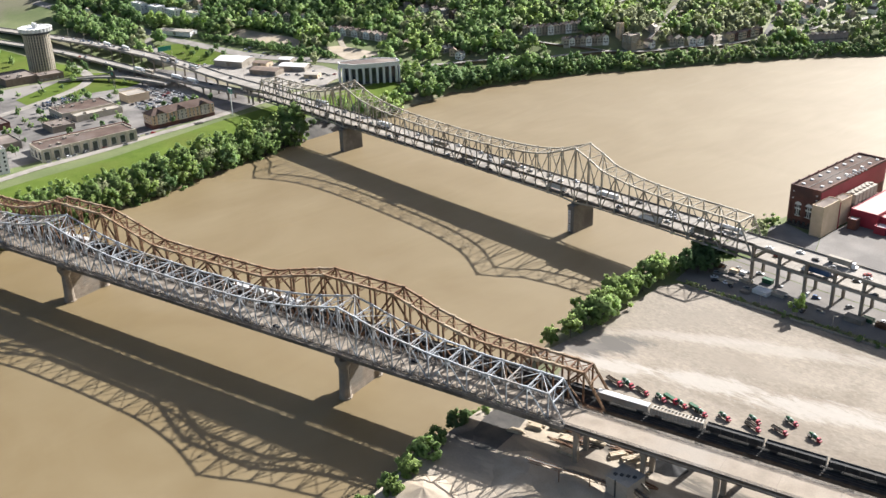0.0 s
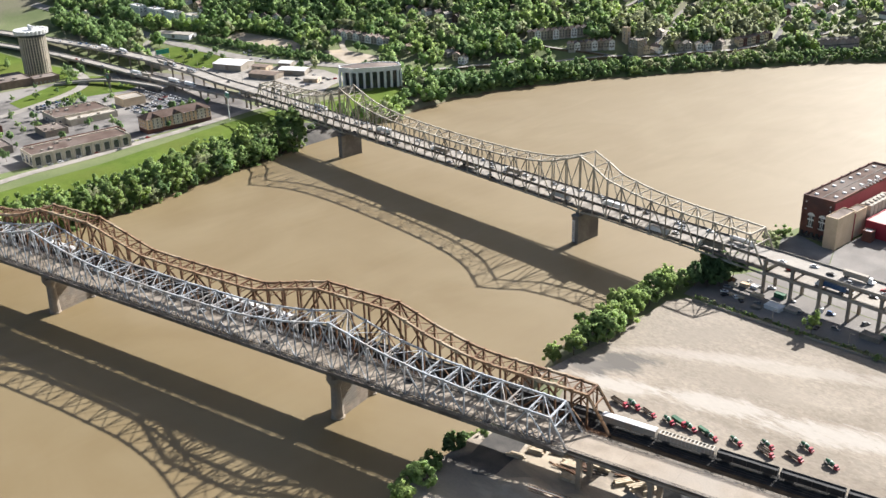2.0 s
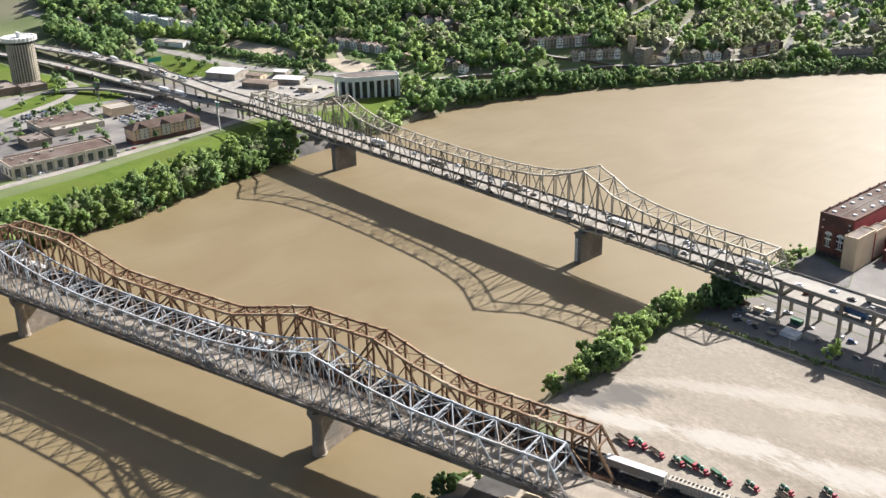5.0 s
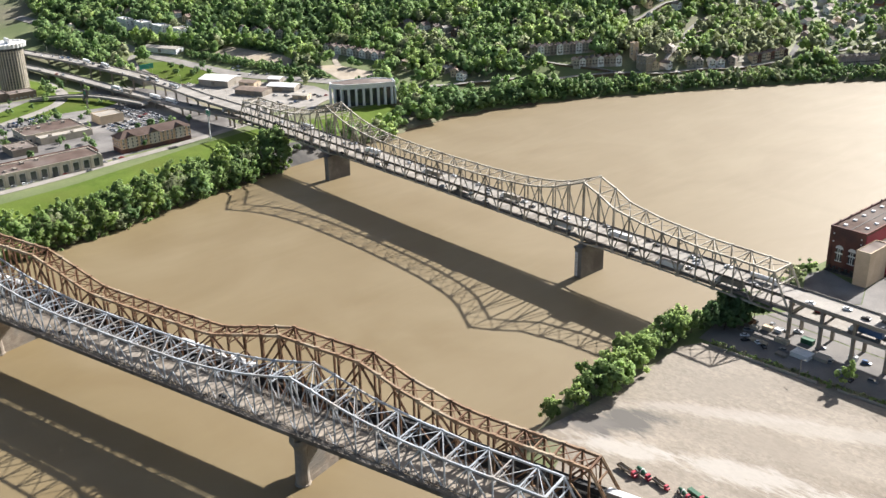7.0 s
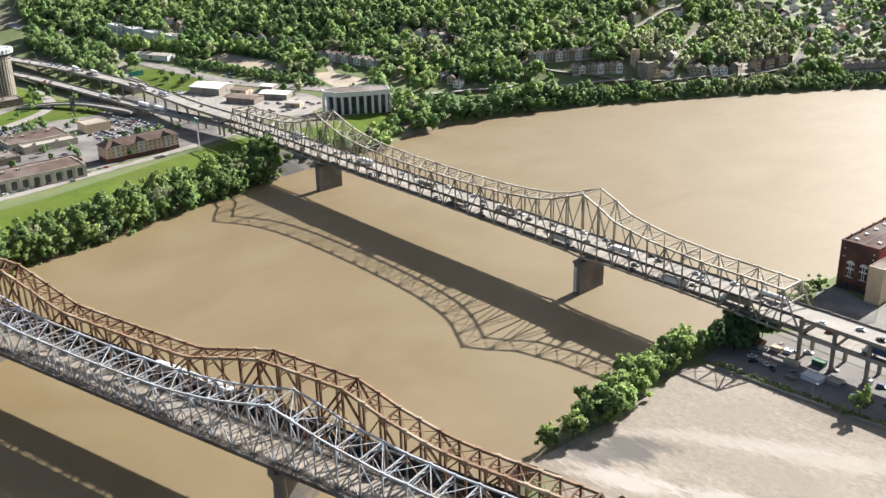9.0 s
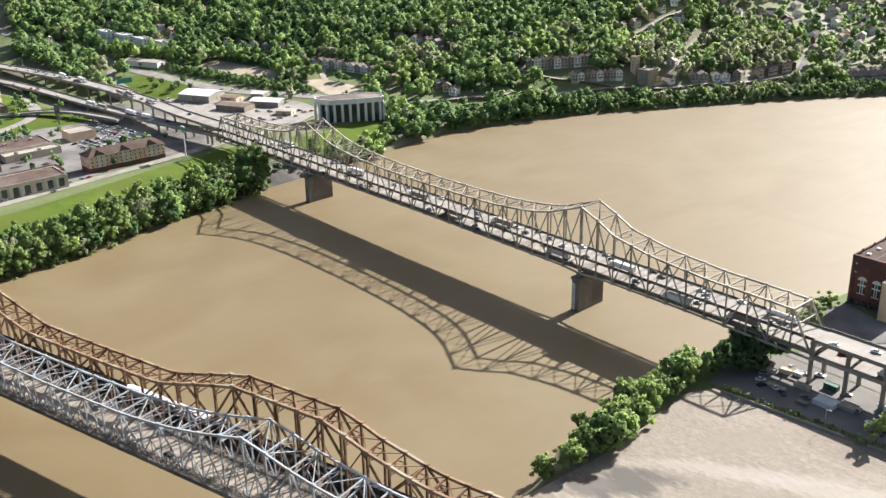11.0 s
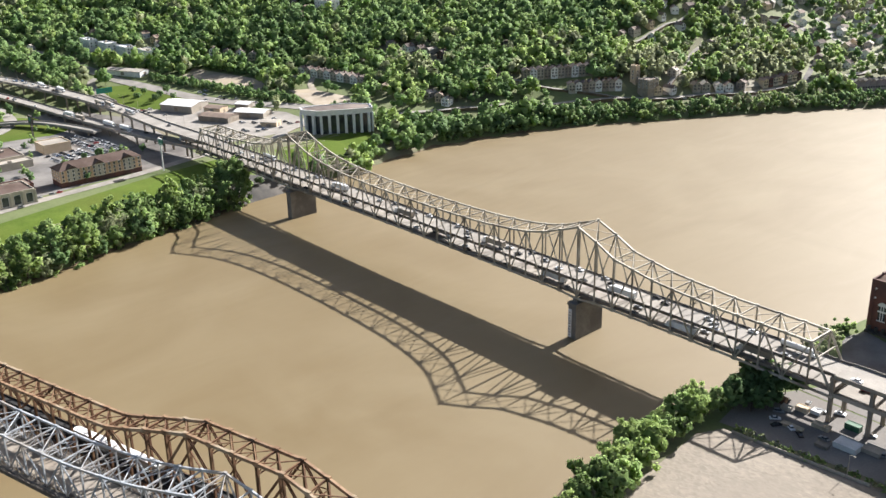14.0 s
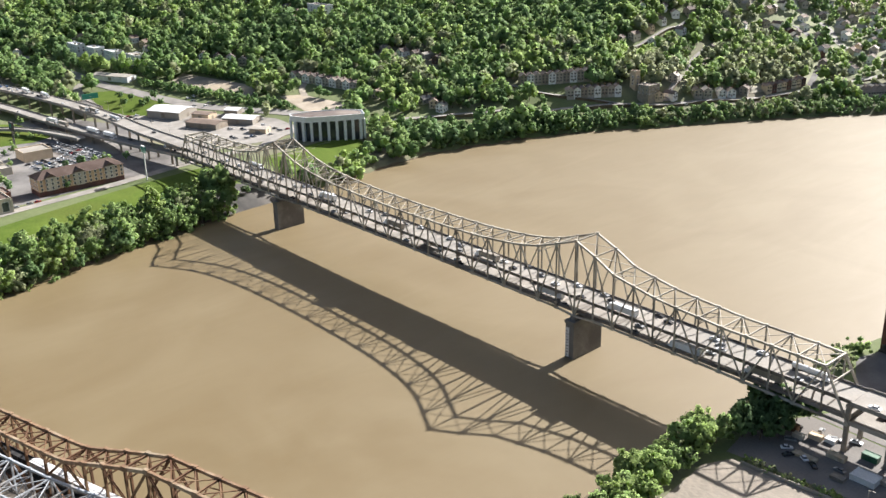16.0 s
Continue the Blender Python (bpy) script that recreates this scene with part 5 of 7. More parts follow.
def low_shed(name, label, x, y, w, d, h, ang, wall, roof):
    """A shed with a shallow gabled roof of ribbed sheet, a roller door and a gutter."""
    z = land_at(x, y)
    own = thing(name, (x, y, z), label, "shed")
    KEEP_R.append((x - w / 2 - 8, y - d / 2 - 10, x + w / 2 + 10, y + d / 2 + 6))
    M4 = Matrix.Translation((x, y, z)) @ Matrix.Rotation(radians(ang), 4, "Z")

    def put(nm, g, mat, lab=""):
        g.v = [tuple(M4 @ Vector(v)) for v in g.v]
        return part(nm, g, mat, own, lab)

    rise = d * 0.09
    g = Geo()
    g.v = [(sx * w / 2, yy, zz) for sx in (-1, 1) for yy, zz in ((-d / 2, -1.5), (d / 2, -1.5), (d / 2, h), (0, h + rise), (-d / 2, h))]
    g.f = [(4, 3, 2, 1, 0), (5, 6, 7, 8, 9), (0, 1, 6, 5), (1, 2, 7, 6), (4, 0, 5, 9)]
    g.m = [0] * 5
    put("wall", g, wall)
    for sy in (-1, 1):
        a, b = (0, h + rise), (sy * (d / 2 + 0.5), h - rise / d)
        q = [(-w / 2 - 0.4, *a), (w / 2 + 0.4, *a), (w / 2 + 0.4, *b), (-w / 2 - 0.4, *b)]
        q = q if sy < 0 else q[::-1]
        q = q[::-1]
        g = Geo().hexa([(u, v, t + 0.05) for u, v, t in q] + [(u, v, t + 0.25) for u, v, t in q])
        put("roof", g, roof)
    put("roller_door", Geo().box(-2, -d / 2 - 0.08, 0, 2, -d / 2 + 0.1, min(4, h - 1)), "pier")
    put("end_door", Geo().box(w / 2 - 0.1, -1.5, 0, w / 2 + 0.08, 1.5, min(3.5, h - 1)), "pier")
    put("gutter", Geo().box(-w / 2 - 0.4, -d / 2 - 0.7, h - 0.35, w / 2 + 0.4, -d / 2 - 0.5, h - 0.12), "paver")


for args in (("long_warehouse", "long low white warehouse with a shallow roof", -709, 92, 46, 15, 4.5, 25, "white", "paver"), ("storage_shed", "white-roofed storage shed in the pale yard", -560, 80, 36, 26, 5.5, 25, "paver", "white"), ("workshop", "low dark grey workshop with a ribbed roof", -497, 81, 32, 17, 5, 25, "pier", "shingle"), ("store_shed", "pale store with a white gabled roof", -490, 112, 30, 17, 5, 32, "paver", "white"), ("small_shed", "small white shed beside the road", -517, 120, 14, 12, 4, 30, "paver", "white"), ("brown_shed", "small shed with a red-brown roof", -527, 95, 18, 13, 5, 25, "tan", "shingle"), ("yard_shed", "small shed with a pale roof in the yard", -446, 104, 15, 11, 4, 35, "tan", "paver")):
    low_shed(*args)
for nm, lb, x0, y0, x1, y1, h, wl, rf in (
        ("motel_wing", "white two-storey motel wing on the hillside", -838, 96, -812, 106, 8, "white", "white"),
        ("motel_block", "white two-storey motel block on the hillside", -808, 104, -784, 116, 8, "white", "white"),
        ("motel_end", "white two-storey motel block on the slope", -782, 114, -756, 126, 7, "white", "white"),
        ("motel_office", "white motel office beside the trees", -750, 124, -726, 138, 7, "white", "paver")):
    flat_block(nm, lb, "warehouse" if "ware" in nm else "motel", x0, y0, x1, y1, h, wl, rf, units=2, rows=2 if "motel" in nm else 0, gap=3.2, pitch=4.5)
flat_block("parking_deck", "open two-level parking deck", "car park", -650, 20, -610, 36, 5, "paver", "asphalt", units=0)

# terraces and houses below and on the hill
rnd = random.Random(11)
tint = [("white", "roofing"), ("paver", "roofing"), ("beige", "shingle"), ("pier", "roofing"), ("white", "paver"), ("brick", "roofing"), ("tan", "shingle"), ("white", "shingle"), ("white", "roofing"), ("paver", "paver")]


def terrace(label, p, q, n, depth, h, ang, mats, grp):
    for i in range(n):
        t = (i + 0.5) / n
        x, y = p[0] + (q[0] - p[0]) * t, p[1] + (q[1] - p[1]) * t
        wdt = math.hypot(q[0] - p[0], q[1] - p[1]) / n * 0.97
        m = mats[i % len(mats)]
        gable_house("terraced_house", label, x, y, wdt, depth, h + rnd.uniform(-0.4, 0.4), ang, m[0], m[1], group=grp, storeys=3 if h > 8 else 2)


terrace("tall grey and white terraced house on the wooded slope", (-374, 345), (-336, 402), 10, 10, 8.5, 56, [("pier", "roofing"), ("white", "roofing"), ("paver", "roofing")], "upper terrace")
terrace("grey and white terraced house above the road", (-330, 362), (-302, 406), 8, 9, 7, 57, [("paver", "roofing"), ("white", "roofing"), ("pier", "roofing")], "lower terrace")
terrace("brown-roofed terraced house by the riverside road", (-228, 532), (-213, 576), 8, 9, 6, 68, [("tan", "shingle"), ("brick", "roofing"), ("beige", "roofing")], "roadside terrace")
terrace("white row house among trees", (-560, 212), (-478, 234), 10, 9, 6.5, 15, [("white", "roofing"), ("paver", "roofing")], "white row")
terrace("mauve-brick apartment house with a pale gable by the river", (-167, 597), (-138, 634), 9, 11, 7.5, 52, [("mauve", "paver"), ("mauve", "roofing")], "riverside apartments")
flat_block("grey_mill", "grey stone block by the road", "building", -288, 414, -275, 430, 8.5, "pier", "roofing", rows=3, units=1)
flat_block("square_tower", "square brown tower among houses", "tower", -302, 420, -295.5, 426.5, 13, "tan", "roofing", rows=3, units=0)
mans = flat_block("mansion", "large pale mansion on the ridge", "house", -706, 332, -672, 344, 8, "white", "roofing", rows=2, gap=3.6, pitch=5, units=0)
spots = [(-278, 430), (-271, 442), (-259, 466), (-254, 475), (-247, 488), (-243, 498), (-238, 514), (-386, 508), (-383, 527), (-368, 540), (-384, 552), (-387, 576), (-368, 588), (-388, 603), (-384, 624), (-416, 579), (-335, 600), (-305, 542), (-322, 530), (-284, 464), (-344, 715), (-336, 730), (-299, 705), (-331, 776), (-322, 803), (-253, 685), (-246, 664), (-257, 740), (-229, 713), (-217, 692), (-215, 741), (-238, 781),
         (-217, 622), (-276, 762), (-261, 782), (-357, 772), (-358, 745), (-282, 839), (-312, 748), (-292, 792), (-302, 835), (-296, 884), (-372, 714), (-369, 673), (-400, 598), (-337, 843), (-322, 861), (-314, 890), (-228, 640), (-205, 650), (-196, 640), (-280, 725), (-305, 720),
         (-539, 315), (-518, 321), (-504, 326), (-490, 329), (-475, 331), (-538, 273), (-449, 234), (-402, 251), (-388, 250), (-376, 249), (-444, 457), (-700, 318), (-730, 320), (-686, 183), (-669, 190), (-653, 197), (-637, 202), (-619, 214), (-719, 168), (-760, 157), (-805, 160), (-781, 162), (-883, 119), (-863, 124), (-876, 53)]
# the streets higher up: a loose grid of houses, clear of the roads
for gy_ in range(8):
    for gx_ in range(9):
        x, y = -420 + gx_ * 32 + (gy_ % 2) * 14 + rnd.uniform(-7, 7), 690 + gy_ * 30 + rnd.uniform(-7, 7)
        if -378 < x < np.interp(y, LEFT_Y, LEFT_X) - 90 and x < 400 - 0.437 * (y + 464) and y > 560 - 0.6 * (x + 200) and all((x - c[0]) ** 2 + (y - c[1]) ** 2 > (c[2] + 2) ** 2 for c in KEEP_C):
            spots.append((x, y))
for i, (x, y) in enumerate(spots):
    wl, rf = tint[rnd.randrange(len(tint))]
    word = {"white": "white", "paver": "pale grey", "beige": "cream", "pier": "stone-grey", "brick": "red brick", "tan": "tan"}[wl]
    gable_house("house", f"{word} gabled house among the trees", x, y, rnd.uniform(7, 9), rnd.uniform(8.5, 12), rnd.uniform(4.6, 6), rnd.choice((0, 20, 50, 60, 90)), wl, rf, group="houses on the hill")

# ---- trees ----
def leafy_body(balls, n):
    """Lumpy closed shells inside the clumps, so that a crown is dense where the sprays are thin."""
    out_ = []
    for c, r in balls:
        ring_ = []
        for i in range(n // 2 + 1):
            ph = math.pi * i / (n // 2)
            ring_.append([c + r * np.array([math.sin(ph) * math.cos(2 * math.pi * k / n + i), math.sin(ph) * math.sin(2 * math.pi * k / n + i), math.cos(ph) * 0.9]) * (1 + 0.16 * math.sin(3.1 * k + 2.3 * i + c[0])) for k in range(n)])
        for i in range(n // 2):
            for k in range(n):
                j = (k + 1) % n
                out_.append([ring_[i][k], ring_[i + 1][k], ring_[i + 1][j], ring_[i][j]])
    return np.array(out_)


def crown_cards(rng, clumps, per, radius, tall, leaf, lift, puff=(0.17, 0.36), body=0, fill=0.84):
    """Leaf cards of one crown: clumps spread through a rounded, uneven volume, each covered with small tilted quads."""
    quads, clump_at = [], []
    lobe = rng.uniform(0, 6.28, 3)
    for i in range(clumps):
        th, ph = rng.uniform(0, 2 * math.pi), math.acos(rng.uniform(-0.55, 1.0))
        swell = 1 + 0.2 * math.sin(2 * th + lobe[0]) + 0.16 * math.sin(3 * th + 2.5 * ph + lobe[1]) + 0.12 * math.sin(5 * ph + lobe[2])
        rr = radius * rng.uniform(0.35, 1.0) ** 0.6 * swell * 0.92 * (1 if i else 0)
        c = np.array([rr * math.sin(ph) * math.cos(th), rr * math.sin(ph) * math.sin(th), lift + tall * (0.5 + 0.42 * math.cos(ph) * rr / radius / 0.7)])
        cr = radius * rng.uniform(*puff)
        clump_at.append((c, cr * fill))
        v = rng.normal(size=(per, 3))
        v /= np.linalg.norm(v, axis=1)[:, None]
        v[:, 2] = np.abs(v[:, 2]) * np.where(rng.random(per) < 0.72, 1, -1)
        pos = c + v * cr * rng.uniform(0.62, 1.12, (per, 1))
        nrm = v + rng.normal(size=(per, 3)) * 0.35
        nrm /= np.linalg.norm(nrm, axis=1)[:, None]
        a = np.cross(nrm, rng.normal(size=(per, 3)))
        a /= np.linalg.norm(a, axis=1)[:, None] + 1e-9
        b = np.cross(nrm, a)
        s = leaf * rng.uniform(0.6, 1.25, (per, 1))
        droop = np.array([0, 0, -0.18]) * s
        quads.append(np.stack([pos - a * s - b * s * 0.55 + droop, pos + a * s * 0.2 - b * s * 0.8, pos + a * s + b * s * 0.5 + droop, pos - a * s * 0.3 + b * s * 0.85], 1))
    quads = np.concatenate(quads + ([leafy_body(clump_at, body)] if body else []))
    # leaves face outward, and are shaded like the rounded crown that they make up
    heart = np.array([0, 0, lift + tall * 0.3])
    out = quads - heart
    out /= np.linalg.norm(out, axis=2)[:, :, None] + 1e-9
    face = np.cross(quads[:, 1] - quads[:, 0], quads[:, 3] - quads[:, 0])
    face /= np.linalg.norm(face, axis=1)[:, None] + 1e-9
    back = np.einsum("ij,ij->i", face, out[:, 0]) < 0
    quads[back] = quads[back][:, ::-1]
    face[back] *= -1
    soft_ = out * 0.55 + face[:, None, :] * 0.45 + np.array([0, 0, 0.4])
    soft_ /= np.linalg.norm(soft_, axis=2)[:, :, None] + 1e-9
    return np.concatenate([quads, soft_], 2)


def cards_mesh(name, quads, mats, index=None):
    me = bpy.data.meshes.new(name)
    n = len(quads)
    quads, soft_ = quads[:, :, :3], quads[:, :, 3:]
    me.vertices.add(n * 4)
    me.vertices.foreach_set("co", quads.reshape(-1).astype(np.float32))
    me.loops.add(n * 4)
    me.loops.foreach_set("vertex_index", np.arange(n * 4, dtype=np.int32))
    me.polygons.add(n)
    me.polygons.foreach_set("loop_start", np.arange(0, n * 4, 4, dtype=np.int32))
    me.polygons.foreach_set("loop_total", np.full(n, 4, dtype=np.int32))
    for m in mats:
        me.materials.append(MAT[m])
    if index is not None:
        me.polygons.foreach_set("material_index", index.astype(np.int32))
    me.update()
    me.polygons.foreach_set("use_smooth", np.ones(n, bool))
    me.normals_split_custom_set_from_vertices(np.ascontiguousarray(soft_.reshape(-1, 3), dtype=np.float32))
    return me


def trunk_geo(rng, tall, radius, lift, limbs=3):
    g = Geo()
    p = Vector((0, 0, -0.6))
    r = tall * 0.026
    for k in range(3):
        q = Vector((rng.uniform(-0.4, 0.4) * k, rng.uniform(-0.4, 0.4) * k, lift + tall * 0.25 * k))
        g.tube(p, q, r, r * 0.75, 8)
        p, r = q, r * 0.75
        if k:
            for j in range(limbs):
                w = rng.uniform(0, 6.28)
                tip = p + Vector((math.cos(w) * radius * 0.65, math.sin(w) * radius * 0.65, tall * rng.uniform(0.1, 0.3)))
                mid = (p + tip) / 2 + Vector((0, 0, 0.5))
                g.tube(p, mid, r * 0.6, r * 0.4, 6)
                g.tube(mid, tip, r * 0.4, r * 0.12, 5)
    return g


def tree(name, seed, tall, radius, leafmat, clumps, per, leaf, lift, label, body=0, puff=(0.17, 0.36), limbs=3):
    rng = np.random.default_rng(seed)
    own = thing(name, (0, 0, 0), label, "tree", "riverside trees")
    if tall > 6:
        part("trunk", trunk_geo(rng, tall, radius, lift, limbs), "bark", own)
    part("crown", cards_mesh("crown", crown_cards(rng, clumps, per, radius, tall, leaf, lift, puff, body), [leafmat]), leafmat, own)
    return own


kinds = []
for i, (mt, word) in enumerate((("leaf", "fresh green"), ("leaf_dark", "dark green"), ("leaf", "fresh green"), ("leaf_pale", "pale budding"), ("leaf_dark", "dark green"), ("leaf_fresh", "yellow-green"))):
    thin = i == 3
    kinds.append(tree("tree", 40 + i, 12.0 + (i % 3) * 1.8, 5.8 + (i % 2) * 0.9, mt, 34 if thin else 24, 16 if thin else 18, 0.42 if thin else 0.62, 2.0, f"{word} broadleaf tree on the river bank", 0 if thin else 6, (0.16, 0.34) if thin else (0.22, 0.42), 7 if thin else 3))
small = [tree("tree", 60 + i, 11.0, 5.4, mt, 14, 14, 1.0, 1.6, f"{word} street tree beside the pavement", 6, (0.24, 0.4)) for i, (mt, word) in enumerate((("leaf_dark", "dark green"), ("leaf", "green")))]
big = [tree("tree", 70 + i, 13.5, 7.2, mt, 46, 34, 0.5, 1.2, f"{word} bushy tree on the bank", 6, (0.18, 0.34)) for i, (mt, word) in enumerate((("leaf", "fresh green"), ("leaf_fresh", "yellow-green"), ("leaf_dark", "dark green")))]
big.append(tree("tree", 83, 19.0, 11.0, "leaf", 90, 40, 0.62, 0.0, "large round green tree beside the bridge", 6, (0.2, 0.34)))
shrub = [tree("shrub", 90 + i, 4.2, 3.0, mt, 9, 22, 0.42, 0.2, f"{word} leafy shrub growing on the ground", 6) for i, (mt, word) in enumerate((("leaf", "green"), ("leaf_fresh", "yellow-green"), ("leaf_pale", "pale")))]
for s_ in small:
    s_["group"] = "street trees"
for s_ in shrub:
    s_["category"], s_["group"] = "shrub", "shrubs"
used, first_spot = set(), {}


def plant_tree(kind, x, y, scale, base=None, squash=1.0):
    z = land_at(x, y) if base is None else base
    m = Matrix.Translation((x, y, z - 0.1)) @ Matrix.Rotation(random.Random(f"{x:.1f},{y:.1f}").uniform(0, 6.28), 4, "Z") @ Matrix.Diagonal((scale, scale, scale * squash * random.Random(f"{y:.1f}").uniform(0.9, 1.15), 1))
    if kind in used:
        return copy_thing(kind, m)
    used.add(kind)
    first_spot[kind] = m
    return kind


# templates are planted by their copies; the first of each is moved to its own spot at the end
rt = random.Random(5)
plan = []
y = -335.0
while y < -8:
    a = 4.0
    while a < 44:
        plan.append((rt.choice((kinds[0], kinds[2], kinds[2], kinds[3], kinds[5], kinds[4], kinds[5], kinds[0])), *bank(y + rt.uniform(-3, 3), a + rt.uniform(-2, 2)), rt.uniform(0.75, 1.2) * (1 if a < 34 else 0.7)))
        a += rt.uniform(9, 12)
    y += rt.uniform(8.5, 10.5)
for dx, dy, k, sc in ((-318, -32, 1, 0.9), (-318, 14, 2, 0.42), (-322, 24, 2, 0.45), (-314, 30, 2, 0.4), (-326, 34, 2, 0.5), (-318, 42, 2, 0.5)):
    plan.append((big[k], dx, dy, sc))
for x, y in ((100, -131), (107, -124), (106, -112), (101, -104), (110, -101), (104, -93), (97, -85), (105, -82), (93, -74), (101, -70), (96, -62), (92, -52), (100, -55), (93, -42), (99, -40), (92, -32), (98, -28)):
    plan.append((big[rt.choice((0, 1, 0, 1))], x, y, rt.uniform(0.62, 1.0)))
for x, y in ((102, -17), (108, -14), (97, -10), (104, -5), (99, 2), (106, 5), (112, -8), (96, 9), (110, 9)):
    plan.append((big[2], x, y, rt.uniform(0.7, 0.9)))
for x, y, k, sc in ((119, -211, 2, 0.6), (123, -219, 2, 0.6), (128, -236, 0, 0.75), (134, -244, 0, 0.8), (127, -248, 0, 0.7), (137, -257, 1, 0.7), (131, -262, 0, 0.7), (142, -270, 1, 0.65), (138, -282, 0, 0.7)):
    plan.append((big[k], x, y, sc))
for i in range(26):
    plan.append((shrub[rt.choice((1, 2, 0))], rt.uniform(88, 101), rt.uniform(30, 120), rt.uniform(0.7, 1.5)))
for i in range(14):
    plan.append((shrub[rt.randrange(3)], rt.uniform(112, 128), rt.uniform(-205, -188), rt.uniform(0.5, 1.0)))
plan.append((kinds[5], 176, -23.5, 0.62))
for i in range(40):
    t = i / 39
    plan.append((shrub[rt.choice((0, 1, 1, 2))], 113 + t * 110 + rt.uniform(-1, 1), -31 + t * 8 + rt.uniform(-1.2, 1.2), rt.uniform(0.4, 0.75)))
for x, y in ((-640, 66), (-628, 72), (-618, 60), (-606, 78), (-600, 70), (-612, 88), (-590, 84)):
    plan.append((kinds[1], x, y, rt.uniform(0.45, 0.7)))
for x, y in ((-735, -120), (-748, -96), (-760, -128), (-772, -88), (-790, -120), (-716, -128), (-700, -140), (-728, -146), (-806, -92), (-820, -126), (-664, -66), (-652, -62), (-640, -66), (-655, -50), (-676, -58), (-668, -46)):
    plan.append((small[rt.choice((0, 1))], x, y, rt.uniform(0.6, 1.0)))
town = []
while len(town) < 120:
    x, y = rt.uniform(-650, -384), rt.uniform(-320, 0)
    if any(a - 1 < x < c - 4 and b + 3 < y < d for a, b, c, d in KEEP_R) or any((x - a) ** 2 + (y - b) ** 2 < 60 for a, b in town) or (-560 < x < -455 and -72 < y < 5) or any((x - c[0]) ** 2 + (y - c[1]) ** 2 < (c[2] - 2) ** 2 for c in KEEP_C):
        continue
    town.append((x, y))
    plan.append((small[rt.choice((0, 0, 1))], x, y, rt.uniform(0.4, 0.75)))
for i in range(90):
    plan.append((shrub[rt.choice((0, 0, 1, 2))], *bank(-325 + i * 3.55 + rt.uniform(-1.5, 1.5), rt.uniform(0.5, 9)), rt.uniform(0.9, 1.7)))
for i in range(46):
    plan.append((shrub[rt.randrange(2)], *bank(-300 + i * 6.4 + rt.uniform(-2, 2), rt.uniform(34, 40)), rt.uniform(0.4, 0.9)))
for k, x, y, sc in plan:
    plant_tree(k, x, y, sc)
plant_tree(big[3], -319, -8, 1.15, squash=0.9)
for k in kinds + small + big + shrub:
    if k not in used:
        plant_tree(k, *bank(-100 - 3 * len(used), 12), 0.7)
for k, m in first_spot.items():
    k.matrix_basis = m


# woods on the hill and along the far bank
def inside(px, py, outline):
    ok = np.zeros(len(px), bool)
    n = len(outline)
    for i in range(n):
        (x1, y1), (x2, y2) = outline[i], outline[(i + 1) % n]
        if y1 == y2:
            continue
        cut = ((y1 > py) != (y2 > py)) & (px < (x2 - x1) * (py - y1) / (y2 - y1) + x1)
        ok ^= cut
    return ok


def open_land(px, py):
    blocked = np.zeros(len(px), bool)
    for x, y, r in KEEP_C:
        blocked |= (px - x) ** 2 + (py - y) ** 2 < r * r
    for a, b, c, d in KEEP_R:
        blocked |= (px > a) & (px < c) & (py > b) & (py < d)
    for o in KEEP_P:
        blocked |= inside(px, py, o)
    return ~blocked


rng = np.random.default_rng(8)
step = 9.2
X, Y = np.meshgrid(np.arange(-1250, 160, step), np.arange(15, 1300, step))
px = (X + rng.uniform(-3, 3, X.shape)).ravel()
py = (Y + rng.uniform(-3, 3, Y.shape)).ravel()
inl = (np.interp(py, LEFT_Y, LEFT_X) - px) * np.where(py > 300, 0.78, 0.97)
up = (px + 433) * -0.543 + (py - 222) * 0.84
belt = (inl > np.where(py > 120, 5.0, 0.5)) & (inl < np.where((py > 120) & (py < 345), 85, 30)) & (py > 50)
hillside = (up > -8) & (inl > 30)
block_ = (px < -640) & (px > -1100) & (py > 10) & (py < 130) & (up > -330)
hedge = (up > -45) & (up < -20) & (px < -420) & (rng.random(len(px)) < 0.7)
# thin out where houses stand, and beyond what the hill hides
town_part = ((px > -262) & (py > 600)) | (py > 690) & (px > -420)
keep = (belt | hillside | block_ | hedge) & (rng.random(len(px)) < np.where(town_part, 0.62, 0.98))
far_cut = ((px + 433) * -0.543 + (py - 222) * 0.84 < np.where((px > -520) & (py > 500), 640, 470)) & (py > -330 + (272 - px) * 0.30) & (px < 430 - 0.44 * (py + 464))
keep &= far_cut & (inl > 0.5)
px, py = px[keep], py[keep]
ok = open_land(px, py)
px, py = px[ok], py[ok]
models = [crown_cards(np.random.default_rng(200 + i), 5, 10, 5.6, 9.5, 0.9, 0.6, (0.42, 0.62), 6) for i in range(8)]
tints = ["leaf", "leaf_dark", "leaf_pale", "leaf_fresh", "leaf_mid"]
# paler trees at the town's end of the hill; haze put into their colour
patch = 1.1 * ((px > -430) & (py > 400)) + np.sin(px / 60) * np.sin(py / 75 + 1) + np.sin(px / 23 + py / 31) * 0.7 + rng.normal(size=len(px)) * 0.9
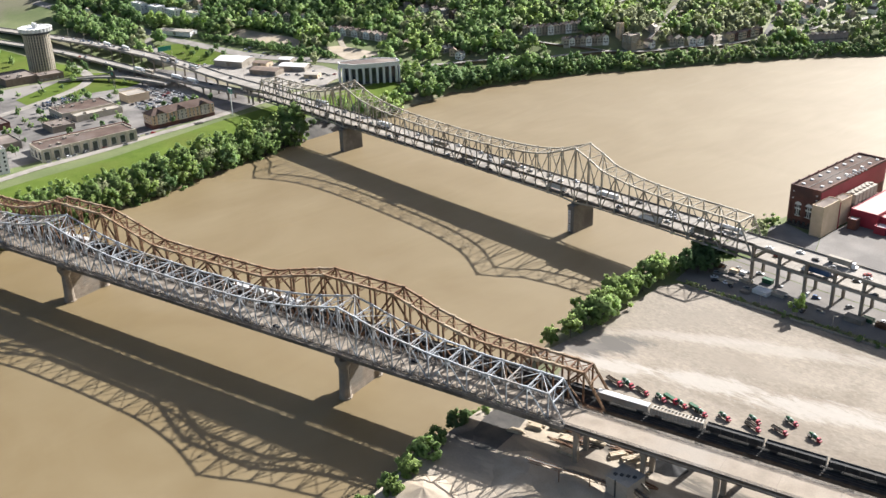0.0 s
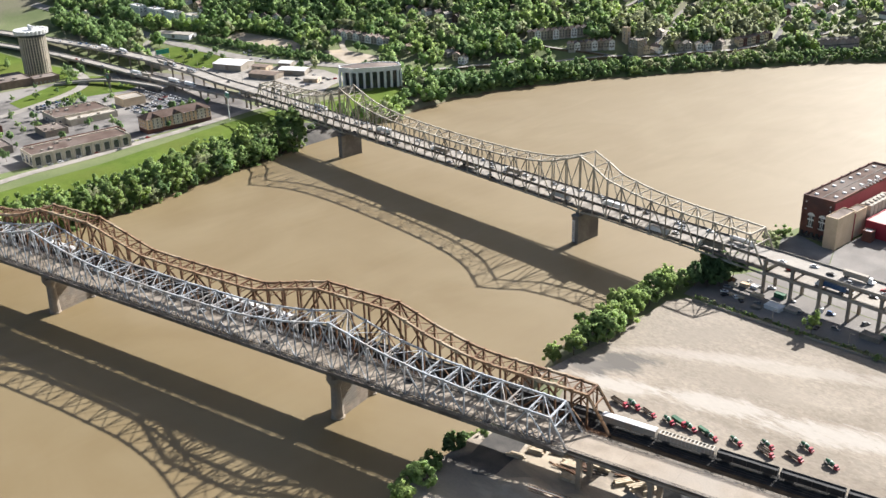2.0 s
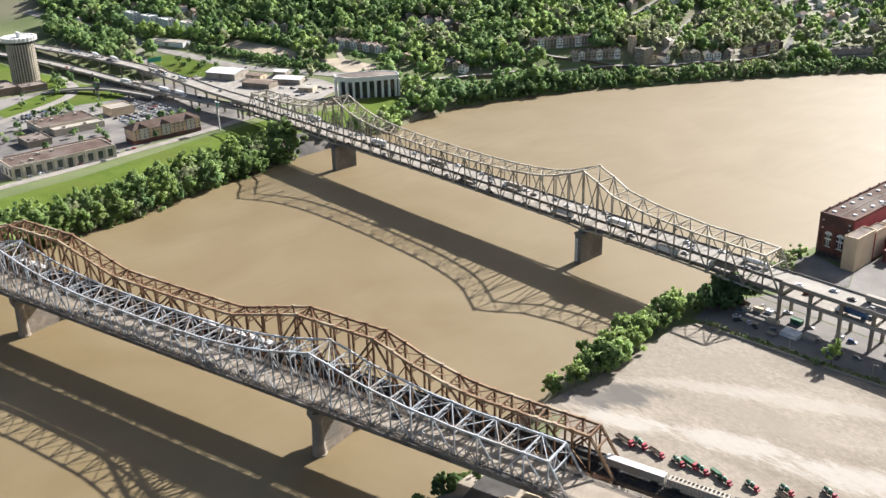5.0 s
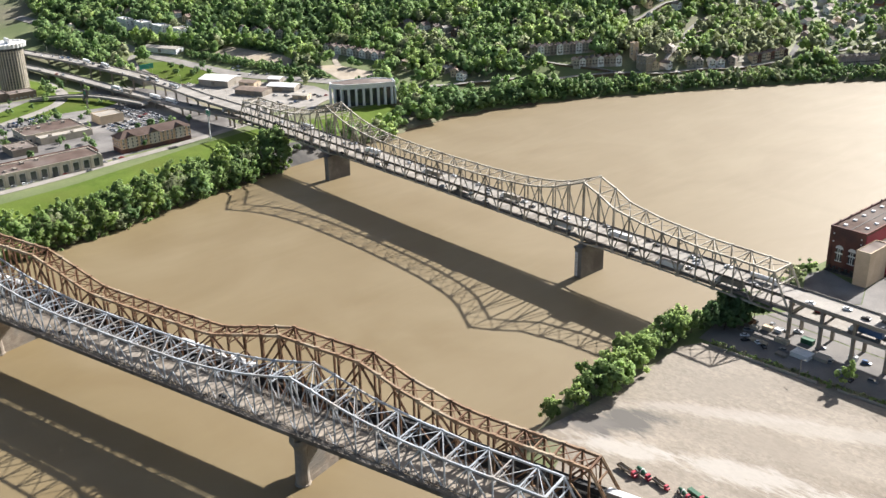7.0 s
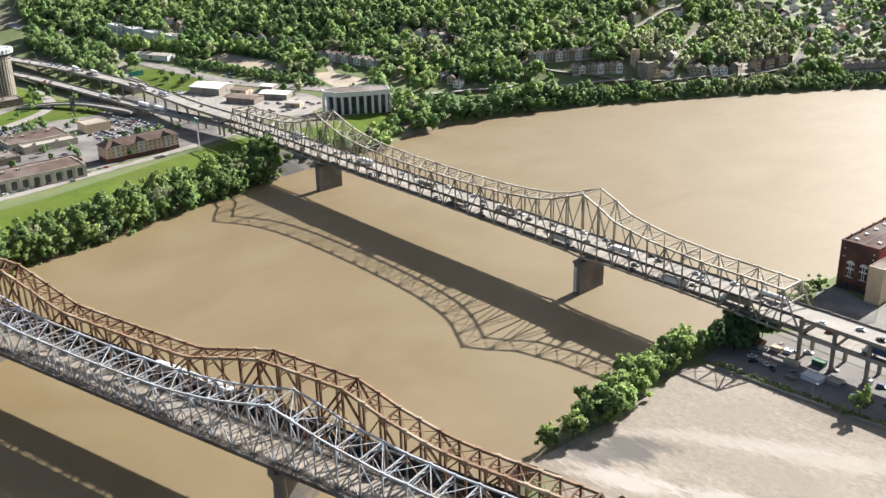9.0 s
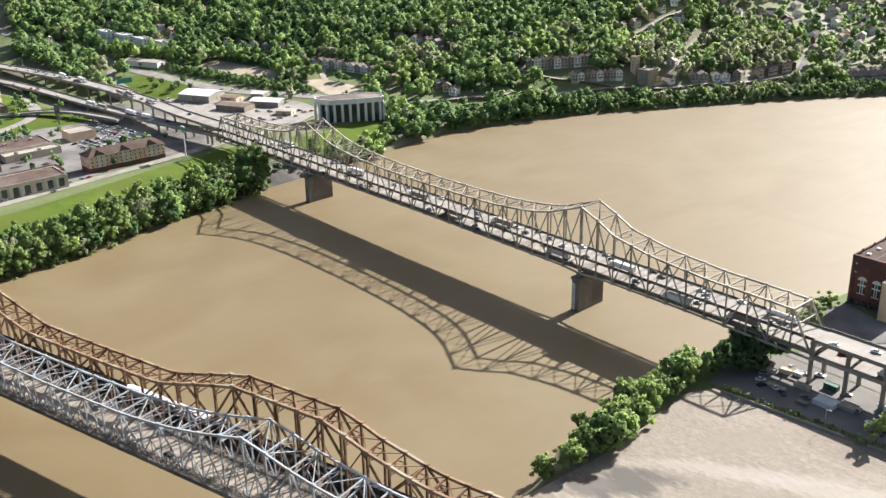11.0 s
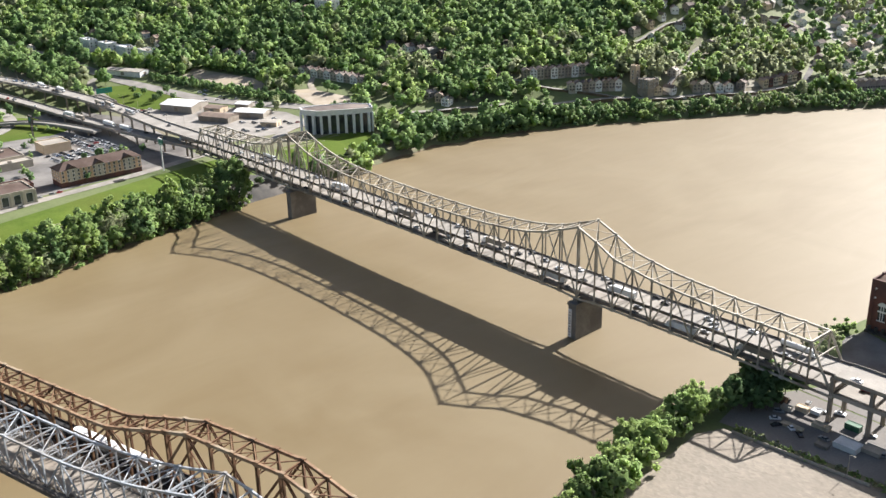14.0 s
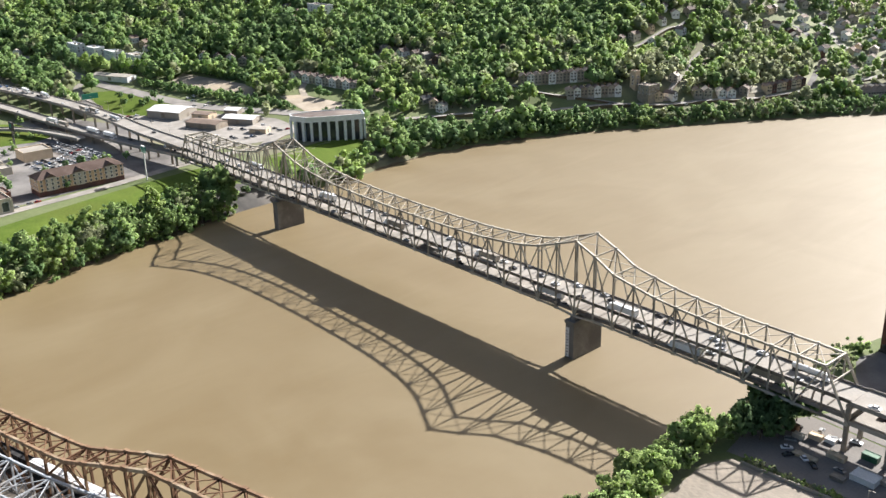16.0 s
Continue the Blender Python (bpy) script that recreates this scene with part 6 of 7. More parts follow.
# low hedges on the terraces under the hill
hx, hy = np.meshgrid(np.arange(-700, -420, 4.2), np.arange(80, 205, 4.2))
hx, hy = (hx + rng.uniform(-1.5, 1.5, hx.shape)).ravel(), (hy + rng.uniform(-1.5, 1.5, hy.shape)).ravel()
ok = inside(hx, hy, [(-690, 106), (-655, 112), (-511, 162), (-470, 164), (-440, 182), (-425, 190), (-430, 176), (-487, 157), (-541, 134), (-665, 98)]) | inside(hx, hy, [(-681, 151), (-571, 180), (-548, 160), (-540, 166), (-563, 198), (-668, 168)]) | inside(hx, hy, [(-703, 40), (-642, 47), (-672, 66), (-711, 52)])
ok &= ~np.any([(hx - c[0]) ** 2 + (hy - c[1]) ** 2 < (c[2] - 2.5) ** 2 for c in KEEP_C], axis=0)
hx, hy = hx[ok], hy[ok]
# thick scrub between the river road and the water
bx, by = np.meshgrid(np.arange(-330, 60, 5.4), np.arange(200, 720, 5.4))
bx, by = (bx + rng.uniform(-2, 2, bx.shape)).ravel(), (by + rng.uniform(-2, 2, by.shape)).ravel()
dist = (np.interp(by, LEFT_Y, LEFT_X) - bx) * 0.78
ok = (dist > 4.5) & (dist < 28) & (bx < 430 - 0.44 * (by + 464))
bx, by = bx[ok], by[ok]
ok = open_land(bx, by)
hx, hy = np.concatenate([hx, bx[ok]]), np.concatenate([hy, by[ok]])
low = np.concatenate([np.zeros(len(px), bool), np.ones(len(hx), bool)])
px, py, patch = np.concatenate([px, hx]), np.concatenate([py, hy]), np.concatenate([patch, rng.uniform(-2.2, 0.6, len(hx))])
quads, index = [], []


def shore_near(x, y):
    return (float(np.interp(y, LEFT_Y, LEFT_X)) - x) * 0.78


for i in range(len(px)):
    q = models[rng.integers(8)]
    w, sc = rng.uniform(0, 6.28), rng.uniform(0.7, 1.4) * (0.5 if low[i] and px[i] > -340 and py[i] > 330 else 0.62 if low[i] and px[i] > -340 else 0.5 if low[i] else 0.68 if py[i] > 330 and shore_near(px[i], py[i]) < 34 else 0.98 if py[i] > 640 and px[i] > -420 else 1.16)
    c, s = math.cos(w) * sc, math.sin(w) * sc
    r = np.array([[c, -s, 0], [s, c, 0], [0, 0, sc * rng.uniform(0.85, 1.2)]])
    turn_ = np.array([[math.cos(w), -math.sin(w), 0], [math.sin(w), math.cos(w), 0], [0, 0, 1]])
    quads.append(np.concatenate([q[:, :, :3] @ r.T + np.array([px[i], py[i], land_at(px[i], py[i]) - 0.4]), q[:, :, 3:] @ turn_.T], 2))
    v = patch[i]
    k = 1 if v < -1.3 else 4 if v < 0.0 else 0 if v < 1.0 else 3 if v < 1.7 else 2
    index.append(np.full(len(q), k))
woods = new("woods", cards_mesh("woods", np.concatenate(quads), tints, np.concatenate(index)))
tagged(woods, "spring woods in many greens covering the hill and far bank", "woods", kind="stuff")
g = Geo()
for i in range(0, int((~low).sum()), 2):
    z = land_at(px[i], py[i])
    g.tube((px[i], py[i], z - 0.5), (px[i], py[i], z + 4.5), 0.3, 0.18, 5, caps=False)
tagged(new("woodland_trunks", g.mesh("woodland_trunks", ["bark"])), "dark tree trunks under the woods", "trunks", kind="stuff")

# ---- vehicles ----
def wheel_mesh(r, w):
    g = Geo().tube((0, -w / 2, 0), (0, w / 2, 0), r, r, 12, 0)
    g.tube((0, -w / 2 - 0.02, 0), (0, w / 2 + 0.02, 0), r * 0.55, r * 0.55, 8, 1)
    return g.mesh("wheel", ["tyre", "paver"])


CAR_WHEEL, LORRY_WHEEL = wheel_mesh(0.34, 0.24), wheel_mesh(0.5, 0.35)


def side_shape(profile, w, inset=0.0):
    """A side view pulled across the width, a little narrower at the top."""
    g = Geo()
    n = len(profile)
    top = max(z for _, z in profile)
    for sy in (-1, 1):
        g.v.extend((x, sy * (w / 2 - inset * (z / top)), z) for x, z in profile)
    g.f = [tuple(range(n)), tuple(range(2 * n - 1, n - 1, -1))] + [(i, i + n, (i + 1) % n + n, (i + 1) % n) for i in range(n)]
    g.f = [f[::-1] for f in g.f]
    g.m = [0] * len(g.f)
    return g


def wheels(own, mesh, places):
    for x, y, z in places:
        ob = new("wheel", mesh)
        ob.parent, ob.location = own, (x, y, z)


def make_car(paint, word, suv=False, simple=False):
    own = thing("car", (0, 0, 0), f"{word} {'off-road car' if suv else 'saloon car'} standing on the road", "car", "cars")
    h = 1.25 if suv else 1.0
    body = [(-2.2, 0.25), (2.2, 0.25), (2.25, 0.65), (1.3, 0.85), (-1.7 if not suv else -2.1, 0.92), (-2.25, 0.8)]
    shell = side_shape(body, 1.8, 0.05)
    shell.box(-1.05 if not suv else -1.9, -0.66, 0.54 + h * 0.86, 0.3, 0.66, 0.6 + h * 0.87)
    part("body", shell, paint, own)
    cab = [(-1.6 if not suv else -2.1, 0.85), (1.1, 0.83), (0.35, 0.55 + h * 0.85), (-1.0 if not suv else -1.9, 0.55 + h * 0.87)]
    part("cabin", side_shape(cab, 1.66, 0.18), "glass", own, "dark glazed cabin")
    if not simple:
        wheels(own, CAR_WHEEL, [(sx, sy, 0.34) for sx in (-1.35, 1.4) for sy in (-0.8, 0.8)])
    return own


def make_semi(trailer, word, tank=False):
    own = thing("semi_trailer_truck", (0, 0, 0), f"articulated lorry with a {word} trailer", "lorry", "lorries on the bridge")
    cab = [(5.6, 0.6), (8.4, 0.6), (8.5, 1.6), (7.4, 1.9), (7.0, 3.4), (5.6, 3.5)]
    part("cab", side_shape(cab, 2.4, 0.08), "car_white", own)
    part("windscreen", Geo().box(7.08, -1.0, 2.0, 7.45, 1.0, 2.9), "glass", own)
    if tank:
        part("tank", Geo().tube((-7.4, 0, 2.3), (5.0, 0, 2.3), 1.15, 1.15, 14), trailer, own, "pale metal tank")
    else:
        g = Geo().box(-7.8, -1.25, 1.2, 5.1, 1.25, 4.0)
        part("trailer", g, trailer, own, f"{word} box trailer")
    part("chassis", Geo().box(-7.6, -0.5, 0.8, 8.0, 0.5, 1.2), "dark_steel", own)
    wheels(own, LORRY_WHEEL, [(x, y, 0.5) for x in (-6.6, -5.4, 5.6, 7.7) for y in (-1.0, 1.0)])
    return own


def make_yard_lorry(kind):
    """Yard lorry: red cab, and a green drum, a green box or a long grey bed."""
    word = {"drum": "dark green mixer drum", "box": "dark green box body", "bed": "long grey-brown dump bed"}[kind]
    own = thing("lorry", (0, 0, 0), f"red-cabbed lorry with a {word} in the yard", "lorry", "parked yard lorries")
    part("cab", side_shape([(2.6, 0.6), (5.0, 0.6), (5.05, 1.7), (4.3, 2.0), (3.9, 3.0), (2.6, 3.05)], 2.4, 0.1), "cab_red", own, "red cab")
    part("windscreen", Geo().box(3.95, -1.0, 1.95, 4.35, 1.0, 2.7), "glass", own)
    part("chassis", Geo().box(-4.8, -0.6, 0.7, 2.8, 0.6, 1.1), "dark_steel", own)
    if kind == "drum":
        g = Geo().tube((-3.6, 0, 2.9), (-1.6, 0, 2.6), 0.8, 1.35, 12).tube((-1.6, 0, 2.6), (0.6, 0, 2.35), 1.35, 1.3, 12).tube((0.6, 0, 2.35), (1.9, 0, 2.2), 1.3, 0.8, 12)
        dr = part("drum", g, "lorry_green", own, "dark green mixer drum")
        part("drum_band", Geo().tube((-0.75, 0, 2.5), (-0.35, 0, 2.46), 1.4, 1.4, 12), "white", dr)
        part("chute", Geo().beam((-3.4, 0, 2.4), (-5.0, 0, 1.6), 0.7, 0.25).beam((-3.9, 0, 3.4), (-3.4, 0, 2.4), 0.9, 0.3), "lorry_green", own)
        part("water_tank", Geo().tube((2.1, -0.9, 1.9), (2.1, 0.9, 1.9), 0.4, 0.4, 8), "white", own)
    elif kind == "box":
        part("body", Geo().box(-4.8, -1.2, 1.1, 2.3, 1.2, 2.8).box(-4.6, -1.25, 1.2, -4.4, 1.25, 2.9), "lorry_green", own)
    else:
        g = Geo().box(-6.6, -1.25, 1.1, 2.3, 1.25, 1.3)
        for y0, y1 in ((-1.25, -1.12), (1.12, 1.25)):
            g.box(-6.6, y0, 1.3, 2.3, y1, 2.4)
        g.box(2.15, -1.12, 1.3, 2.3, 1.12, 2.5).box(-6.6, -1.12, 1.3, -6.45, 1.12, 2.3)
        part("bed", g, "pier", own, "open dump bed")
    wheels(own, LORRY_WHEEL, [(x, y, 0.5) for x in (-3.8, -2.6, 3.7) for y in (-1.0, 1.0)])
    return own


def place(x, y, z, deg):
    return Matrix.Translation((x, y, z)) @ Matrix.Rotation(radians(deg), 4, "Z")


paints = [("car_white", "white"), ("car_grey", "grey"), ("car_black", "black"), ("car_red", "dark red"), ("car_grey", "silver grey"), ("car_blue", "dark blue")]
cars = [make_car(p, w, k % 2 == 1, True) for k, (p, w) in enumerate(paints)]
plain_cars = [make_car(p, w, k % 2 == 0, True) for k, (p, w) in enumerate(paints)]
semis = [make_semi("car_white", "white"), make_semi("paver", "pale grey"), make_semi("white", "white", True), make_semi("car_blue", "blue")]
lorries = {k: make_yard_lorry(k) for k in ("drum", "box", "bed")}
rv = random.Random(21)
first = set()


def paint_of(kinds_):
    return rv.choices(kinds_, (30, 22, 20, 4, 24, 3))[0]




def park(kind, m):
    if kind.name in first:
        return copy_thing(kind, m)
    first.add(kind.name)
    kind.matrix_basis = m
    return kind


def inside_lot(x, y):
    lot = [(-540, -54), (-536, -36), (-500, -22), (-456, -24), (-452, -49), (-447, -84), (-484, -84)]
    hit_ = False
    for i in range(len(lot)):
        (x1, y1), (x2, y2) = lot[i], lot[i - 1]
        if (y1 > y) != (y2 > y) and x < (x2 - x1) * (y - y1) / (y2 - y1) + x1:
            hit_ = not hit_
    return hit_ and not (-516 < x < -488 and -82 < y < -52)


lanes = ((3.3, 180), (6.6, 180), (9.9, 0), (13.0, 0))
taken = []
lorry_spots = [(26.0, 0, 0), (112.0, 2, 2), (-64.0, 1, 1), (-136.0, 1, 0), (-205.0, 0, 1), (-300.0, 2, 3), (180.0, 1, 2), (240.0, 0, 3)]
for s, k, ln in lorry_spots:
    d, a = lanes[ln]
    park(semis[k], place(s + 0.7, d, 29.6, a))
    taken.append((s, ln, 29.6))
for s, k, ln in ((95.0, 1, 1), (-20.0, 0, 1), (60.0, 0, 0), (-110.0, 1, 2), (168.0, 3, 1)):
    d, a = lanes[ln]
    park(semis[k], place(s + 0.7, d, 22.9 if s < 133 else 21.6, a))
    taken.append((s, ln, 22.9))
for count, z in ((62, 29.6), (30, 22.9)):
    made = 0
    while made < count:
        s, ln = rv.uniform(-380, 310), rv.randrange(4)
        if any(l == ln and zz == z and abs(s - t) < 16 for t, l, zz in taken) or 128 < s < 137:
            continue
        taken.append((s, ln, z))
        d, a = lanes[ln]
        park(paint_of(cars), place(s + 0.7, d + rv.uniform(-0.3, 0.3), z if (z > 25 or s < 133) else 21.6, a + rv.uniform(-1, 1)))
        made += 1
# on the blue bridge
for s, d in ((-20, -17), (-72, -9), (-130, -16), (60, -10), (-250, -10)):
    p = NEAR(s, d, 21.5)
    park(rv.choice(cars[1:3]), place(p.x, p.y, p.z, 14.84 + (180 if d > -13 else 0)))
# motorway on the left bank
for k in range(26):
    t = rv.uniform(0.02, 0.9)
    x = -390 - 480 * t
    y = float(np.interp(x, [-860, -790, -730, -665, -600, -530, -460, -386], [-36, -18, -5, 3, 9, 10, 7, 8.2]))
    z = float(np.interp(x, [-860, -730, -600, -530, -460, -386], [27, 26.6, 27.6, 28.3, 29, 29.6]))
    park((paint_of(cars) if k % 6 else rv.choice(semis[:3])), place(x, y + rv.choice((-4.5, -1.5, 1.8, 4.8)), z + 0.03, 180 if k % 2 else 0))
for k in range(14):
    x = -395 - 420 * rv.random()
    y = float(np.interp(x, [-840, -761, -707, -660, -612, -559, -491, -432, -386], [-62, -41, -30, -23, -18.5, -14, -8, 0, 8.2]))
    z = float(np.interp(x, [-840, -761, -707, -660, -612, -559, -491, -432, -386], [21, 20, 19, 18.6, 18.8, 19.6, 20.8, 22, 22.9]))
    park((paint_of(cars) if k % 3 else rv.choice(semis[:2])), place(x, y + rv.choice((-3, 0, 3)), z + 0.05, 8 if k % 2 else 188))
# car parks in the town: rows under and beside the motorway, and by the showroom
for r in range(10):
    for c in range(32):
        x, y = -541 + c * 3.05, -84 + r * 6.6 + (1.2 if r % 2 else 0) + c * 0.25
        if rv.random() < 0.74 and inside_lot(x, y):
            park(paint_of(plain_cars), place(x, y, land_at(x, y) + 0.12, 90 + rv.choice((0, 180)) + rv.uniform(-3, 3)))
for row_ in range(3):
    for c in range(11):
        if rv.random() < 0.85:
            x, y = -533 - 0.8 * c - row_ * 10, -144 + c * 4.0
            park(paint_of(plain_cars), place(x, y, land_at(x, y) + 0.12, 12 + rv.uniform(-3, 3)))
for c in range(13):
    y = -206 + c * 8.2 + rv.uniform(-2, 2)
    x = float(np.interp(y, [-215, -165, -118, -75], [-366.5, -371, -380, -386]))
    park(paint_of(plain_cars), place(x + rv.choice((0, 0, 9)), y, land_at(x, y) + 0.4, 95))
for c in range(70):
    x, y = rv.choice((rv.uniform(-590, -540), rv.uniform(-480, -424))), rv.uniform(40, 125)
    x, y = round(x / 3.1) * 3.1, round(y / 7.0) * 7.0
    if not any(a < x < cc - 5 and b + 5 < y < dd for a, b, cc, dd in KEEP_R):
        park(paint_of(plain_cars), place(x, y, land_at(x, y) + 0.18, 90 + rv.uniform(-4, 4)))
for x, y, a in ((-255, 444, 55), (-228, 490, 58), (-214, 516, 60), (-196, 550, 58), (-178, 580, 55), (-298, 388, 52), (-420, 152, 170), (-500, 145, 170), (-590, 118, 170), (-680, 104, 176)):
    park(paint_of(plain_cars), place(x, y, land_at(x, y) + 0.62, a))

# lorries in the yard
for x, y, k, a in ((151.5, -143, "bed", -8), (156.5, -140.5, "drum", -12), (165.5, -140.6, "bed", -10), (174.5, -139.4, "drum", -14), (178.5, -137, "box", -12), (184, -137, "drum", -14), (190, -135, "box", -12), (194, -136.5, "drum", -10), (203.1, -132.1, "drum", -12), (213.4, -125, "drum", -12), (216.4, -130, "bed", -12), (225.8, -124.3, "bed", -10), (225.3, -114.8, "drum", -14), (238.3, -118.7, "drum", -14)):
    park(lorries[k], place(x, y, 9.2, a) @ Matrix.Scale(0.84, 4))
for k, x, y, a in ((0, 126, -14, 150), (2, 131, -16, 140), (4, 150, 3, 20), (1, 160, -6, 100), (5, 172, 4, 10), (0, 146, 26, 80), (3, 152, 30, 70), (2, 164, 6, 120), (1, 190, 6, 60), (0, 178, 30, 0), (4, 185, 40, 90), (1, 128, 6, 30), (0, 134, 10, 10), (0, 118, -12, 40), (2, 121, -16, 60), (1, 116, -6, 30), (4, 139, -12, 170), (0, 168, -12, 165), (1, 182, -10, 10), (2, 175, -16, 95), (0, 210, 2, 80), (4, 215, 4, 85), (1, 121, 8, 100), (2, 113, 4, 60)):
    park(cars[k], place(x, y, 9.16, a))


# ---- freight train on the railway bridge's far track ----
def freight(kind, s):
    lab = {"box": "pale grey boxcar on the railway bridge", "rib": "white rib-sided hopper wagon on the railway viaduct", "coal": "black open coal wagon on the railway bridge"}[kind]
    z0, dm = 20.26, 6.6
    own = thing("freight_wagon", tuple(NEAR(s, dm, z0)), lab, "wagon", "freight train")
    a, b, d0, d1 = s - 11.6, s + 11.6, dm - 1.5, dm + 1.5
    part("underframe", NEAR.slab(Geo(), a, b, dm - 1.1, dm + 1.1, z0 + 1.0, z0 + 1.4), "dark_steel", own)
    if kind == "box":
        part("body", NEAR.slab(Geo(), a, b, d0, d1, z0 + 1.4, z0 + 4.3), "paver", own)
        part("roof", NEAR.slab(NEAR.slab(Geo(), a - 0.1, b + 0.1, d0 - 0.1, d1 + 0.1, z0 + 4.3, z0 + 4.45), a - 0.1, b + 0.1, dm - 0.7, dm + 0.7, z0 + 4.45, z0 + 4.6), "white", own, "white roof")
        part("door", NEAR.slab(Geo(), s - 1.6, s + 1.6, d0 - 0.12, d0, z0 + 1.5, z0 + 4.1), "pier", own)
    else:
        mt, top = ("paver", z0 + 4.0) if kind == "rib" else ("black", z0 + 3.9)
        g = Geo()
        NEAR.slab(g, a, b, d0, d0 + 0.2, z0 + 1.4, top); NEAR.slab(g, a, b, d1 - 0.2, d1, z0 + 1.4, top)
        NEAR.slab(g, a, a + 0.2, d0 + 0.2, d1 - 0.2, z0 + 1.4, top); NEAR.slab(g, b - 0.2, b, d0 + 0.2, d1 - 0.2, z0 + 1.4, top)
        part("body", g, mt, own)
        part("load", NEAR.slab(Geo(), a + 0.2, b - 0.2, d0 + 0.2, d1 - 0.2, z0 + 1.4, top - 0.5), "black" if kind == "coal" else "pier", own)
        for k in range(15 if kind == "rib" else 5):
            q = a + 0.8 + k * (1.54 if kind == "rib" else 5.4)
            g = NEAR.slab(Geo(), q - 0.12, q + 0.12, d0 - 0.2, d0, z0 + 1.4, top)
            if kind == "rib":
                NEAR.slab(g, q - 0.3, q + 0.3, d0, d1, top, top + 0.15)
            part("rib", g, "dust" if kind == "rib" else "dark_steel", own)
    for q in (s - 8, s + 8):
        g = Geo()
        for dq in (-1, 1):
            g.tube(NEAR(q + dq, dm - 1.1, z0 + 0.46), NEAR(q + dq, dm + 1.1, z0 + 0.46), 0.46, 0.46, 10)
        NEAR.slab(g, q - 1.6, q + 1.6, dm - 1.2, dm - 1.0, z0 + 0.5, z0 + 1.0); NEAR.slab(g, q - 1.6, q + 1.6, dm + 1.0, dm + 1.2, z0 + 0.5, z0 + 1.0)
        part("bogie", g, "dark_steel", own)


for k in range(-20, 7):
    freight("rib" if k == 1 else "box" if k in (0, -8, -9, -15) else "coal", 158 + 24.2 * k)


# ---- quarry yard: heaps, conveyor, hopper, stacks ----
def heap(name, x, y, r, h, mat, label, seed, squash=1.0):
    bm = bmesh.new()
    rows_, cols_ = 14, 40
    rngs = np.random.default_rng(seed).uniform(0, 6.28, 6)
    top = bm.verts.new((x, y, 9.0 + h))
    prev = None
    for i in range(1, rows_ + 1):
        f = i / rows_
        ringv = []
        for j in range(cols_):
            w = 2 * math.pi * j / cols_
            wob = 1 + 0.10 * math.sin(2 * w + rngs[0]) + 0.07 * math.sin(3 * w + rngs[1]) + 0.03 * math.sin(9 * w + rngs[2])
            rr = r * f * wob
            z = 9.0 + h * (1 - f) ** 1.05 + 0.25 * math.sin(w * 7 + rngs[3]) * f * (1 - f) * 2 + 0.2 * math.sin(w * 13 + f * 9) * f * (1 - f)
            ringv.append(bm.verts.new((x + rr * math.cos(w), y + rr * math.sin(w) * squash, z if i < rows_ else 8.9)))
        for j in range(cols_):
            k = (j + 1) % cols_
            if prev:
                bm.faces.new((prev[j], ringv[j], ringv[k], prev[k]))
            else:
                bm.faces.new((top, ringv[j], ringv[k]))
        prev = ringv
    for f in bm.faces:
        f.smooth = True
    bmesh.ops.recalc_face_normals(bm, faces=bm.faces[:])
    me = bpy.data.meshes.new(name)
    bm.to_mesh(me); bm.free()
    me.materials.append(MAT[mat])
    return tagged(new(name, me), label, "heap", "mounds in the yard")


heap("sand_mound", 173, -225, 19, 3.6, "sand", "large pale sand heap with sliding flanks", 1, 0.9)
heap("sand_mound", 188, -215, 13, 2.6, "sand", "pale sand heap beside the conveyor", 2)
heap("sand_mound", 151, -262, 14, 4, "sand", "pale sand heap near the trees", 3)
heap("coal_mound", 207, -177, 8.5, 4.0, "black", "black coal heap under the road approach", 4)
heap("gravel_mound", 222, -236, 15, 6, "gravel", "grey gravel heap in the yard", 5)
heap("gravel_mound", 186, -262, 14, 6, "gravel", "grey gravel heap in the yard", 6)


def lattice(own, p, q, w, h):
    p, q = Vector(p), Vector(q)
    up_ = Vector((0, 0, h))
    side = (q - p).cross(Vector((0, 0, 1))).normalized() * w / 2
    for o in (side, -side, side + up_, up_ - side):
        part("chord", Geo().beam(p + o, q + o, 0.16, 0.16), "rust_steel", own)
    n = max(3, int((q - p).length / (h * 1.3)))
    for sgn in (1, -1):
        for k in range(n):
            a, b = p + (q - p) * k / n + side * sgn, p + (q - p) * (k + 1) / n + side * sgn
            part("lacing", Geo().beam(a, b + up_, 0.1, 0.1), "rust_steel", own)
    part("belt", Geo().beam(p + up_ * 0.8, q + up_ * 0.8, w * 0.8, 0.12), "dark_steel", own)


conv = thing("conveyor", (190, -214, 9), "rusty lattice belt conveyor rising to the sand heap", "conveyor")
lattice(conv, (203, -206, 11), (174, -226, 19), 1.6, 1.5)
part("leg", Geo().beam((184, -219, 9), (184, -219, 16.2), 0.3, 0.3).beam((194, -212, 9), (194, -212, 13.6), 0.3, 0.3), "rust_steel", conv)
conv2 = thing("conveyor", (235, -205, 9), "long rusty belt conveyor across the yard", "conveyor")
lattice(conv2, (206, -203, 12), (262, -214, 11), 1.6, 1.5)
for x in (220, 236, 252):
    part("leg", Geo().beam((x, -205.8 - (x - 220) * 0.2, 9), (x, -205.8 - (x - 220) * 0.2, 11.6), 0.3, 0.3), "rust_steel", conv2)
hop = thing("hopper_house", (205, -203, 9), "pale grey hopper house with rooftop hatches", "building")
part("wall", Geo().box(199.5, -209, 8.8, 210, -198, 16.5), "paver", hop)
part("roof", Geo().box(199.2, -209.3, 16.5, 210.3, -197.7, 16.9), "paver", hop)
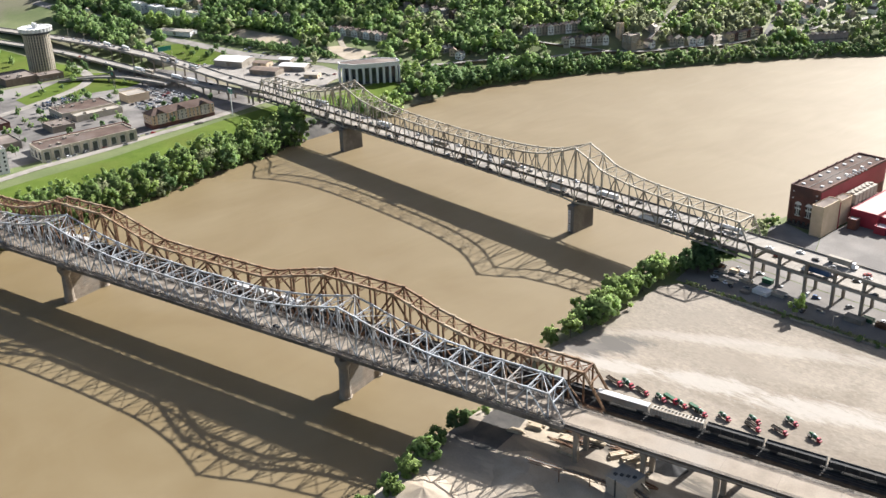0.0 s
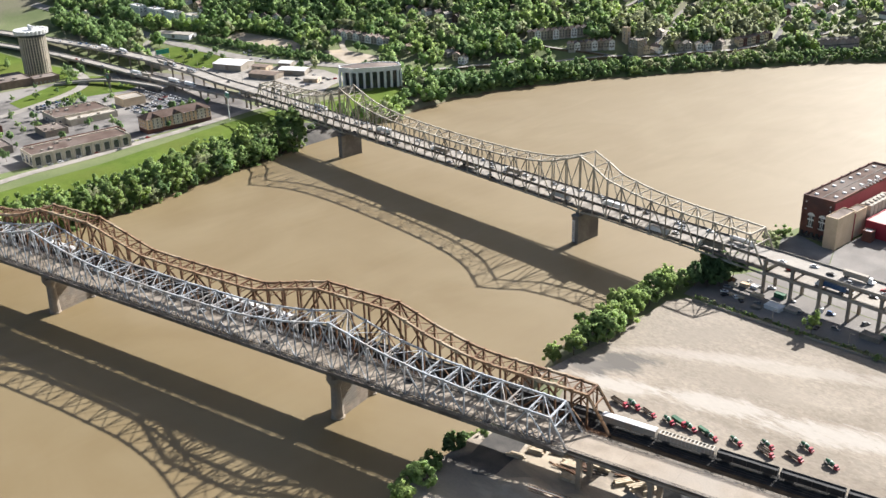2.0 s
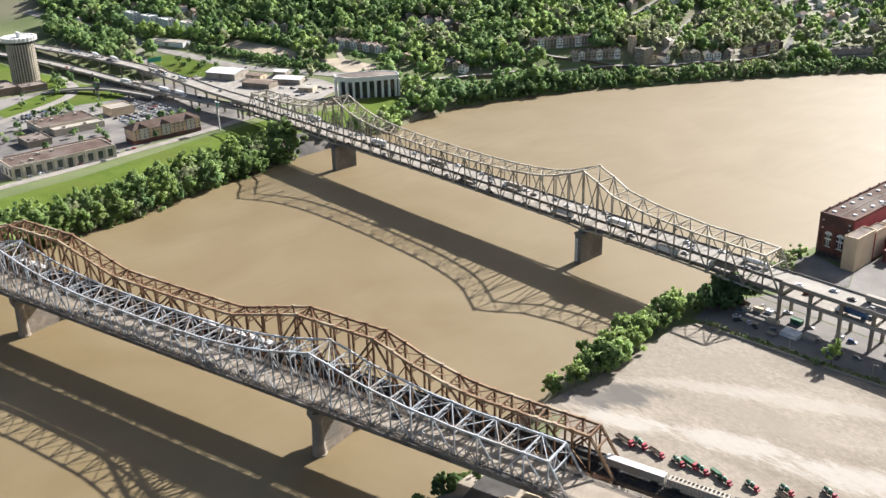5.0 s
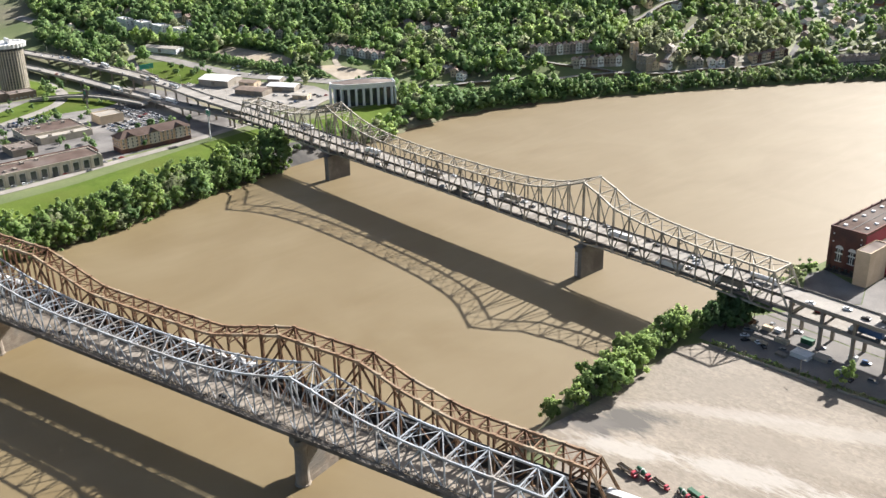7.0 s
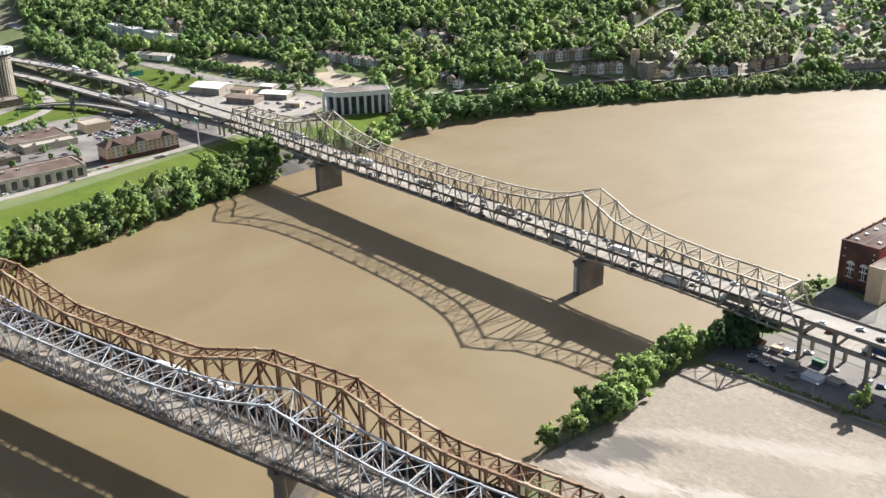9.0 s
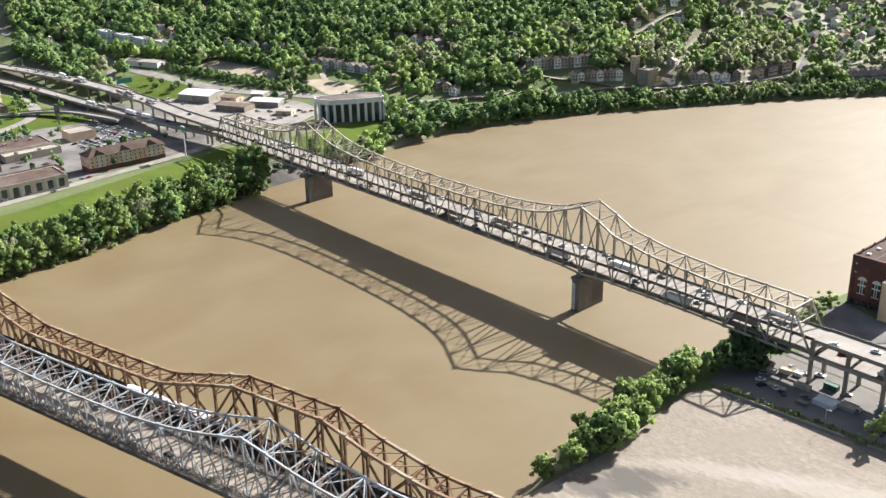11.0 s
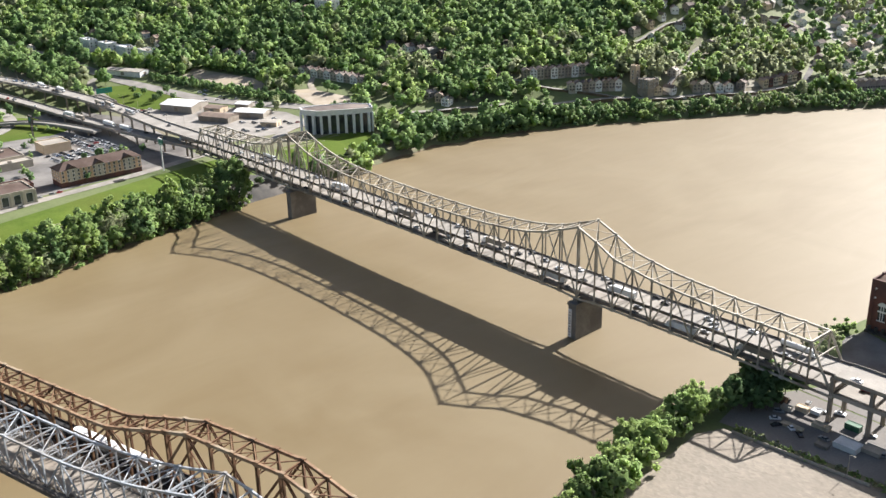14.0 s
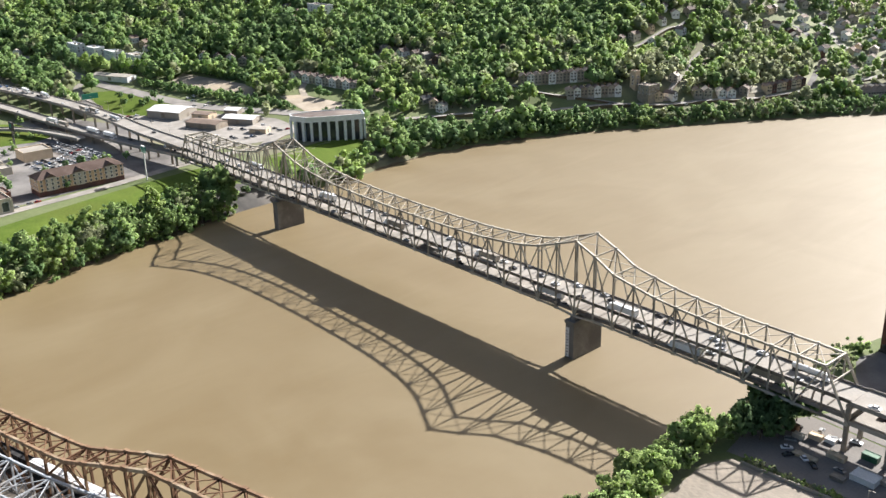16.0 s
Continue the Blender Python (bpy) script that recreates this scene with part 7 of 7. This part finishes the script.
for k in range(4):
    part("hatch", Geo().box(201 + k * 2.2, -206.5 + k * 1.2, 16.9, 202.3 + k * 2.2, -205.2 + k * 1.2, 17.4), "dark_steel", hop)
part("spout", Geo().tube((210, -200, 14), (213, -198, 10), 0.6, 0.45), "grey_steel", hop)
part("ladder", Geo().box(204, -209.35, 9, 204.6, -209.05, 17.2), "dark_steel", hop)

# stacks of timber and rail under the approaches
rs = random.Random(3)
for x, y, a, n, lab in ((150, -196, 20, 9, "stack of pale timber beams"), (158, -189, 24, 10, "stack of pale timber beams"), (166, -193, 18, 8, "stack of weathered timber"), (176, -186, 12, 9, "stack of weathered timber"), (188, -187, 62, 11, "stack of pale poles"), (194, -185, 62, 11, "stack of pale poles"), (199, -183, 62, 9, "stack of pale poles"), (140, -190, 16, 7, "stack of weathered timber"), (172, -200, 15, 8, "stack of weathered timber"), (146, -204, 25, 6, "stack of pale timber beams")):
    own = thing("timber_stack", (x, y, 9.1), lab + " lying on the gravel", "timber", "stacks in the yard")
    M4 = place(x, y, 9.1, a)
    for k in range(n):
        lay, pos = divmod(k, 4)
        ln = rs.uniform(5, 9)
        g = Geo().box(-ln / 2, -2 + pos * 1.0 + lay * 0.3, lay * 0.55, ln / 2, -1.2 + pos * 1.0 + lay * 0.3, 0.5 + lay * 0.55)
        g.v = [tuple(M4 @ Vector(v)) for v in g.v]
        part("beam", g, "timber", own)

for k in range(12):
    x, y = 150 + rs.uniform(0, 70), -196 + rs.uniform(0, 16)
    mt = rs.choice(("timber", "side_steel", "rust_steel"))
    own = thing("scrap_stack", (x, y, 9.1), {"timber": "loose stack of weathered timber", "side_steel": "loose stack of grimy steel sections", "rust_steel": "loose stack of rusty rails"}[mt] + " on dark ground", "stack", "stacks in the yard")
    for q in range(5):
        ln, a = rs.uniform(5, 13), radians(15 + rs.uniform(-14, 14))
        v, o = Vector((math.cos(a), math.sin(a), 0)) * ln / 2, Vector((x + rs.uniform(-2, 2), y + rs.uniform(-2.2, 2.2), 9.35 + 0.32 * (q // 3)))
        part("beam", Geo().beam(o - v, o + v, rs.uniform(0.3, 0.7), 0.35), mt, own)

# yard wall below the viaduct, with posts
wall = thing("yard_wall", (165, -29, 9), "low concrete wall with weeds between the two yards", "wall")
for k in range(14):
    x0, y0 = 112 + k * 9.0, -33.2 + k * 0.72
    x1, y1 = x0 + 8.7, y0 + 0.70
    if k == 6:
        continue
    part("wall_panel", Geo().beam((x0, y0, 9.6), (x1, y1, 9.6), 0.4, 1.4), "paver", wall)
for x, y in ((157, -28.5), (196, -24.6), (224, -22)):
    pole = thing("lamp_pole", (x, y, 9), "thin grey lamp pole by the yard wall", "lamp post", "lamp posts")
    part("pole", Geo().tube((x, y, 9), (x, y, 18), 0.14, 0.09), "grey_steel", pole)
    part("arm", Geo().beam((x, y, 17.8), (x + 1.6, y, 18.1), 0.1, 0.1), "grey_steel", pole)
    part("lamp_head", Geo().box(x + 1.4, y - 0.2, 18.0, x + 2.2, y + 0.2, 18.2), "paver", pole)
# barge tender, crates and scrap under the viaduct
for x, y, a, b, h, mt, lab in ((148, -11, 9, 6, 2.2, "white", "white steel yard tank frame"), (156, -7, 7, 5, 1.6, "paver", "pale concrete trough"), (143, 3, 6, 3, 2.4, "lorry_green", "green skip on the asphalt"), (199, -7, 10, 5, 2.6, "pier", "grey cargo box with ribs"), (204, -2, 6, 3, 2.0, "lorry_green", "green cargo box on the asphalt"), (122, 2, 5, 3, 1.8, "tan", "tan canvas-covered stack"), (127, 4, 4, 3, 1.5, "white", "white crate on the asphalt"), (117, -2, 4, 2.4, 1.6, "beige", "cream crate on the asphalt"), (126, -13, 9, 2.4, 1.0, "timber", "stack of tan planks"), (134, -5, 7, 3, 1.6, "timber", "heap of tan boards"), (112, 2, 5, 3, 2.0, "rust_steel", "rusty skip of scrap"), (141, -17, 5, 3, 1.2, "pier", "grey pallet load"), (212, -4, 6, 2.5, 2.4, "rust_steel", "rusty box of scrap"), (166, 3, 4, 2.5, 2.2, "white", "white cabin")):
    own = thing("container", (x, y, 9.15), lab + " in the yard", "container", "yard clutter")
    part("shell", Geo().box(x - a / 2, y - b / 2, 9.13, x + a / 2, y + b / 2, 9.13 + h), mt, own)
    for q in (y - b / 2, y + b / 2):
        part("rim", Geo().box(x - a / 2 - 0.1, q - 0.12, 9.0 + h, x + a / 2 + 0.1, q + 0.12, 9.3 + h), mt, own)
    for k in range(4):
        q = x - a / 2 + (k + 0.5) * a / 4
        part("rib", Geo().box(q - 0.12, y - b / 2 - 0.12, 9.13, q + 0.12, y - b / 2, 9.1 + h), mt, own)

# signs and lamp posts in the town
sign = thing("tall_sign", (-540, -69, 13), "tall twin-posted sign with a black panel", "sign")
for dx in (-1.5, 1.5):
    part("post", Geo().tube((-540 + dx, -69, 12.5), (-540 + dx, -69, 29), 0.45, 0.4), "dark_steel", sign)
part("panel", Geo().box(-544, -69.7, 29, -536, -68.3, 36), "dark_steel", sign, "black sign panel")
part("panel_face", Geo().box(-542, -69.8, 31.5, -538, -69.7, 34.5), "sign_green", sign, "green emblem")
sign = thing("inn_sign", (-381, -30, 13), "white pole sign with a green panel", "sign")
part("post", Geo().tube((-381, -30, 12.5), (-381, -30, 33), 0.5, 0.45), "white", sign)
part("panel", Geo().box(-384, -30.5, 33, -378, -29.5, 38), "white", sign)
for z0, z1 in ((34.6, 37.4), (33.4, 34.1)):
    part("panel_face", Geo().box(-383.4, -30.62, z0, -378.6, -30.5, z1), "sign_green", sign)
    part("side_face", Geo().box(-378, -30.45, z0, -377.88, -29.55, z1), "sign_green", sign)
gantry = thing("road_sign", (-628, 30, 20), "green overhead road sign on a steel post", "sign")
part("post", Geo().tube((-628, 24, 14), (-628, 24, 31), 0.4, 0.35), "grey_steel", gantry)
part("panel", Geo().box(-628.3, 24, 26.5, -627.9, 40, 31.5), "sign_green", gantry)
for k in range(14):
    x = -400 - k * 30
    y = float(np.interp(x, [-860, -790, -730, -665, -600, -530, -460, -386], [-36, -18, -5, 3, 9, 10, 7, 8.2])) + 7.2
    z = float(np.interp(x, [-860, -730, -600, -530, -460, -386], [27, 26.6, 27.6, 28.3, 29, 29.6]))
    pole = thing("street_lamp", (x, y, z), "thin grey motorway lamp post", "lamp post", "lamp posts")
    pole["label"] = "thin grey lamp post on the motorway parapet"
    part("pole", Geo().tube((x, y, z), (x, y, z + 10), 0.13, 0.08), "grey_steel", pole)
    part("arm", Geo().beam((x, y, z + 9.9), (x, y - 2.2, z + 10.4), 0.1, 0.1), "grey_steel", pole)
    part("lamp_head", Geo().box(x - 0.2, y - 2.9, z + 10.3, x + 0.2, y - 2.0, z + 10.5), "paver", pole)
